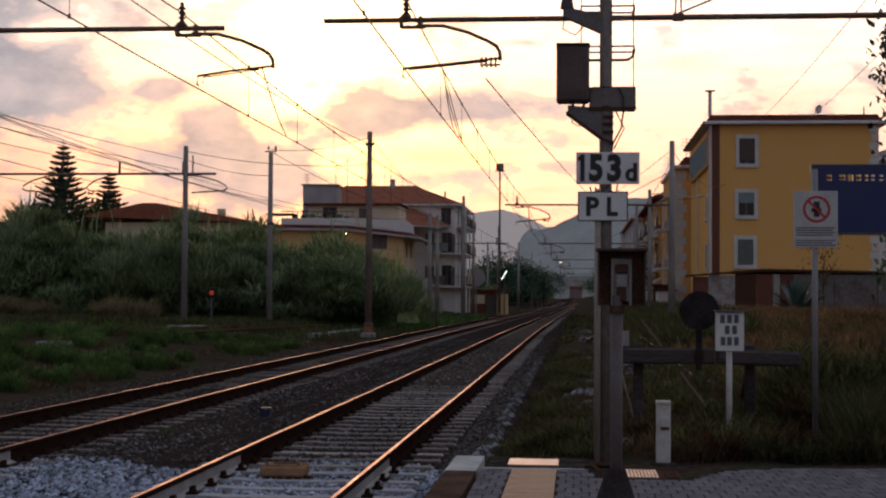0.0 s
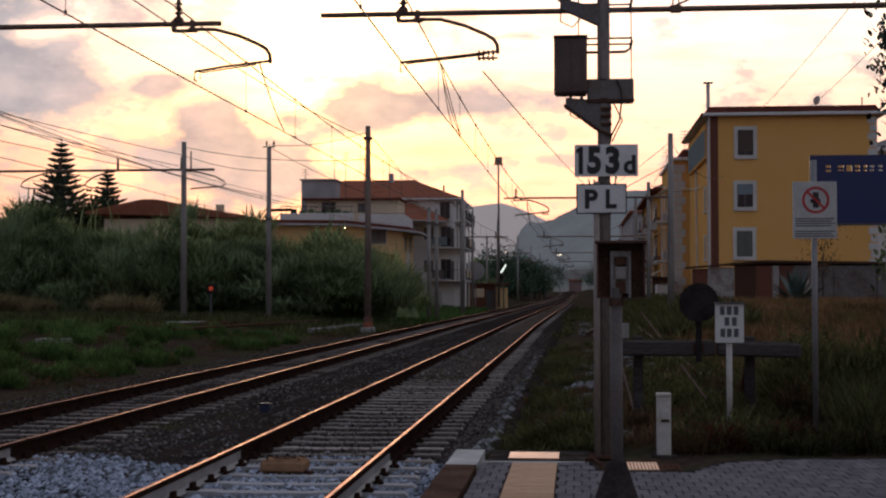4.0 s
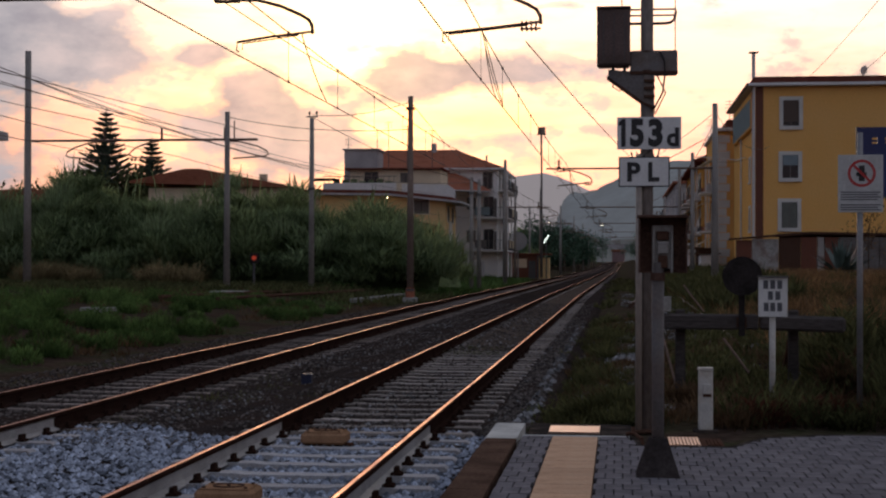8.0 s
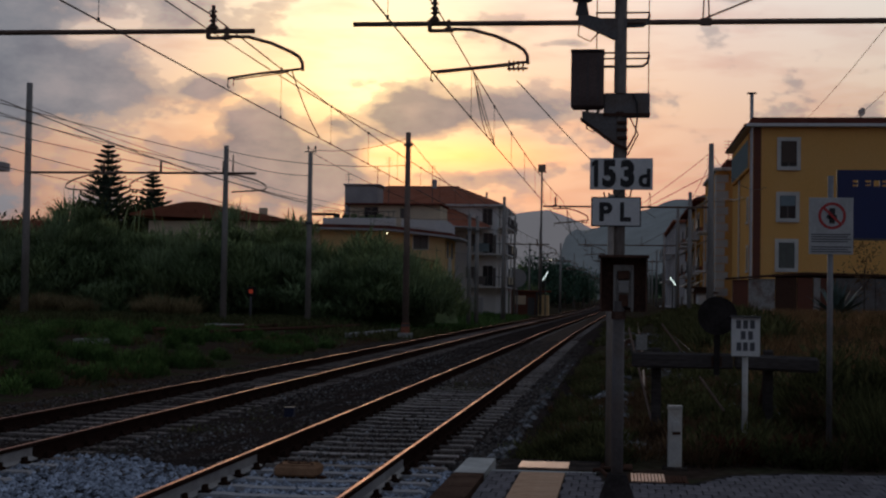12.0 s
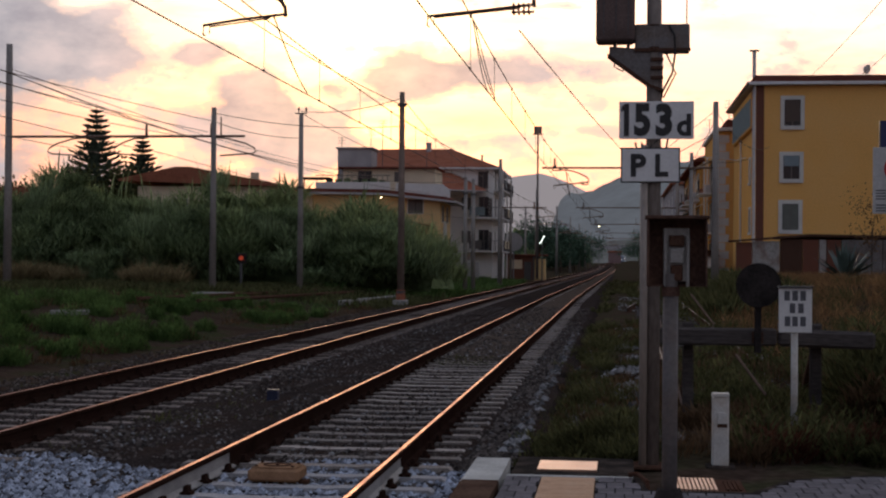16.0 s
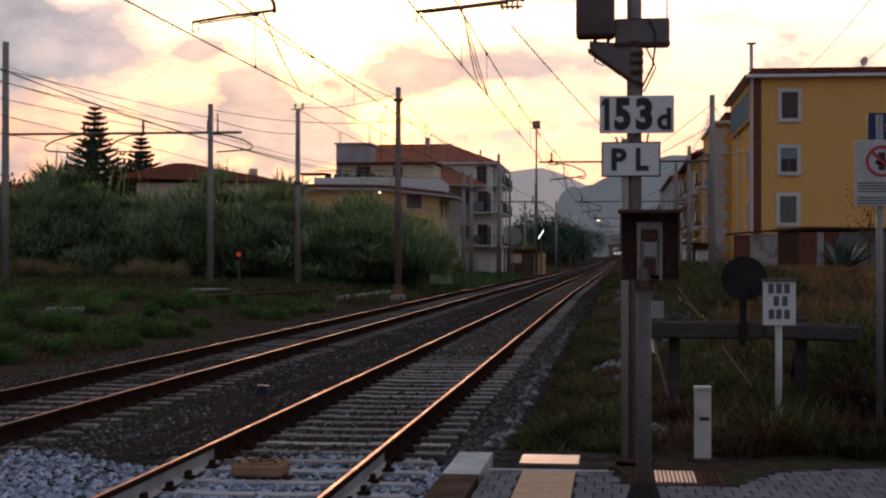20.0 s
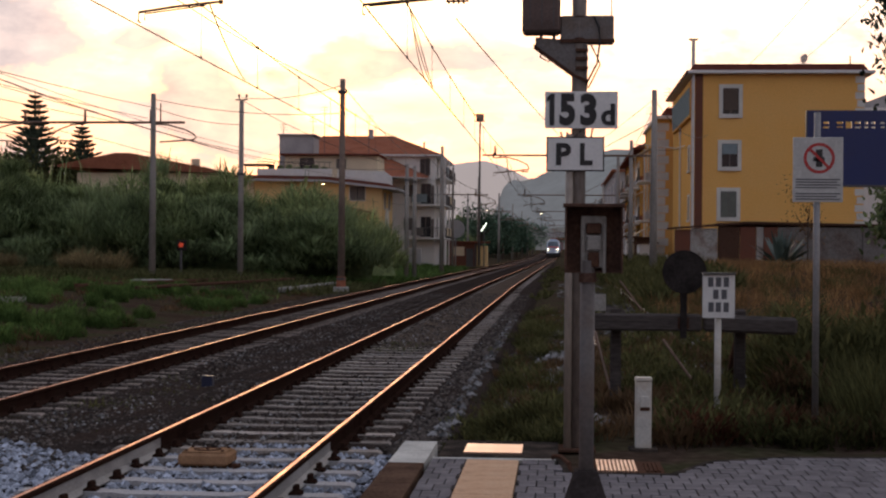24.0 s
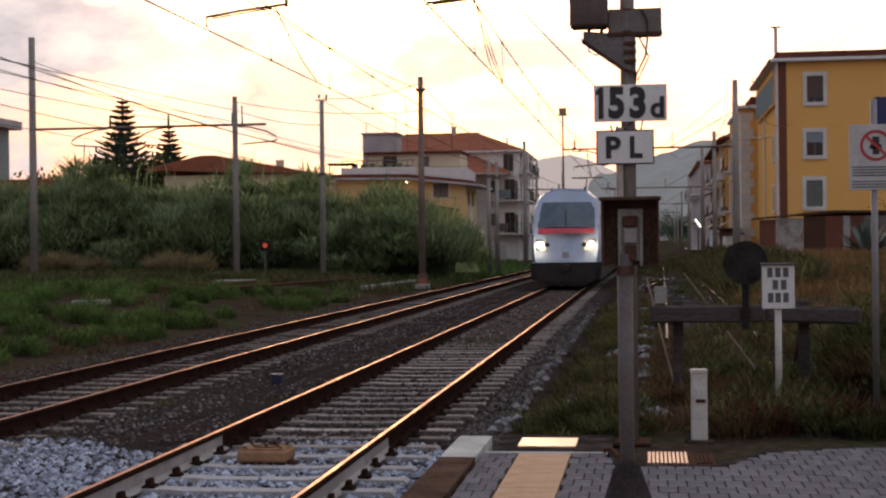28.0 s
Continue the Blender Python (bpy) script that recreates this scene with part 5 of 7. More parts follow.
def balcony(parent, y0, y1, z, x0, x1, wall_side):
    """A slab with a barred railing on a wall that faces the track."""
    s = part("balcony", box(B(), (x0, y0, z - 0.14), (x1, y1, z), 0.02), M["white_wall"], parent)
    xe = x0 + 0.05 if wall_side == "left" else x1 - 0.05
    part("handrail", box(B(), (xe - 0.03, y0, z + 0.98), (xe + 0.03, y1, z + 1.03)), M["dark_steel"], s)
    y = y0
    bm = B()
    while y <= y1:
        box(bm, (xe - 0.012, y - 0.012, z), (xe + 0.012, y + 0.012, z + 0.98))
        y += 0.22
    part("railing", bm, M["dark_steel"], s)["kind"] = "stuff"


def yellow_building():
    t = thing("apartment_house", "ochre rendered apartment house with white window surrounds", "house", (0, 93.2, 0))
    walls(t, (8.58, 0, -0.2), (19.0, 17, 12.75), M["ochre_wall"])
    r = part("roof", box(B(), (8.1, -0.45, 12.75), (19.6, 17.4, 12.95), 0.03), M["white_wall"], t, "pale roof cornice")
    bm = B()
    prism(bm, [(8.2, 12.95), (19.2, 12.95), (18.9, 13.35), (8.5, 13.35)], -0.25, 17.2)
    part("roof_tiles", bm, M["roof_dark"], r)
    part("parapet", box(B(), (8.5, 1.0, 13.36), (18.8, 1.3, 13.45)), M["roof_dark"], r)
    c = part("flue", rod(B(), (8.5, 0.3, 13.3), (8.5, 0.3, 14.9), 0.12, 0.12, 10), M["white_wall"], r)
    part("flue_cap", box(B(), (8.2, 0.05, 14.93), (8.8, 0.55, 14.99), 0.01), M["dark_steel"], c)
    part("flue_stay", rod(B(), (8.5, 0.3, 14.85), (8.5, 0.3, 14.95), 0.06, 0.06, 6), M["dark_steel"], c)
    dish = part("satellite_dish", rod(B(), (15.35, 0.3, 13.75), (15.25, 0.42, 13.8), 0.3, 0.18, 16), M["white_wall"], r)
    part("dish_mast", rod(B(), (15.3, 0.45, 13.3), (15.3, 0.45, 13.8), 0.03, 0.03, 6), M["dark_steel"], dish)
    part("aerial", rod(B(), (18.3, 1, 13.4), (18.3, 1, 14.0), 0.04, 0.04, 6), M["dark_steel"], r)
    # brown painted strip with downpipe at the corner
    part("corner_strip", box(B(), (8.60, -0.05, 0), (9.08, 0.02, 12.75)), M["brown_pipe"], t)
    part("downpipe", rod(B(), (8.50, -0.10, 0), (8.50, -0.10, 12.75), 0.06, 0.06, 8), M["white_wall"], t)
    w = window(t, 10.32, 10.25, 0.98, 1.62, 0, surround=0.24)
    part("blind", box(B(), (10.36, -0.05, 10.5), (11.26, -0.046, 11.85)), M["brown_blind"], w, "brown roller blind")
    w = window(t, 10.27, 6.95, 0.98, 1.45, 0, surround=0.24)
    part("blind", box(B(), (10.3, -0.05, 7.75), (11.22, -0.046, 8.38)), M["pale_blind"], w, "half-lowered pale blind")
    w = window(t, 10.22, 3.80, 0.98, 1.62, 0, surround=0.24)
    part("blind", box(B(), (10.25, -0.05, 3.82), (10.69, -0.046, 5.4)), M["green_blind"], w, "closed grey green shutter")
    part("blind", box(B(), (10.73, -0.05, 3.82), (11.17, -0.046, 5.4)), M["green_blind"], w, "closed grey green shutter")
    for z in np.arange(0.2, 12.5, 0.5):
        part("quoin", box(B(), (18.45 + 0.12 * (round(z * 2) % 2), -0.03, z), (19.03, 0.0, z + 0.42)), M["trim_white"], t)
    # side towards the track
    for z in (6.9, 3.7):
        window(t, 3.0, z, 1.0, 1.5, 8.58, "left", 0.14, shutters=True)
    lg = part("loggia", box(B(), (8.38, 1.2, 10.2), (8.579, 15.4, 12.5), 0.02), M["ochre_wall"], t, "glazed loggia under the eaves")
    for k in range(7):
        part("loggia_pane", box(B(), (8.36, 1.35 + 2.0 * k, 10.35), (8.379, 3.25 + 2.0 * k, 12.1)), M["blue_glass"], lg, "pale blue pane")
    part("cable", pipe(B(), [(8.0, 0.4, 8.3), (7.3, -1.5, 8.0), (4.9, -1.4, 8.25)], 0.03), M["trim_white"], t, "sagging pale cable")
    for y in (0.6, 9.8):
        part("downpipe", rod(B(), (8.49, y, 0), (8.49, y, 12.7), 0.06, 0.06, 8), M["white_wall"], t)
    part("gutter", pipe(B(), [(8.07, -0.4, 12.86), (8.07, 17.2, 12.86)], 0.09), M["brown_pipe"], t)


def balcony_block():
    t = thing("apartment_block", "orange rendered apartment block with cluttered balconies", "house", (0, 112, 0))
    walls(t, (7.5, 0, -0.2), (18.0, 15, 11.6), M["ochre_wall"])
    r = part("roof", box(B(), (7.3, -0.4, 11.6), (18.4, 15.2, 11.85), 0.03), M["white_wall"], t)
    part("roof_parapet", box(B(), (8.2, 0.0, 11.85), (18.0, 14.8, 12.5), 0.03), M["roof_dark"], r)
    walls(t, (7.2, 15.02, -0.2), (18.0, 44, 10.3), M["orange_wall"])
    r = part("roof", box(B(), (6.5, 14.8, 10.3), (18.4, 44.4, 10.55), 0.03), M["roof_dark"], t)
    bm = B()
    prism(bm, [(6.6, 10.55), (18.3, 10.55), (15.0, 12.0), (10.0, 12.0)], 15.0, 44.2)
    part("roof_tiles", bm, M["roof_tile"], r)
    for k in range(18):
        part("quoin", box(B(), (7.46, -0.05, 0.2 + k * 0.62), (8.15 + 0.25 * (k % 2), -0.003, 0.78 + k * 0.62)), M["trim_white"], t)
        part("quoin", box(B(), (7.46, -0.003, 0.2 + k * 0.62), (7.497, 1.2 + 0.5 * (k % 2), 0.78 + k * 0.62)), M["trim_white"], t)
    rng = random.Random(7)
    for z in (1.0, 4.1, 7.2):
        for y, x in ((4.0, 7.5), (17.0, 7.2), (27.0, 7.2), (36.5, 7.2)):
            balcony(t, y, y + 5.0, z, x - 1.1, x, "left")
            window(t, y + 1.0, z + 0.05, 1.2, 2.2, x, "left", 0.1)
            window(t, y + 3.2, z + 0.9, 0.9, 1.3, x, "left", 0.08, shutters=True)
            w = part("air_conditioner", box(B(), (x - 0.45, y + 2.5, z + 0.1), (x - 0.02, y + 3.1, z + 0.75), 0.02), M["white_wall"], t)
            if rng.random() < 0.6:
                part("awning", prism(B(), [(x - 1.3, z + 1.95), (x - 0.02, z + 2.6), (x - 0.02, z + 2.66), (x - 1.3, z + 2.02)], y + 0.4, y + 4.4), rng.choice((M["cream_wall"], M["white_wall"], M["green_blind"])), t)
            if rng.random() < 0.7:
                part("hanging_laundry", box(B(), (x - 1.18, y + 0.8, z + 0.3), (x - 1.14, y + rng.uniform(1.6, 3.2), z + 1.05)), rng.choice((M["white_wall"], M["pale_blind"], M["brown_blind"])), t)
            for q in range(3):
                part("flower_pot", rod(B(), (x - 0.9, y + 0.6 + q * 1.6, z), (x - 0.9, y + 0.6 + q * 1.6, z + 0.32), 0.12, 0.17, 8), M["roof_tile"], t)
    for y, x in ((2.6, 7.5), (9.8, 7.5), (14.0, 7.5), (22.8, 7.2), (33.0, 7.2), (42.5, 7.2)):
        part("downpipe", rod(B(), (x - 0.1, y, 0), (x - 0.1, y, 10.3), 0.07, 0.07, 8), rng.choice((M["brown_pipe"], M["white_wall"])), t)
    for x, y, h in ((8.6, 3.0, 2.0), (9.4, 8.0, 1.4), (8.2, 20.0, 2.2), (9.6, 30.0, 1.8)):
        a = part("aerial", rod(B(), (x, y, 11.0), (x, y, 12.3 + h), 0.03, 0.02, 5), M["dark_steel"], t)
        for k in range(3):
            part("aerial_bar", rod(B(), (x - 0.35, y, 12.2 + h - 0.25 * k), (x + 0.35, y, 12.2 + h - 0.25 * k), 0.018, 0.018, 4), M["dark_steel"], a)
    # lean-tos and clutter along the fence
    for y, h, m in ((-6.0, 2.2, M["white_wall"]), (-2.0, 2.6, M["rust"]), (6.0, 2.3, M["cream_wall"]), (14.0, 2.8, M["white_wall"])):
        sh = part("lean_to", box(B(), (5.9, y, -0.1), (7.2, y + 3.0, h), 0.03), m, t)
        part("lean_to_roof", box(B(), (5.7, y - 0.2, h), (7.3, y + 3.2, h + 0.1), 0.02), M["rust"], sh)


def far_blocks():
    t = thing("white_house", "white house with flat eaves behind the trees", "house", (0, 128, 0))
    walls(t, (25.5, 0, -0.2), (40.0, 14, 13.6), M["white_wall"])
    r = part("roof", box(B(), (24.6, -1.0, 13.6), (41.0, 15, 13.95), 0.03), M["white_wall"], t)
    bm = B()
    prism(bm, [(24.8, 13.95), (40.8, 13.95), (36.0, 15.6), (29.0, 15.6)], -0.8, 14.8)
    part("roof_tiles", bm, M["grey_wall"], r)
    for z in (10.6, 7.4, 4.2):
        window(t, 27.2, z, 1.2, 1.7, 0, surround=0.1)
        window(t, 31.2, z, 1.2, 1.7, 0, surround=0.1)
    b = part("balcony", box(B(), (29.8, -1.3, 10.3), (34.5, 0, 10.45), 0.02), M["white_wall"], t)
    part("parapet", box(B(), (29.8, -1.3, 10.45), (34.5, -1.2, 11.4), 0.02), M["white_wall"], b)
    t = thing("white_block", "grey apartment block with balconies far along the track", "house", (0, 175, 0))
    walls(t, (6.8, 0, -0.2), (18, 40, 11.0), M["grey_wall"])
    part("roof", box(B(), (6.4, -0.4, 11.0), (18.4, 40.4, 11.3), 0.03), M["roof_tile"], t)
    for z in (1.0, 4.2, 7.4):
        for y in (2, 12, 22):
            balcony(t, y, y + 6, z, 5.6, 6.8, "left")
            window(t, y + 1.5, z + 0.05, 1.3, 2.2, 6.8, "left", 0.1)


def left_house():
    t = thing("terraced_house", "pale yellow house with roof terrace and terracotta roofs", "house", (0, 131, 0))
    walls(t, (-31.5, 0.6, 0), (-27.22, 8.0, 7.6), M["cream_wall"])
    part("wall", prism(B(), [(-27.2, 0), (-15.6, 0), (-15.6, 7.07), (-20.6, 7.61), (-27.2, 7.70)], 0, 8.4), M["yellow_wall"], t)
    # long low eaves, falling a little towards the track
    e = part("eave_slab", prism(B(), [(-28.0, 7.72), (-20.6, 7.62), (-14.1, 6.92), (-14.1, 7.10), (-20.6, 7.80), (-28.0, 7.90)], -1.0, 9.4), M["grey_wall"], t)
    part("eave_tiling", prism(B(), [(-28.0, 7.905), (-20.6, 7.805), (-14.2, 7.105), (-14.9, 7.45), (-20.6, 8.1), (-27.4, 8.2)], -0.9, 3.0), M["roof_dark"], e)
    p = part("terrace_parapet", box(B(), (-26.9, -0.3, 8.0), (-20.1, -0.1, 8.8), 0.03), M["white_wall"], t)
    for k in range(15):
        part("rail_post", box(B(), (-26.8 + 0.46 * k, -0.22, 8.8), (-26.76 + 0.46 * k, -0.17, 9.4)), M["dark_steel"], p)
    part("terrace_rail", box(B(), (-26.9, -0.24, 9.38), (-20.1, -0.16, 9.44)), M["dark_steel"], p)
    part("parapet_wall", prism(B(), [(-19.6, 7.9), (-14.7, 7.3), (-14.7, 8.1), (-15.4, 8.62), (-19.6, 8.72)], -0.3, -0.05), M["white_wall"], t)
    part("pergola", box(B(), (-28.4, 0.6, 9.15), (-25.9, 3.0, 9.3), 0.02), M["rust"], t)
    for x in (-28.2, -26.1):
        part("pergola_post", box(B(), (x, 0.65, 7.9), (x + 0.1, 0.75, 9.15)), M["rust"], t)
    for k in range(7):
        part("planter", box(B(), (-26.0 + 0.8 * k, 0.1, 8.6), (-25.4 + 0.8 * k, 0.4, 9.0 + 0.1 * (k % 3)), 0.08), M["reed_dark"], t)
    walls(t, (-25.0, 3, 8.0), (-16.4, 8.3, 10.2), M["cream_wall"])
    window(t, -23.6, 8.7, 1.3, 1.3, 3, surround=0)
    window(t, -20.2, 9.0, 0.9, 0.9, 3, surround=0, shutters=True)
    part("roof_edge", box(B(), (-25.4, 2.5, 10.2), (-16.2, 8.4, 10.36), 0.02), M["roof_dark"], t)
    part("stair_tower", box(B(), (-25.9, 5, 8.0), (-22.7, 8.3, 12.2), 0.03), M["grey_wall"], t, "grey rendered stair tower")
    part("tower_cap", box(B(), (-26.05, 4.8, 12.2), (-22.5, 8.4, 12.34), 0.02), M["grey_wall"], t)
    window(t, -18.5, 6.0, 1.35, 1.25, 0, surround=0.06, shutters=True)
    window(t, -24.0, 5.0, 1.2, 1.3, 0, surround=0.06)
    for z in (5.3, 2.2):
        for y in (1.4, 4.9):
            window(t, y, z, 1.1, 1.4, -15.6, "right", 0.06)
    part("arch_panel", rod(B(), (-15.62, 3.6, 4.2), (-15.5, 3.6, 4.2), 1.2, 1.2, 28), M["trim_white"], t, "pale rounded arch over the doorway")
    part("lean_to_roof", prism(B(), [(-21.0, 5.7), (-16.2, 4.75), (-16.2, 4.9), (-21.0, 5.95)], -3.4, -0.02), M["roof_tile"], t)
    part("lean_to_wall", box(B(), (-20.6, -3.0, 0), (-16.7, -0.03, 4.78), 0.03), M["yellow_wall"], t)
    part("awning", box(B(), (-15.6, 1.0, 2.6), (-14.4, 4.6, 3.05), 0.2), M["cream_wall"], t, "pale rounded awning")
    part("lamp_globe", box(B(), (-20.85, -1.0, 7.36), (-20.73, -0.9, 7.44), 0.02), M["warm_light"], t, "lit warm lamp")
    for x, h in ((-25.7, 1.4), (-22.9, 2.2), (-21.8, 3.0), (-20.0, 2.6), (-17.6, 2.2)):
        a = part("aerial", rod(B(), (x, 6, 12.0 if x < -22 else 10.3), (x, 6, 12.0 + h), 0.035, 0.025, 5), M["dark_steel"], t)
        for k in range(3):
            part("aerial_bar", rod(B(), (x - 0.35, 6, 11.9 + h - 0.25 * k), (x + 0.35, 6, 11.9 + h - 0.25 * k), 0.02, 0.02, 4), M["dark_steel"], a)
    # taller block behind
    t = thing("balcony_house", "grey white apartment house with hipped terracotta roof", "house", (0, 146, 0))
    walls(t, (-26.4, 0, 0), (-12.1, 16, 10.9), M["white_wall"])
    part("eave_slab", box(B(), (-27.0, -0.6, 10.9), (-11.4, 16.6, 11.08), 0.03), M["white_wall"], t)
    bm = B()
    lo = [bm.verts.new(v) for v in ((-27.0, -0.6, 11.1), (-11.4, -0.6, 11.1), (-11.4, 16.6, 11.1), (-27.0, 16.6, 11.1))]
    hi = [bm.verts.new(v) for v in ((-24.6, 7, 13.45), (-17.0, 7, 13.45), (-17.0, 9, 13.45), (-24.6, 9, 13.45))]
    for i in range(4):
        bm.faces.new((lo[i], lo[(i + 1) % 4], hi[(i + 1) % 4], hi[i]))
    bm.faces.new(hi)
    roof = part("hipped_roof", bm, M["roof_tile"], t)
    part("ridge_cap", box(B(), (-24.7, 7.8, 13.42), (-16.9, 8.2, 13.55), 0.04), M["roof_tile"], roof)
    part("chimney", box(B(), (-19.6, 6.0, 13.0), (-19.1, 6.5, 14.1), 0.03), M["grey_wall"], roof)
    part("vent_pipe", rod(B(), (-13.4, 2, 11.4), (-13.4, 2, 12.5), 0.1, 0.1, 8), M["grey_wall"], roof)
    # lower tiled canopy across the front
    bm = B()
    c = [bm.verts.new(v) for v in ((-22.0, -5.0, 8.85), (-12.7, -3.0, 8.6), (-12.7, -0.02, 8.9), (-16.4, -0.02, 10.6), (-22.0, -0.02, 10.65), (-22.0, -0.02, 8.85))]
    bm.faces.new((c[0], c[1], c[3], c[4]))
    bm.faces.new((c[1], c[2], c[3]))
    bm.faces.new((c[0], c[4], c[5]))
    bm.faces.new((c[5], c[2], c[1], c[0]))
    bm.faces.new((c[2], c[5], c[4], c[3]))
    part("canopy_roof", bm, M["roof_tile"], t, "lower tiled roof across the front")
    part("canopy_gutter", pipe(B(), [(-22.0, -5.05, 8.82), (-12.65, -3.05, 8.57)], 0.08), M["grey_wall"], t)
    window(t, -13.6, 9.0, 1.0, 1.7, 0, surround=0.05)
    rng = random.Random(17)
    for z in (2.8, 6.1, 8.9):
        balcony(t, 0.5, 14, z, -12.1, -11.0, "right")
        for y in (2, 6, 10):
            window(t, y, z + 0.05, 1.2, 2.0, -12.1, "right", 0.06)
            if rng.random() < 0.8:
                part("hanging_laundry", box(B(), (-11.0, y - 0.4, z + 0.25), (-10.97, y + rng.uniform(0.6, 1.8), z + 1.05)), rng.choice((M["white_wall"], M["pale_blind"], M["cream_wall"], M["green_blind"])), t)
        if z < 8:
            window(t, -13.5, z + 0.1, 1.0, 2.0, 0, surround=0.05)
            window(t, -15.2, z + 0.8, 0.9, 1.2, 0, surround=0.05, shutters=True)
            b = part("balcony", box(B(), (-14.6, -1.2, z - 0.14), (-11.0, 0, z), 0.02), M["white_wall"], t)
            part("handrail", box(B(), (-14.6, -1.18, z + 0.98), (-11.0, -1.12, z + 1.03)), M["dark_steel"], b)
            bm = B()
            for k in range(17):
                box(bm, (-14.58 + 0.22 * k, -1.165, z), (-14.55 + 0.22 * k, -1.135, z + 0.98))
            part("railing", bm, M["dark_steel"], b)["kind"] = "stuff"
            part("hanging_laundry", box(B(), (-14.3, -1.22, z + 0.2), (-13.1 + 0.3 * (z > 5), -1.19, z + 1.02)), M["pale_blind"] if z > 5 else M["shutter"], t)
            part("balcony_screen", box(B(), (-12.4, -1.1, z), (-12.1, -0.9, z + 1.9), 0.03), M["shutter"], t)
    for k in range(3):
        part("roof_post", rod(B(), (-11.2, 1.0 + 6 * k, 0), (-11.2, 1.0 + 6 * k, 10.9), 0.09, 0.09, 8), M["white_wall"], t)
    part("garden_wall", box(B(), (-17.5, -9, 0), (-12.6, -8.7, 1.7), 0.03), M["grey_wall"], t)
    # low neighbours behind the reeds
    t = thing("low_house", "low cream house with shallow terracotta roof", "house", (0, 118, 0))
    walls(t, (-39.2, 0, 0), (-27.4, 9, 7.72), M["cream_wall"])
    bm = B()
    prism(bm, [(-40.6, 8.15), (-26.9, 7.7), (-26.9, 7.86), (-34.6, 9.3), (-35.8, 9.3), (-40.6, 8.3)], -0.8, 9.8)
    part("roof", bm, M["roof_tile"], t)
    part("chimney", box(B(), (-30.2, 2, 8.0), (-29.6, 2.6, 9.0), 0.02), M["cream_wall"], t)
    part("arch_wall", rod(B(), (-30.6, -0.35, 4.6), (-30.6, -0.05, 4.6), 2.3, 2.3, 28), M["cream_wall"], t)
    window(t, -36.2, 5.4, 1.2, 1.3, 0, surround=0.06)
    t = thing("low_shed", "long low shed with dull brown roof", "shed", (0, 112, 0))
    walls(t, (-66.0, 0, 0), (-44.0, 9, 5.6), M["cream_wall"])
    bm = B()
    prism(bm, [(-67.0, 5.6), (-43.4, 5.6), (-43.8, 7.3), (-66.6, 7.3)], -0.8, 9.8)
    part("roof", bm, M["roof_tile"], t)
    window(t, -50.5, 3.2, 1.6, 1.4, 0, surround=0.1)
    t = thing("teal_house", "pale teal house with dark eaves at the edge of the yard", "house", (0, 105, 0))
    walls(t, (-66.0, 0, 0), (-50.9, 9, 11.5), M["blue_glass"])
    part("roof", box(B(), (-67.0, -0.8, 11.5), (-50.1, 9.8, 12.2), 0.04), M["grey_wall"], t)
    for x in (-53.2, -56.4):
        for z in (9.0, 5.8):
            window(t, x, z, 1.1, 1.5, 0, surround=0.08)


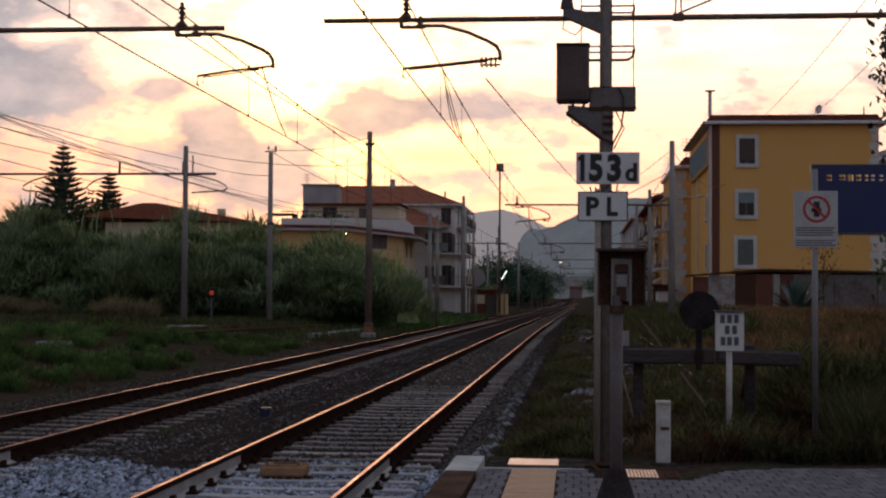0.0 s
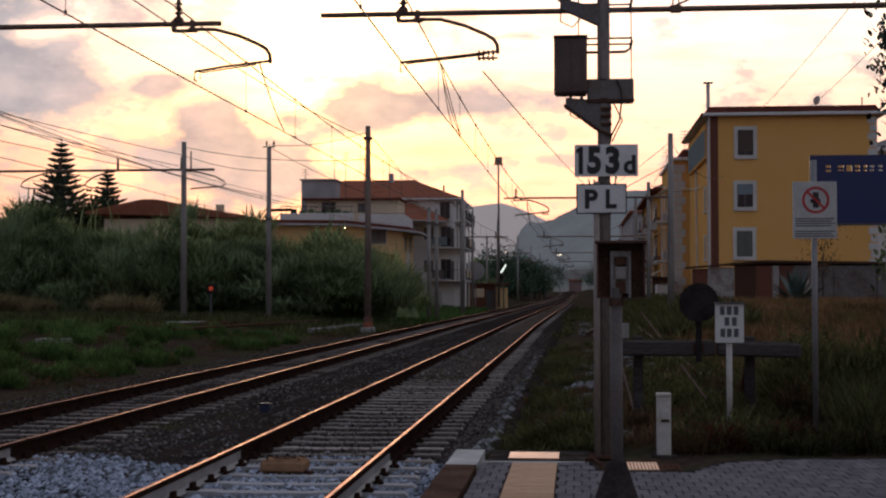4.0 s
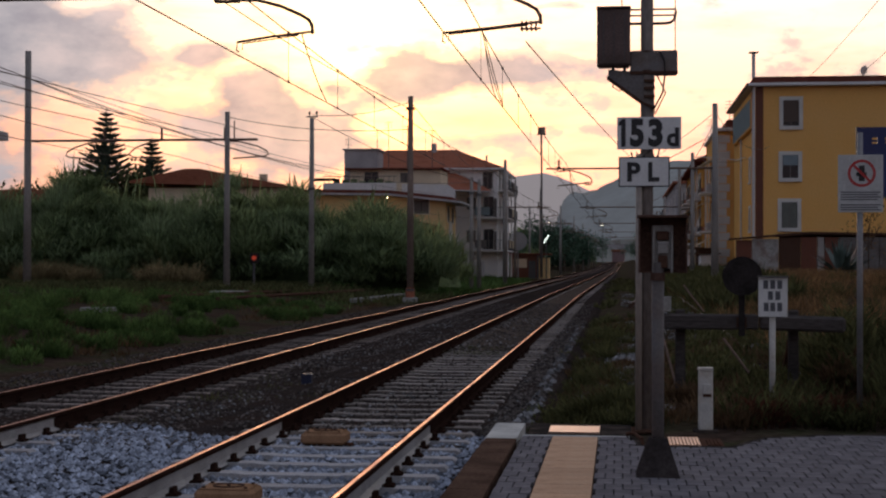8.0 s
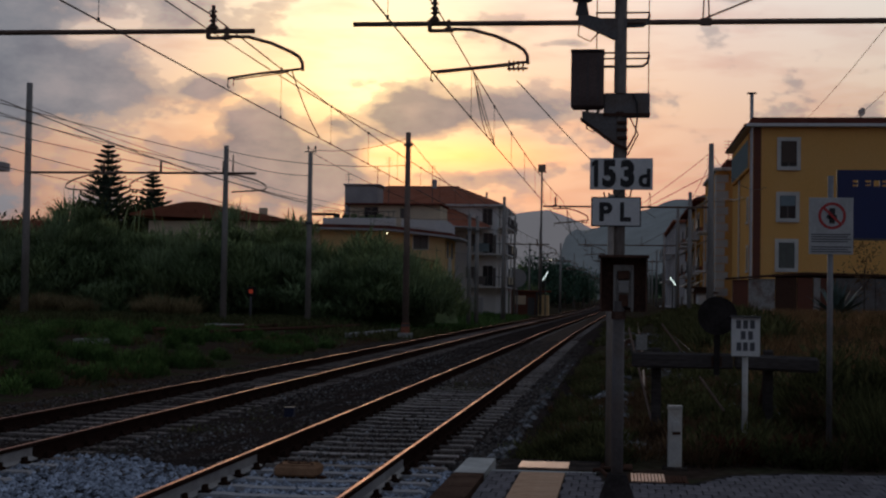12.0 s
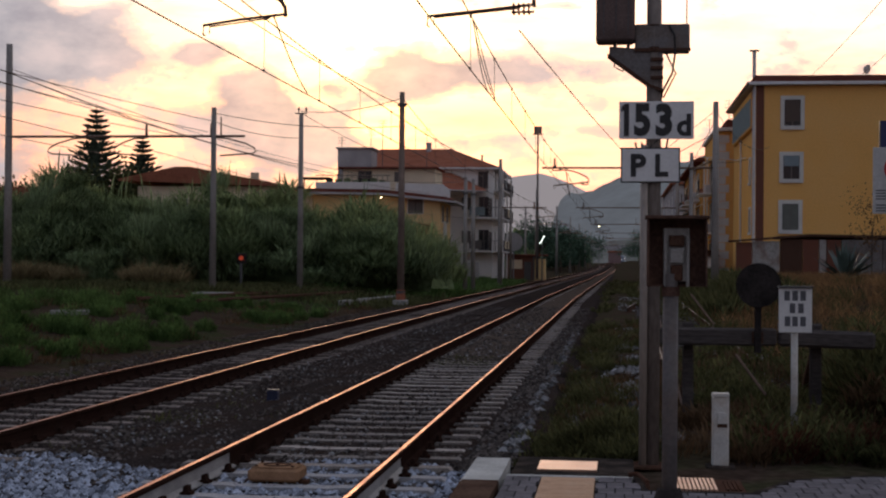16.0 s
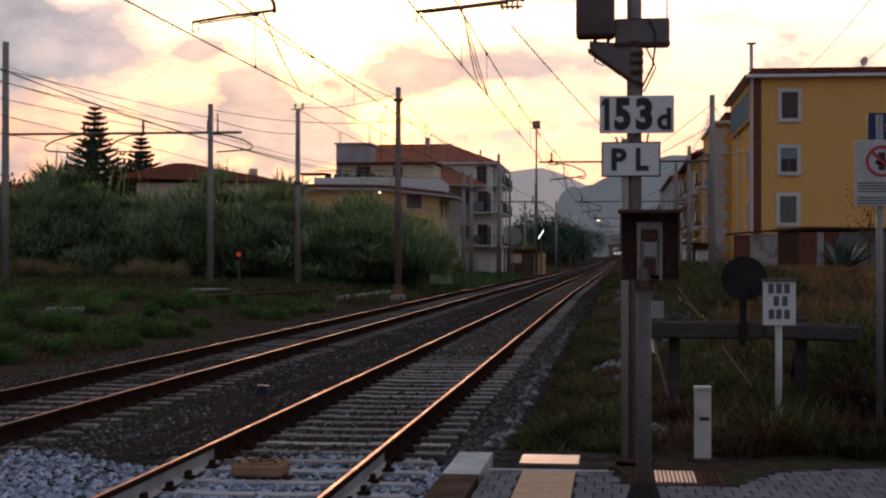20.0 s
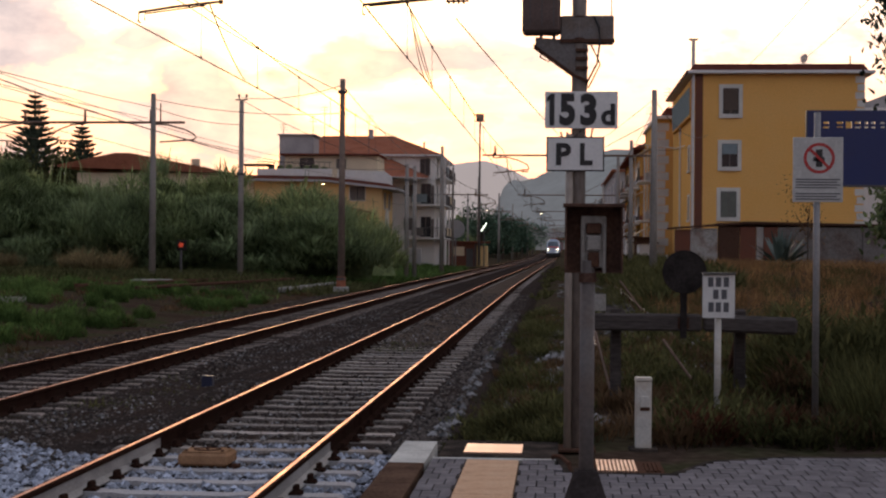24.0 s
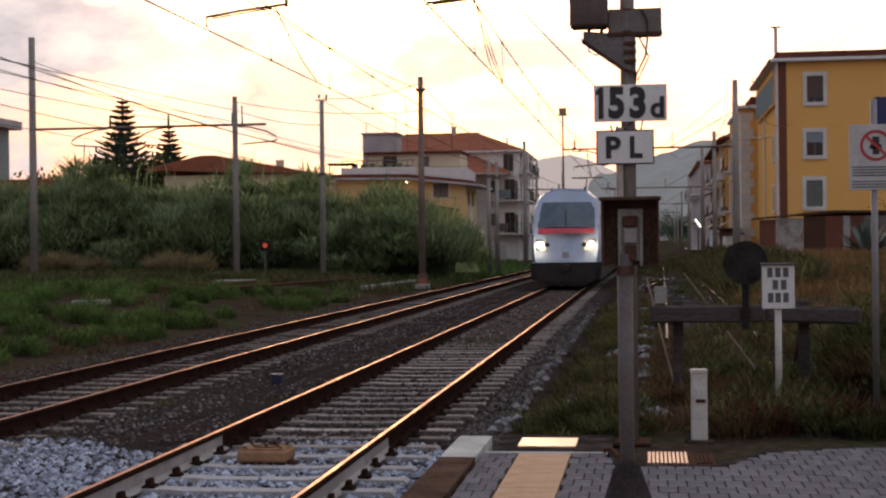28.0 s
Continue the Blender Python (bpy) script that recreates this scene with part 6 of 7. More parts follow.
def wall_shed():
    t = thing("yard_wall", "patched low wall of white and brown panels with rusty coping", "wall", (0, 83, 0))
    x = 6.6
    k = 0
    mats = (M["brown_pipe"], M["panel_white"], M["rust"], M["brown_pipe"], M["panel_white"], M["brown_pipe"], M["panel_grey"], M["panel_grey"], M["panel_grey"], M["panel_grey"], M["panel_grey"])
    wid = (0.9, 1.5, 1.2, 0.9, 0.4, 0.8, 2.2, 2.4, 2.4, 2.4, 2.4)
    for m, w in zip(mats, wid):
        top = min(2.84 + 0.075 * (x - 6.2), 3.04)
        part("wall_panel", box(B(), (x, 0.03 * (k % 2), 0.0), (x + w - 0.03, 0.25, top), 0.02), m, t)
        x += w
        k += 1
    part("coping", prism(B(), [(6.2, 2.86), (10.6, 3.2), (x, 3.02), (x, 3.12), (10.6, 3.34), (6.2, 2.96)], -0.15, 0.4), M["rust"], t)
    part("roof_sheet", box(B(), (9.0, 0.4, 3.1), (x, 4.0, 3.24), 0.02), M["rust"], t)
    h = thing("lineside_hut", "small brown and yellow lineside hut", "hut", (-9.6, 163, -0.2))
    part("wall", box(B(), (-2.3, 0, 0), (0.7, 3, 2.6), 0.03), M["brown_pipe"], h)
    part("annex", box(B(), (0.75, 0.2, 0), (1.9, 2.5, 2.3), 0.03), M["yellow_wall"], h)
    part("roof", box(B(), (-2.6, -0.4, 2.6), (2.1, 3.3, 2.8), 0.03), M["roof_dark"], h)
    part("wall_panel", box(B(), (-2.1, -0.06, 1.2), (-0.6, 0.0, 2.2), 0.01), M["cream_wall"], h, "cream panel")
    part("post", box(B(), (0.55, -0.3, 0.0), (0.7, -0.1, 2.6), 0.01), M["dark_steel"], h)
    part("door", box(B(), (-0.4, -0.05, 0.0), (0.4, 0.0, 2.0), 0.01), M["dark_steel"], h)
    d = thing("round_mirror", "grey round panel on a post beside the hut", "panel", (-10.85, 158, -0.2))
    part("post", rod(B(), (0, 0, 0), (0, 0, 3.0), 0.08, 0.08, 8), M["galv"], d)
    part("disc", rod(B(), (0, -0.1, 4.1), (0, 0.0, 4.1), 1.0, 1.0, 32), M["grey_wall"], d)
    part("rim", rod(B(), (0, -0.16, 4.1), (0, 0.02, 4.1), 1.08, 1.08, 32, caps=False), M["dark_steel"], d)
    b = thing("road_bridge", "grey concrete road bridge across the tracks", "bridge", (14, 870, 3.4))
    part("deck", box(B(), (-90, 0, 6.6), (90, 9, 8.4), 0.05), M["grey_wall"], b)
    for x in (-60, -34, -14, 34, 60):
        part("pier", box(B(), (x - 1, 2, -1), (x + 1, 7, 6.6), 0.05), M["grey_wall"], b)
    part("parapet", box(B(), (-90, 0, 8.4), (90, 0.3, 9.4), 0.05), M["grey_wall"], b)
    p = thing("pink_house", "small pinkish house near the far bridge", "house", (8.5, 700, 1.4))
    part("wall", box(B(), (-11.5, 0, 0), (-5.5, 8, 5.5), 0.05), M["pink_wall"], p)
    part("roof", box(B(), (-12, -0.5, 5.5), (-5, 8.5, 6.4), 0.2), M["roof_tile"], p)


yellow_building()
balcony_block()
far_blocks()
left_house()
wall_shed()


# ---- lamps far off ----
def street_lamp(x, y, z, tilt, material, label, length=0.9):
    t = thing("street_lamp", label, "street lamp", (x, y, float(rise(y))), group="lit lamps along the line")
    part("pole", rod(B(), (0, 0.3, -0.2), (0, 0.3, z - 0.1), 0.07, 0.05, 8), M["dark_steel"], t)
    h = part("lamp_head", box(B(), (-length / 2, -0.05, -0.035), (length / 2, 0.3, 0.035), 0.015), material, t)
    h.matrix_basis = pose(0, 0, z, 0, tilt, 0)


street_lamp(-7.4, 150.0, 4.0, -58, M["tube_light"], "lit white tube lamp leaning over the line", 1.0)
street_lamp(4.2, 110.0, 3.1, 55, M["tube_light"], "lit white tube lamp beside the track", 0.7)
street_lamp(-3.2, 300.0, 9.0, 0, M["warm_light"], "small warm street lamp in the distance", 0.42)
street_lamp(-14.0, 300.0, 9.6, 0, M["warm_light"], "small warm street lamp in the distance", 0.42)
street_lamp(10.6, 45.0, 3.4, 0, M["cold_light"], "bright white lamp behind the station board", 0.12)
_r = thing("dwarf_signal", "small red lamp of a dwarf signal in the bushes", "signal", (-18.4, 71.5, 0.2))
part("post", rod(B(), (0, 0, 0), (0, 0, 1.3), 0.06, 0.06, 8), M["dark_steel"], _r)
part("case", box(B(), (-0.22, 0.0, 1.28), (0.22, 0.25, 1.8), 0.03), M["disc_black"], _r)
part("lens", rod(B(), (0, -0.03, 1.56), (0, 0.0, 1.56), 0.12, 0.12, 16), M["red_lamp"], _r)

# ---- slabs in the yard ----
for _x0, _x1, _y, _w, _z in ((-16.45, -15.05, 56.4, 1.0, 0.36), (-15.05, -14.2, 38.3, 0.7, 0.24), (-14.0, -13.0, 25.5, 0.5, 0.3)):
    _s = thing("concrete_slab", "pale concrete slab lying in the grass", "slab", (_x0, _y, _z - 0.12), group="slabs in the yard")
    part("slab", box(B(), (0, 0, 0), (_x1 - _x0, _w, 0.14), 0.02), M["concrete"], _s)
_s = thing("concrete_trough", "long pale concrete trough lid beside the mast", "trough", (-11.65, 61.5, -0.30))
part("lid", box(B(), (0, 0, 0), (0.34, 11.3, 0.2), 0.02), M["concrete"], _s)
_s.matrix_basis = pose(-11.65, 61.5, -0.22, 0, 0, -3)
_s = thing("yard_siding", "dark overgrown siding rail in the grass", "railway track")
for _k in range(2):
    part("rail", pipe(B(), [(-15.5 + _k * 2.0, 47, 0.36 - _k * 0.05), (-14.9 + _k * 1.85, 60, 0.28 - _k * 0.06), (-14.3 + _k * 1.6, 71, 0.22 - _k * 0.07)], 0.07), M["rust"], _s)


# ---- hills ----
def hills():
    def ridge(name, label, pts, y0, depth, material, seed, rough):
        rng = np.random.default_rng(seed)
        xs = np.linspace(pts[0][0], pts[-1][0], 90)
        prof = np.interp(xs, [p[0] for p in pts], [p[1] for p in pts])
        prof = prof + np.convolve(rng.normal(0, rough, 90), np.ones(4) / 4, "same") * (prof > 5)
        rows = np.linspace(0, 1, 14)
        v, f = [], []
        for s in rows:
            h = np.clip(1 - abs(s - 0.45) / 0.55, 0, 1) ** 0.8
            jit = np.convolve(rng.normal(0, rough, 90), np.ones(5) / 5, "same")
            for x, p, j in zip(xs, prof, jit):
                v.append((x, y0 + s * depth, -2 + p * h + j * h * (1 - h)))
        for a in range(len(rows) - 1):
            for b in range(89):
                f.append((a * 90 + b, a * 90 + b + 1, (a + 1) * 90 + b + 1, (a + 1) * 90 + b))
        ob = raw(name, v, f, material)
        ob.data.polygons.foreach_set("use_smooth", [True] * len(ob.data.polygons))
        tagged(ob, label, "hill", kind="structure")

    ridge("hill", "dark hill with a steep cliff end, haze as faint glow", [(-175, 2), (-110, 20), (-88, 40), (-80, 90), (-68, 104), (-30, 112), (20, 132), (70, 150), (130, 158), (200, 150), (300, 160), (500, 120)], 1750, 700, M["hill"], 5, 5)
    ridge("far_ridge", "pale distant mountain ridge, haze as faint glow", [(-2600, 120), (-1700, 170), (-1350, 225), (-1180, 250), (-1000, 225), (-700, 190), (-420, 215), (-300, 240), (-210, 255), (-120, 225), (0, 160), (400, 150), (900, 130)], 3900, 300, M["hill_far"], 6, 6)


hills()


# ---- plants ----
def blades(name, label, material, x, y, z, h, w, lean, seed, kind="stuff", category="plants", parent=None, turn=None):
    """Many bent leaf blades: for each root a tapered strip of two quads that leans over."""
    rng = np.random.default_rng(seed)
    n = len(x)
    a = rng.uniform(0, 6.283, n) if turn is None else turn
    dx, dy = np.cos(a), np.sin(a)
    px, py = -dy, dx
    ln = h * lean * rng.uniform(0.3, 1.6, n)
    v = np.zeros((n, 5, 3))
    for k, (s, ww, ll) in enumerate(((0, 0.6, 0), (0, -0.6, 0), (0.55, -1, 0.35), (0.55, 1, 0.35), (1.0, 0, 1.0))):
        v[:, k, 0] = x + dx * ln * ll + px * w * ww * 0.5
        v[:, k, 1] = y + dy * ln * ll + py * w * ww * 0.5
        v[:, k, 2] = z + h * s
    idx = np.arange(n)[:, None] * 5
    quads = np.concatenate([idx + 0, idx + 1, idx + 2, idx + 3], 1)
    tris = np.concatenate([idx + 3, idx + 2, idx + 4], 1)
    ob = raw(name, v.reshape(-1, 3).tolist(), quads.tolist() + tris.tolist(), material, parent)
    if parent is None:
        tagged(ob, label, category, kind=kind)
    return ob


def reed_top(x):
    return np.interp(x, [-70, -45, -34, -30, -26, -23, -20, -18, -16, -14.2, -12.3, -10.8, -9.6, -8.8], [6.6, 6.8, 7.1, 7.3, 7.2, 7.0, 6.3, 6.4, 6.4, 6.1, 4.9, 3.9, 2.7, 1.1])


def bushes(name, label, material, cx, cy, cz, cr, per, size, width, lean, seed, category="bushes", squash=0.8):
    """Leaf blades that stand out from many rounded clumps, joined."""
    rng = np.random.default_rng(seed)
    n = len(cx)
    d = rng.normal(0, 1, (n, per, 3))
    d[:, :, 2] = np.abs(d[:, :, 2]) * 0.9 - 0.25
    d /= np.linalg.norm(d, axis=2, keepdims=True)
    q = cr[:, None] * rng.uniform(0.55, 1.0, (n, per))
    x = (cx[:, None] + d[:, :, 0] * q).ravel()
    y = (cy[:, None] + d[:, :, 1] * q).ravel()
    z = (cz[:, None] + d[:, :, 2] * q * squash).ravel()
    m = len(x)
    z = np.maximum(z, ground_z(x, y) - 0.03)
    return blades(name, label, material, x, y, z, rng.uniform(*size, m), rng.uniform(*width, m), lean, seed + 1, category=category, turn=np.arctan2(d[:, :, 1], d[:, :, 0]).ravel() + rng.normal(0, 0.5, m))


def thicket():
    rng = np.random.default_rng(21)

    def centres(n, low, high, y0, y1, x0=-62.0):
        x = rng.uniform(x0, -9.3, n)
        f = rng.uniform(0, 1, n)
        y = y0 + (y1 - y0) * f - 0.15 * (x + 9)
        lump = 0.80 + 0.11 * np.sin(x * 0.55 + 1.0) + 0.11 * np.sin(x * 1.37 + 0.4 * y)
        top = reed_top(x * 80 / y) * lump * (0.42 + 0.58 * np.clip(f * 1.6, 0, 1))
        return x, y, top * rng.uniform(low, high, n), top

    x, y, z, top = centres(420, 0.55, 0.93, 75.5, 86)
    bushes("reed_thicket", "tall dense grey green reeds behind the yard", M["reed"], x, y, z, rng.uniform(0.6, 1.5, 420), 300, (0.2, 0.7), (0.035, 0.095), 1.1, 22, "reeds")
    x, y, z, top = centres(260, 0.15, 0.6, 74.8, 82)
    bushes("bramble_undergrowth", "dark bramble bushes below the reeds", M["reed_dark"], x, y, z, rng.uniform(0.6, 1.3, 260), 230, (0.15, 0.5), (0.07, 0.18), 1.0, 23, "bushes")
    x, y, z, top = centres(90, 0.5, 0.9, 76, 82)
    bushes("pale_reeds", "paler feathery reed clumps in the thicket", M["reed_pale"], x, y, z, rng.uniform(0.6, 1.1, 90), 170, (0.4, 1.2), (0.03, 0.07), 0.7, 25, "reeds")
    k = 420
    x, y, z, top = centres(k, 0.88, 1.0, 77, 86)
    blades("reed_plumes", "single reed stems standing above the thicket", M["reed"], x, y, z, rng.uniform(0.8, 2.0, k), rng.uniform(0.05, 0.11, k), 0.3, 24, category="reeds")
    # solid filler sheet, put in for the shade deep inside the thicket
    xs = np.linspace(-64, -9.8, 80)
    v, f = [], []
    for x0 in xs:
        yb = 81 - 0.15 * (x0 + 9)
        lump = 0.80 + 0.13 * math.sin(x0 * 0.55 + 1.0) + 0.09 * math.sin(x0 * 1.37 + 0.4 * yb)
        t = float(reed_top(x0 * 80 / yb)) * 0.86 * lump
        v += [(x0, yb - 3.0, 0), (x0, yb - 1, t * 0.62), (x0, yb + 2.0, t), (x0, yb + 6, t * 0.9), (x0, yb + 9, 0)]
    for i in range(79):
        for j in range(4):
            f.append((i * 5 + j, (i + 1) * 5 + j, (i + 1) * 5 + j + 1, i * 5 + j + 1))
    tagged(raw("thicket_core", v, f, M["reed_dark"]), "bramble-green filler sheet standing in for the shaded inside of the thicket", "undergrowth", kind="stuff")


thicket()


def grass_field(name, label, material, n, xr, yr, hr, wr, lean, seed, clump=0.0, power=1.0):
    rng = np.random.default_rng(seed)
    x, y = rng.uniform(*xr, n), yr[0] + (yr[1] - yr[0]) * rng.uniform(0, 1, n) ** power
    if clump:
        g = np.sin(x * 1.9 + 2 * np.sin(y * 0.7 + seed)) * np.cos(y * 1.1 + 1.4 * np.sin(x * 0.8 + seed)) + rng.normal(0, 0.25, n)
        ok = g > clump
        x, y = x[ok], y[ok]
    m = len(x)
    blades(name, label, material, x, y, ground_z(x, y) - 0.02, rng.uniform(*hr, m), rng.uniform(*wr, m), lean, seed + 1, category="grass")


def tufts(name, label, material, count, xr, yr, radius, size, width, per, seed, lean=0.8, squash=0.35, gaps=-0.45):
    """Rounded tufts of grass or weeds on the ground."""
    rng = np.random.default_rng(seed)
    x, y = rng.uniform(*xr, count), rng.uniform(*yr, count)
    ok = np.sin(x * 0.9 + seed) * np.cos(y * 0.45 + 0.3 * x) > gaps
    x, y = x[ok], y[ok]
    bushes(name, label, material, x, y, ground_z(x, y) + 0.02, rng.uniform(*radius, len(x)), per, size, width, lean, seed, "grass", squash)


tufts("yard_tufts", "rounded tufts of bright green grass beside the track", M["grass"], 210, (-21.0, -10.3), (24.5, 54), (0.22, 0.52), (0.05, 0.15), (0.010, 0.026), 620, 31, 0.7, 0.85)
tufts("near_yard_tufts", "small round tufts of green grass on bare earth", M["grass"], 44, (-15.5, -10.5), (21.5, 36), (0.16, 0.40), (0.05, 0.13), (0.010, 0.024), 520, 34, 0.7, 0.9, -2)
tufts("yard_weeds", "low withered weeds between the tufts", M["dry_dark"], 150, (-20, -9.8), (20, 60), (0.2, 0.7), (0.05, 0.16), (0.012, 0.03), 70, 32)
grass_field("yard_grass_low", "thin low grass over the yard", M["grass"], 9000, (-34, -10.6), (47, 76), (0.08, 0.3), (0.02, 0.05), 0.9, 33, -0.3)
tufts("yard_dry_grass", "tan dry grass in front of the reeds", M["straw"], 60, (-31.5, -22.0), (71.5, 77.0), (0.25, 0.75), (0.3, 0.9), (0.02, 0.05), 220, 35, 0.9, 1.2, -0.1)
grass_field("front_weeds", "dark green weeds at the foot of the reeds", M["weed"], 13000, (-34, -8.5), (60, 77), (0.10, 0.5), (0.03, 0.07), 0.9, 37, 0.0)
tufts("between_track_weeds", "dark green weeds between the two tracks", M["weed"], 70, (-5.5, -3.7), (13.2, 20), (0.15, 0.45), (0.04, 0.13), (0.007, 0.018), 170, 38)
tufts("sleeper_weeds", "a few weeds between the sleepers", M["weed"], 12, (-3.2, -2.0), (13.5, 25), (0.1, 0.3), (0.05, 0.14), (0.008, 0.02), 90, 40)
tufts("gravel_edge_weeds", "dark weeds where the gravel buries the sleepers", M["weed"], 30, (-3.12, -2.25), (25.9, 27.9), (0.14, 0.30), (0.06, 0.16), (0.008, 0.02), 220, 50, 0.9, 0.55, -2)
grass_field("track_weeds", "small weeds growing in the ballast", M["weed"], 3500, (-5.0, -3.9), (12.5, 45), (0.04, 0.14), (0.012, 0.03), 0.9, 39, 0.25)
tufts("verge_grass", "dark patchy grass on the stony verge", M["weed"], 60, (-0.6, 0.9), (13.3, 40), (0.12, 0.4), (0.04, 0.14), (0.006, 0.016), 160, 41)
tufts("verge_low_weeds", "low brownish weeds on the verge", M["dry_dark"], 110, (-1.0, 1.0), (13.0, 40), (0.1, 0.35), (0.04, 0.14), (0.008, 0.02), 70, 42)
tufts("right_weeds", "rank dark green weeds behind the platform end", M["weed"], 230, (1.0, 7.0), (12.9, 26), (0.15, 0.5), (0.04, 0.12), (0.012, 0.034), 230, 43, 1.0, 0.8)
tufts("brown_weeds", "withered brown weeds behind the platform end", M["dry_dark"], 300, (0.5, 6.0), (13.2, 26), (0.12, 0.4), (0.05, 0.16), (0.006, 0.02), 150, 44, 0.9, 0.6)
tufts("edge_bush", "dark leafy bramble bush beside the sign poles", M["weed"], 60, (2.65, 4.6), (16.9, 18.8), (0.35, 0.8), (0.07, 0.2), (0.02, 0.055), 300, 57, 1.0, 1.35, -2)
tufts("beam_bramble", "brown bramble twined round the buffer stop post", M["dry_dark"], 12, (2.35, 2.75), (15.6, 16.0), (0.12, 0.3), (0.05, 0.14), (0.014, 0.035), 200, 58, 1.0, 2.2, -2)
tufts("rusty_fern", "rust-brown withered ferns by the platform end", M["fern"], 15, (1.3, 2.9), (13.0, 14.6), (0.14, 0.34), (0.04, 0.12), (0.01, 0.03), 220, 52, 1.0, 0.8)
tufts("fresh_tuft", "pale green tuft at the edge of the paving", M["grass"], 9, (1.0, 1.6), (12.35, 12.9), (0.08, 0.2), (0.04, 0.11), (0.006, 0.016), 200, 54, 0.9, 0.7)
tufts("shoulder_weeds", "low dark weeds on the ballast shoulder", M["weed"], 55, (-1.05, -0.15), (15.5, 42), (0.12, 0.34), (0.04, 0.12), (0.008, 0.022), 170, 60, 1.0, 0.6, -0.25)
tufts("track_side_weeds", "dark leafy weeds beside the sleeper ends", M["weed"], 44, (-0.95, 0.2), (13.05, 16.0), (0.12, 0.36), (0.04, 0.11), (0.01, 0.028), 240, 55, 1.0, 0.7, -2)
tufts("siding_weeds", "green weeds along the overgrown siding", M["weed"], 70, (-0.9, 3.0), (72, 140), (0.25, 0.7), (0.08, 0.28), (0.03, 0.07), 60, 46)
tufts("siding_tufts", "green weeds along the overgrown siding", M["weed"], 16, (-0.6, 2.2), (28, 60), (0.2, 0.45), (0.08, 0.28), (0.03, 0.07), 60, 59)
grass_field("right_bushy_weeds", "tall dark green weeds around the sign poles", M["weed"], 9000, (2.75, 7.0), (13.6, 18), (0.3, 0.85), (0.007, 0.02), 0.7, 45, -0.1)
grass_field("right_dry_grass", "tall dry tan grass on the dry verge", M["dry"], 42000, (2.6, 14.0), (24, 78), (0.12, 0.55), (0.008, 0.028), 1.1, 47, -0.1)
tufts("bank_weeds", "green weeds growing through the dry grass", M["weed"], 130, (1.6, 13.0), (24, 60), (0.25, 0.7), (0.1, 0.34), (0.010, 0.026), 120, 48)
grass_field("right_dry_patches", "dry brown stalks among the weeds", M["dry_dark"], 2600, (0.9, 4.5), (13.4, 22), (0.08, 0.28), (0.008, 0.02), 0.6, 49, 0.2)
grass_field("far_right_scrub", "green scrub along the overgrown siding", M["weed"], 16000, (2.6, 5.6), (44, 110), (0.2, 0.9), (0.04, 0.12), 0.6, 51, -0.2)
grass_field("far_left_scrub", "low green verge along the far track", M["grass"], 14000, (-15, -8.8), (74, 150), (0.2, 0.6), (0.04, 0.1), 0.8, 53, -0.1)


def araucaria(x, y, base, top, spread, seed):
    rng = random.Random(seed)
    t = thing("norfolk_pine", "dark tiered conifer with upswept branches", "tree", (x, y, base), group="tiered conifers")
    h = top - base
    part("trunk", rod(B(), (0, 0, 0), (0, 0, h), 0.28, 0.04, 8), M["bark"], t)
    verts, faces = [], []
    z = h * 0.25
    while z < h * 0.98:
        s = (1 - z / h) ** 0.95 * spread * 1.38 * rng.uniform(0.85, 1.12)
        n = 14
        off = rng.uniform(0, 6)
        for k in range(n):
            a = off + k * math.tau / n + rng.uniform(-0.15, 0.15)
            ln = s * rng.uniform(0.8, 1.1)
            m = max(3, int(ln / 0.22))
            for j in range(m):
                q = (j + 0.6) / m
                cx, cy, cz = math.cos(a) * ln * q, math.sin(a) * ln * q, z + 0.36 * ln * q * q - 0.14 * ln * q
                for sd in (-1, 1, 0):
                    b = a + sd * 1.1
                    l2 = 0.50 * (1.1 - 0.5 * q)
                    w = 0.10
                    i = len(verts)
                    ex, ey, ez = cx + math.cos(b) * l2, cy + math.sin(b) * l2, cz + 0.16
                    verts += [(cx, cy, cz - w), (cx, cy, cz + w), (ex, ey, ez + w * 0.5), (ex, ey, ez - w * 0.5)]
                    faces.append((i, i + 1, i + 2, i + 3))
        z += h * 0.034 * rng.uniform(0.85, 1.15)
    raw("crown", verts, faces, M["pine"], t)


araucaria(-50.8, 140, 1.0, 17.0, 4.7, 1)
araucaria(-46.4, 141, 1.0, 14.0, 3.7, 2)


def leafy_tree(x, y, base, height, radius, seed, material, label, count=2600, leaf=0.3, girth=1.0):
    rng = np.random.default_rng(seed)
    t = thing("tree", label, "tree", (x, y, base + float(rise(y))))
    bm = B()
    rod(bm, (0, 0, 0), (0, 0, height * 0.55), height * 0.03 * girth, height * 0.018 * girth, 8)
    for k in range(6):
        a = k * 1.05 + rng.uniform(0, 0.6)
        z = height * rng.uniform(0.3, 0.5)
        rod(bm, (0, 0, z), (math.cos(a) * radius * 0.6, math.sin(a) * radius * 0.6, z + height * 0.28), height * 0.014 * girth, height * 0.005 * girth, 5)
    part("trunk", bm, M["bark"], t)
    cl = rng.normal(0, 1, (14, 3)) * np.array([radius * 0.5, radius * 0.5, height * 0.16]) + np.array([0, 0, height * 0.66])
    c = cl[rng.integers(0, 14, count)] + rng.normal(0, 1, (count, 3)) * np.array([radius * 0.22, radius * 0.22, height * 0.09])
    blades("crown", "", material, c[:, 0], c[:, 1], c[:, 2], rng.uniform(leaf * 0.5, leaf * 1.3, count), rng.uniform(leaf * 0.4, leaf, count), 1.0, seed + 1, parent=t)


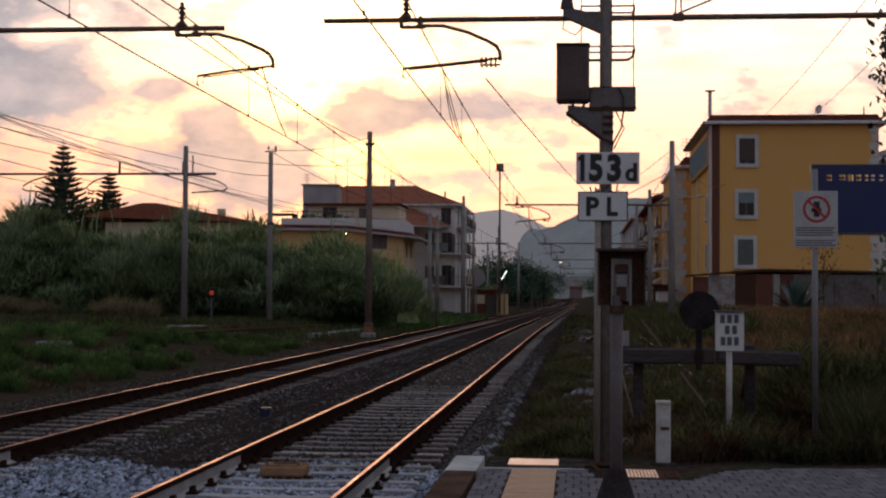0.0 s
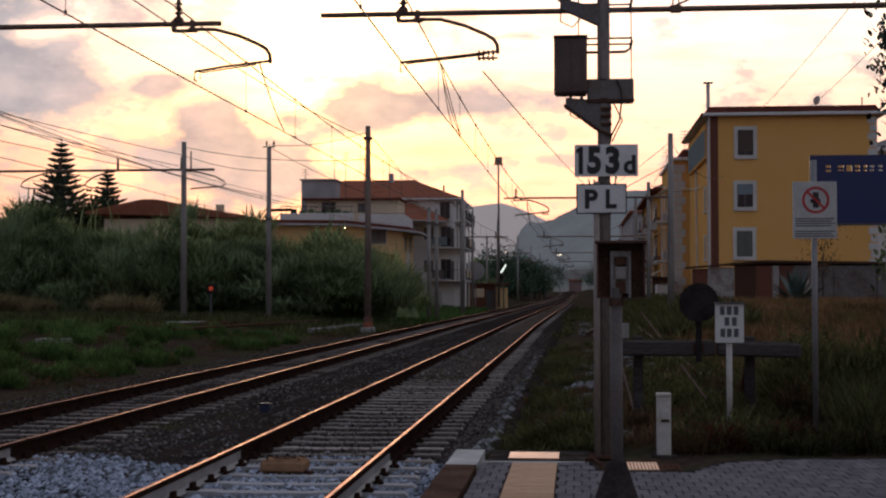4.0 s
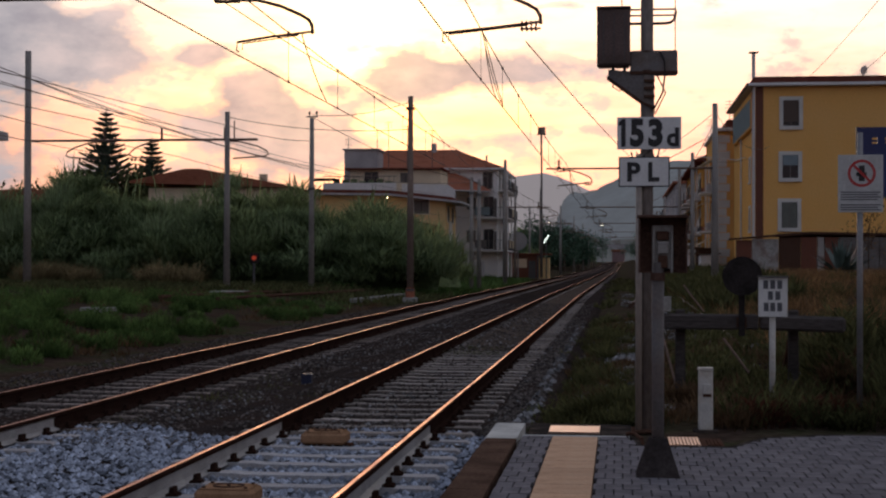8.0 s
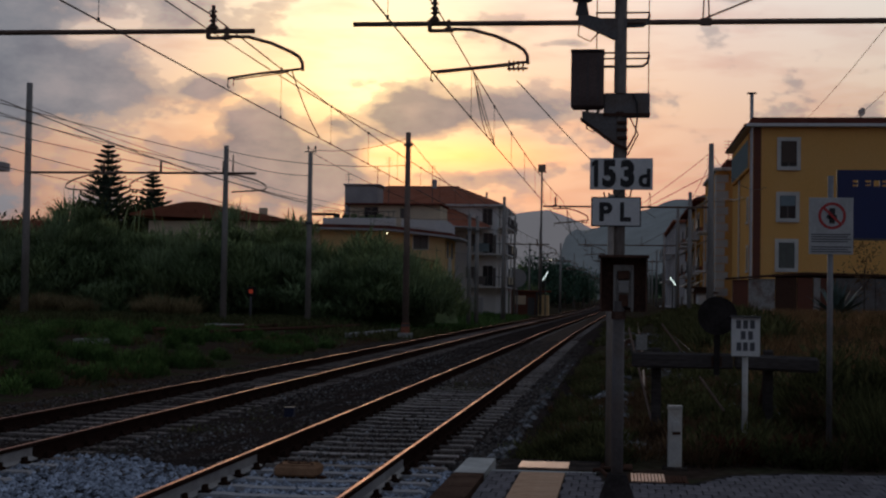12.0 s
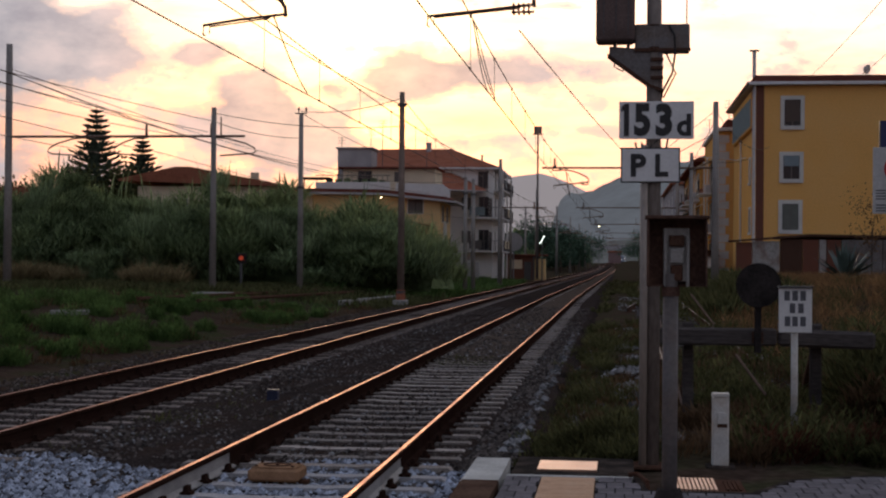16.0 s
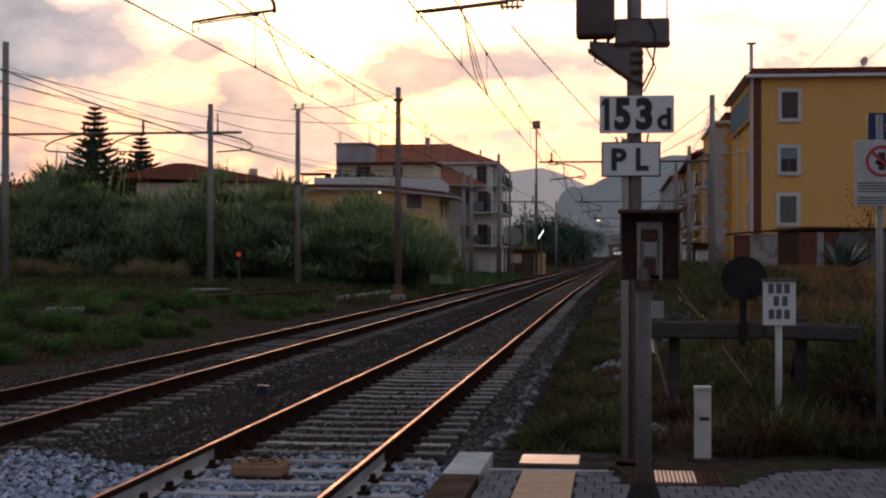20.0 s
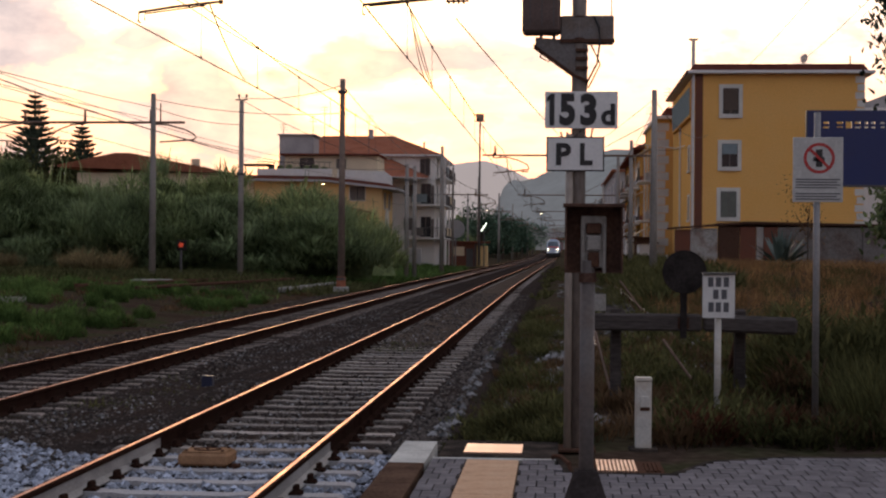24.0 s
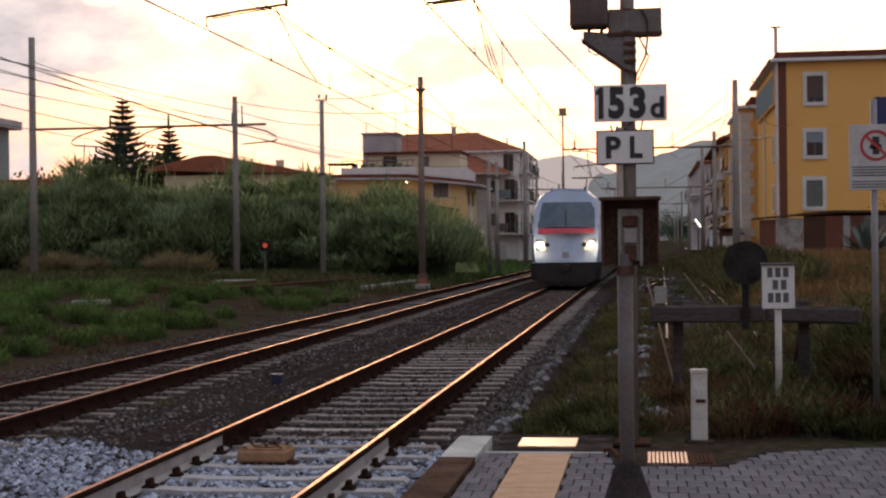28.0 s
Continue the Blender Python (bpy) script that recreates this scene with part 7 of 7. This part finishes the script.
leafy_tree(-11.5, 225, -0.2, 8.5, 4.5, 61, M["far_leaf"], "round dark green tree beyond the lineside hut")
leafy_tree(-16, 205, -0.2, 6.5, 4.0, 62, M["far_leaf"], "green bushy tree near the hut")
leafy_tree(-9.5, 260, -0.2, 7.5, 4.0, 63, M["far_leaf"], "green tree beside the far track")
leafy_tree(-8.4, 310, -0.2, 6.5, 4.0, 64, M["far_leaf"], "green tree beside the far track")
leafy_tree(-9.0, 380, -0.2, 8.0, 5.0, 65, M["far_leaf"], "dark tree beside the far track")
leafy_tree(7.5, 330, -0.2, 7.0, 4.0, 66, M["far_leaf"], "dark tree beside the balconied blocks")
leafy_tree(8.0, 480, -0.2, 9.0, 6.0, 67, M["far_leaf"], "dark tree beside the balconied blocks")
leafy_tree(16.0, 760, -0.2, 12.0, 9.0, 68, M["far_leaf"], "dark trees where the track bends away")
leafy_tree(-16, 480, -0.2, 12.0, 9.0, 69, M["far_leaf"], "dark trees beyond the lineside houses")
leafy_tree(11.9, 49, 0.6, 3.7, 1.7, 70, M["reed_dark"], "dark leafy bush behind the station board", 3000, 0.2)
leafy_tree(14.2, 54, 0.75, 4.6, 2.0, 71, M["reed_dark"], "dark leafy tree behind the station board", 3000, 0.2)
leafy_tree(11.2, 40, 0.0, 12.0, 1.9, 72, M["pine"], "dark tall tree with ragged foliage at the platform", 26000, 0.17)
leafy_tree(13.4, 80.0, 0.8, 4.9, 1.5, 73, M["dry"], "sparse dry sapling before the ochre wall", 420, 0.12, 0.3)


def lineside_bushes():
    rng = np.random.default_rng(77)
    n = 150
    y = rng.uniform(290, 430, n)
    x = rng.uniform(-17, -9.2, n)
    top = 7.0 * np.clip((-8.2 - x) / 2.5, 0.25, 1.0)
    bushes("lineside_bushes", "rounded green bushes along the far track", M["far_leaf"], x, y, rise(y) + top * rng.uniform(0.1, 0.9, n), rng.uniform(1.0, 2.2, n), 160, (0.4, 1.0), (0.3, 0.7), 1.0, 78)


lineside_bushes()


leafy_tree(-49.0, 137, 0.8, 8.6, 4.6, 74, M["weed"], "dark green shrub at the foot of the conifers", 5200, 0.35)
leafy_tree(-56.5, 134, 0.8, 7.4, 4.2, 75, M["weed"], "dark green shrub beside the conifers", 4200, 0.35)


def far_woods():
    rng = np.random.default_rng(80)
    n = 16000
    side = rng.uniform(0, 1, n) < 0.5
    y = rng.uniform(240, 900, n)
    x = np.where(side, -14 - rng.uniform(0, 1, n) ** 1.5 * 120, 14 + rng.uniform(0, 1, n) ** 1.5 * 160)
    z = rise(y) + rng.uniform(0, 1, n) ** 0.8 * (5 + 3 * np.sin(x * 0.13 + y * 0.05))
    blades("far_woods", "dark hazy woods and gardens in the distance", M["reed_dark"], x, y, z, rng.uniform(0.8, 2.2, n), rng.uniform(0.8, 2.0, n), 0.9, 81, category="woods")


far_woods()


def agave(x, y, z, s, seed):
    rng = random.Random(seed)
    t = thing("agave", "large grey green agave with pointed leaves", "agave", (x, y, z))
    for k in range(34):
        a, e = rng.uniform(0, math.tau), rng.uniform(0.45, 1.45)
        ln = s * rng.uniform(0.75, 1.05)
        d = Vector((math.cos(a) * math.cos(e), math.sin(a) * math.cos(e), math.sin(e)))
        sd = Vector((-math.sin(a), math.cos(a), 0)) * 0.075 * s
        up = Vector((0, 0, 0.05 * s))
        p0, p1, p2 = Vector((0, 0, 0)), d * ln * 0.45, d * ln - up * 1.5
        bm = B()
        ring = [[bm.verts.new(p + v) for v in (sd * w, -up * w * 0.8, -sd * w, up * w * 0.2)] for p, w in ((p0, 0.7), (p1, 1.0), (p2, 0.05))]
        for r0, r1 in zip(ring, ring[1:]):
            for i in range(4):
                bm.faces.new((r0[i], r0[(i + 1) % 4], r1[(i + 1) % 4], r1[i]))
        part("leaf", bm, M["agave"], t)


agave(10.2, 68.0, 0.95, 2.0, 5)


# ---- train ----
def make_train():
    t = thing("express_train", "white express train with red band and lit headlights", "train", (TRACKS[0], 1736, 0))

    def section(scale, z_off=0.0, y=0.0):
        o = [(1.28, 0.95), (1.35, 1.4), (1.36, 2.3), (1.32, 3.0), (1.18, 3.42), (0.85, 3.66), (0.3, 3.74)]
        pts = o + [(-x, z) for x, z in o[::-1]]
        return [(x * scale, y, 0.95 + (z - 0.95) * (1 - z_off)) for x, z in pts]

    def hull(name, rings, material, parent):
        verts, faces = [], []
        for r in rings:
            verts += r
        k = len(rings[0])
        for j in range(len(rings) - 1):
            for i in range(k):
                faces.append((j * k + i, j * k + (i + 1) % k, (j + 1) * k + (i + 1) % k, (j + 1) * k + i))
        faces.append(tuple(range(k)))
        faces.append(tuple(len(verts) - 1 - i for i in range(k)))
        ob = raw(name, verts, faces, material, parent)
        return ob

    # leading car: the nose leans back from the lamps to the roof
    def nose_ring(f, scale):
        out = []
        for x, y, z in section(scale):
            lean = 1.15 * ((z - 0.95) / 2.77) ** 1.3 + 0.35 * (x / 1.4) ** 2
            out.append((x, f + lean, z))
        return out

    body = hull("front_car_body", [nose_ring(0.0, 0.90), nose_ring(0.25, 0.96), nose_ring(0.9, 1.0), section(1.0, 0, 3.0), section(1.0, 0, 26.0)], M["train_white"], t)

    def on_nose(name, x0, x1, z0, z1, material, parent, out=0.012, n=6):
        verts, faces = [], []
        for j, z in enumerate((z0, (z0 + z1) / 2, z1)):
            for i in range(n + 1):
                x = x0 + (x1 - x0) * i / n
                lean = 1.15 * ((z - 0.95) / 2.77) ** 1.3 + 0.35 * (x / 0.9 / 1.4) ** 2
                verts.append((x, lean - out, z))
        w = n + 1
        base = len(verts)
        verts += [(x, y + 0.03, z) for x, y, z in verts]
        for j in range(2):
            for i in range(n):
                a = j * w + i
                faces.append((a, a + 1, a + w + 1, a + w))
        for i in range(n):
            faces.append((i, base + i, base + i + 1, i + 1))
            a = 2 * w + i
            faces.append((a, a + 1, base + a + 1, base + a))
        for j in range(2):
            a, b = j * w, j * w + n
            faces.append((a, a + w, base + a + w, base + a))
            faces.append((b, base + b, base + b + w, b + w))
        return raw(name, verts, faces, material, parent)

    wind = on_nose("windscreen", -1.09, 1.09, 2.30, 3.26, M["train_glass"], body)
    on_nose("wiper", -0.02, 0.02, 2.32, 2.95, M["train_dark"], body, 0.03, 1)
    on_nose("red_band", -1.08, 1.08, 2.06, 2.25, M["train_red"], body, 0.014)
    on_nose("nose_badge", -0.13, 0.13, 1.12, 1.34, M["galv"], body, 0.02, 2)
    for s in (-1, 1):
        on_nose("lamp_recess", s * 0.94 - 0.26, s * 0.94 + 0.2, 1.40, 1.84, M["galv"], body, 0.010, 3)
        part("headlight", rod(B(), (s * 0.97, 0.40, 1.62), (s * 0.97, 0.12, 1.62), 0.115, 0.115, 18), M["headlight"], body, "glaring warm headlight")
        part("marker_lamp", rod(B(), (s * 0.70, 0.40, 1.62), (s * 0.70, 0.10, 1.62), 0.09, 0.09, 12), M["train_dark"], body)
    part("skirt", prism(B(), [(-1.32, 0.28), (1.32, 0.28), (1.36, 0.94), (-1.36, 0.94)], 0.35, 25.8), M["train_dark"], t)
    part("pilot_plate", prism(B(), [(-1.05, 0.2), (1.05, 0.2), (1.24, 0.92), (-1.24, 0.92)], 0.12, 0.36), M["train_dark"], t)
    part("plough", prism(B(), [(-0.78, 0.07), (0.78, 0.07), (1.0, 0.28), (-1.0, 0.28)], 0.2, 0.6), M["train_dark"], t)
    part("coupler", rod(B(), (0, -0.25, 0.75), (0, 0.2, 0.75), 0.14, 0.16, 12), M["train_dark"], t)
    for y in (4.2, 6.9, 20.0, 22.7):
        for s in (-1, 1):
            part("wheel", rod(B(), (s * 0.69, y, 0.45), (s * 0.82, y, 0.45), 0.45, 0.45, 20), M["dark_steel"], t)
    roof = part("roof_fairing", prism(B(), [(-0.85, 3.60), (0.85, 3.60), (0.7, 3.85), (-0.7, 3.85)], 3.0, 25.0), M["train_white"], t)
    part("pantograph", pipe(B(), [(-0.6, 22, 3.85), (0, 20.2, 4.6), (0, 21.6, 5.1), (-0.8, 21.6, 5.12), (0.8, 21.6, 5.12)], 0.035), M["rust"], roof)
    for s in (-1, 1):
        part("roof_aerial", rod(B(), (s * 0.62, 2.4, 3.6), (s * 0.68, 2.5, 3.85), 0.05, 0.02, 6), M["dark_steel"], roof)
        part("window_band", box(B(), (s * 1.36 - 0.012, 4.5, 2.0), (s * 1.36 + 0.012, 25.0, 2.75), 0.004), M["train_glass"], body)
        part("side_band", box(B(), (s * 1.35 - 0.012, 3.2, 1.25), (s * 1.35 + 0.012, 25.8, 1.4), 0.004), M["train_red"], body)
    for c in range(1, 4):
        o = 26.4 * c
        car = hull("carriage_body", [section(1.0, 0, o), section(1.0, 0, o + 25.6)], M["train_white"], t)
        part("skirt", prism(B(), [(-1.32, 0.28), (1.32, 0.28), (1.36, 0.94), (-1.36, 0.94)], o + 0.2, o + 25.4), M["train_dark"], t)
        part("gangway", box(B(), (-0.9, o - 0.8, 0.9), (0.9, o, 3.4), 0.05), M["train_dark"], t)
        for s in (-1, 1):
            part("window_band", box(B(), (s * 1.36 - 0.012, o + 0.8, 2.0), (s * 1.36 + 0.012, o + 24.8, 2.75), 0.004), M["train_glass"], car)
            for y in (o + 3.0, o + 5.7, o + 20.0, o + 22.7):
                part("wheel", rod(B(), (s * 0.69, y, 0.45), (s * 0.82, y, 0.45), 0.45, 0.45, 16), M["dark_steel"], t)
    return t


train = make_train()


# ---- paving pieces ----
def paving():
    w, ln, gap = 0.125, 0.25, 0.008
    bm = B()
    prism(bm, [(-w / 2 + gap / 2, -0.03), (w / 2 - gap / 2, -0.03), (w / 2 - gap / 2, 0.026), (w / 2 - gap / 2 - 0.004, PLATFORM_Z), (-w / 2 + gap / 2 + 0.004, PLATFORM_Z), (-w / 2 + gap / 2, 0.026)], -ln / 2 + gap / 2, ln / 2 - gap / 2)
    me = bpy.data.meshes.new("paver")
    bm.to_mesh(me)
    bm.free()
    me.materials.append(M["paver"])
    pv = [tuple(v.co) for v in me.vertices]
    pf = [tuple(p.vertices) for p in me.polygons]
    rng = np.random.default_rng(90)
    rest_v, rest_f = [], []
    for c in range(72):
        y = 11.355 - 0.25 * (c - 3)
        x = -0.80 + (w / 2 if c % 2 else 0.0) - w
        while x < 8.0:
            end = platform_end(x) - 0.005
            dz = rng.normal(0, 0.0014)
            # blocks are cut to fit the kerb, the tactile strip and the end of the paving
            y0, y1 = y - ln / 2, min(y + ln / 2, end)
            for lo, hi in ((-0.858, -0.598), (-0.192, 9.0)):
                x0, x1 = max(x - w / 2, lo), min(x + w / 2, hi)
                if x1 - x0 < 0.02 or y1 - y0 < 0.03:
                    continue
                kx, ky = (x1 - x0) / w, (y1 - y0) / ln
                if kx > 0.999 and ky > 0.999 and x < 1.45 and y > 8.4:
                    ob = new("paver", me)
                    ob.parent = platform
                    ob.matrix_basis = pose(x, y, dz, rng.normal(0, 0.15), rng.normal(0, 0.15), rng.normal(0, 0.3))
                else:
                    n = len(rest_v)
                    rest_v += [(a * kx + (x0 + x1) / 2, b * ky + (y0 + y1) / 2, d + dz) for a, b, d in pv]
                    rest_f += [tuple(n + j for j in f) for f in pf]
            x += w
    ob = raw("paver_field", rest_v, rest_f, M["paver_stuff"], platform)
    ob["kind"] = "stuff"
    bm = B()
    box(bm, (-0.197, -0.197, -0.03), (0.197, 0.197, PLATFORM_Z + 0.001), 0.004)
    tm = bpy.data.meshes.new("tactile_tile")
    bm.to_mesh(tm)
    bm.free()
    tm.materials.append(M["yellow_tile"])
    y = 11.26
    while y > -6:
        ob = new("tactile_tile", tm)
        ob.parent = platform
        ob.matrix_basis = pose(-0.395, y, rng.normal(0, 0.001))
        y -= 0.4
    part("platform_rest", box(B(), (-0.88, -40, -0.02), (16, -6.15, PLATFORM_Z)), M["paver_stuff"], platform)


paving()


def motions():
    rows = []
    for k in range(29):
        y = 56.0 + 60.0 * (28 - k) + (7.0 if k < 27 else 0.0)
        turn = -math.degrees(math.atan((0.0068 if 70 < y < 300 else 0.0) + 2 * 0.0018 * max(0.0, y + 13 - BEND) + 2.4e-5 * max(0.0, min(y, 850) - 150)))
        rows.append((float(k), pose(TRACKS[0] + bend(y), y, float(rise(y)), 0, 0, turn)))
    walk(train, rows)


motions()
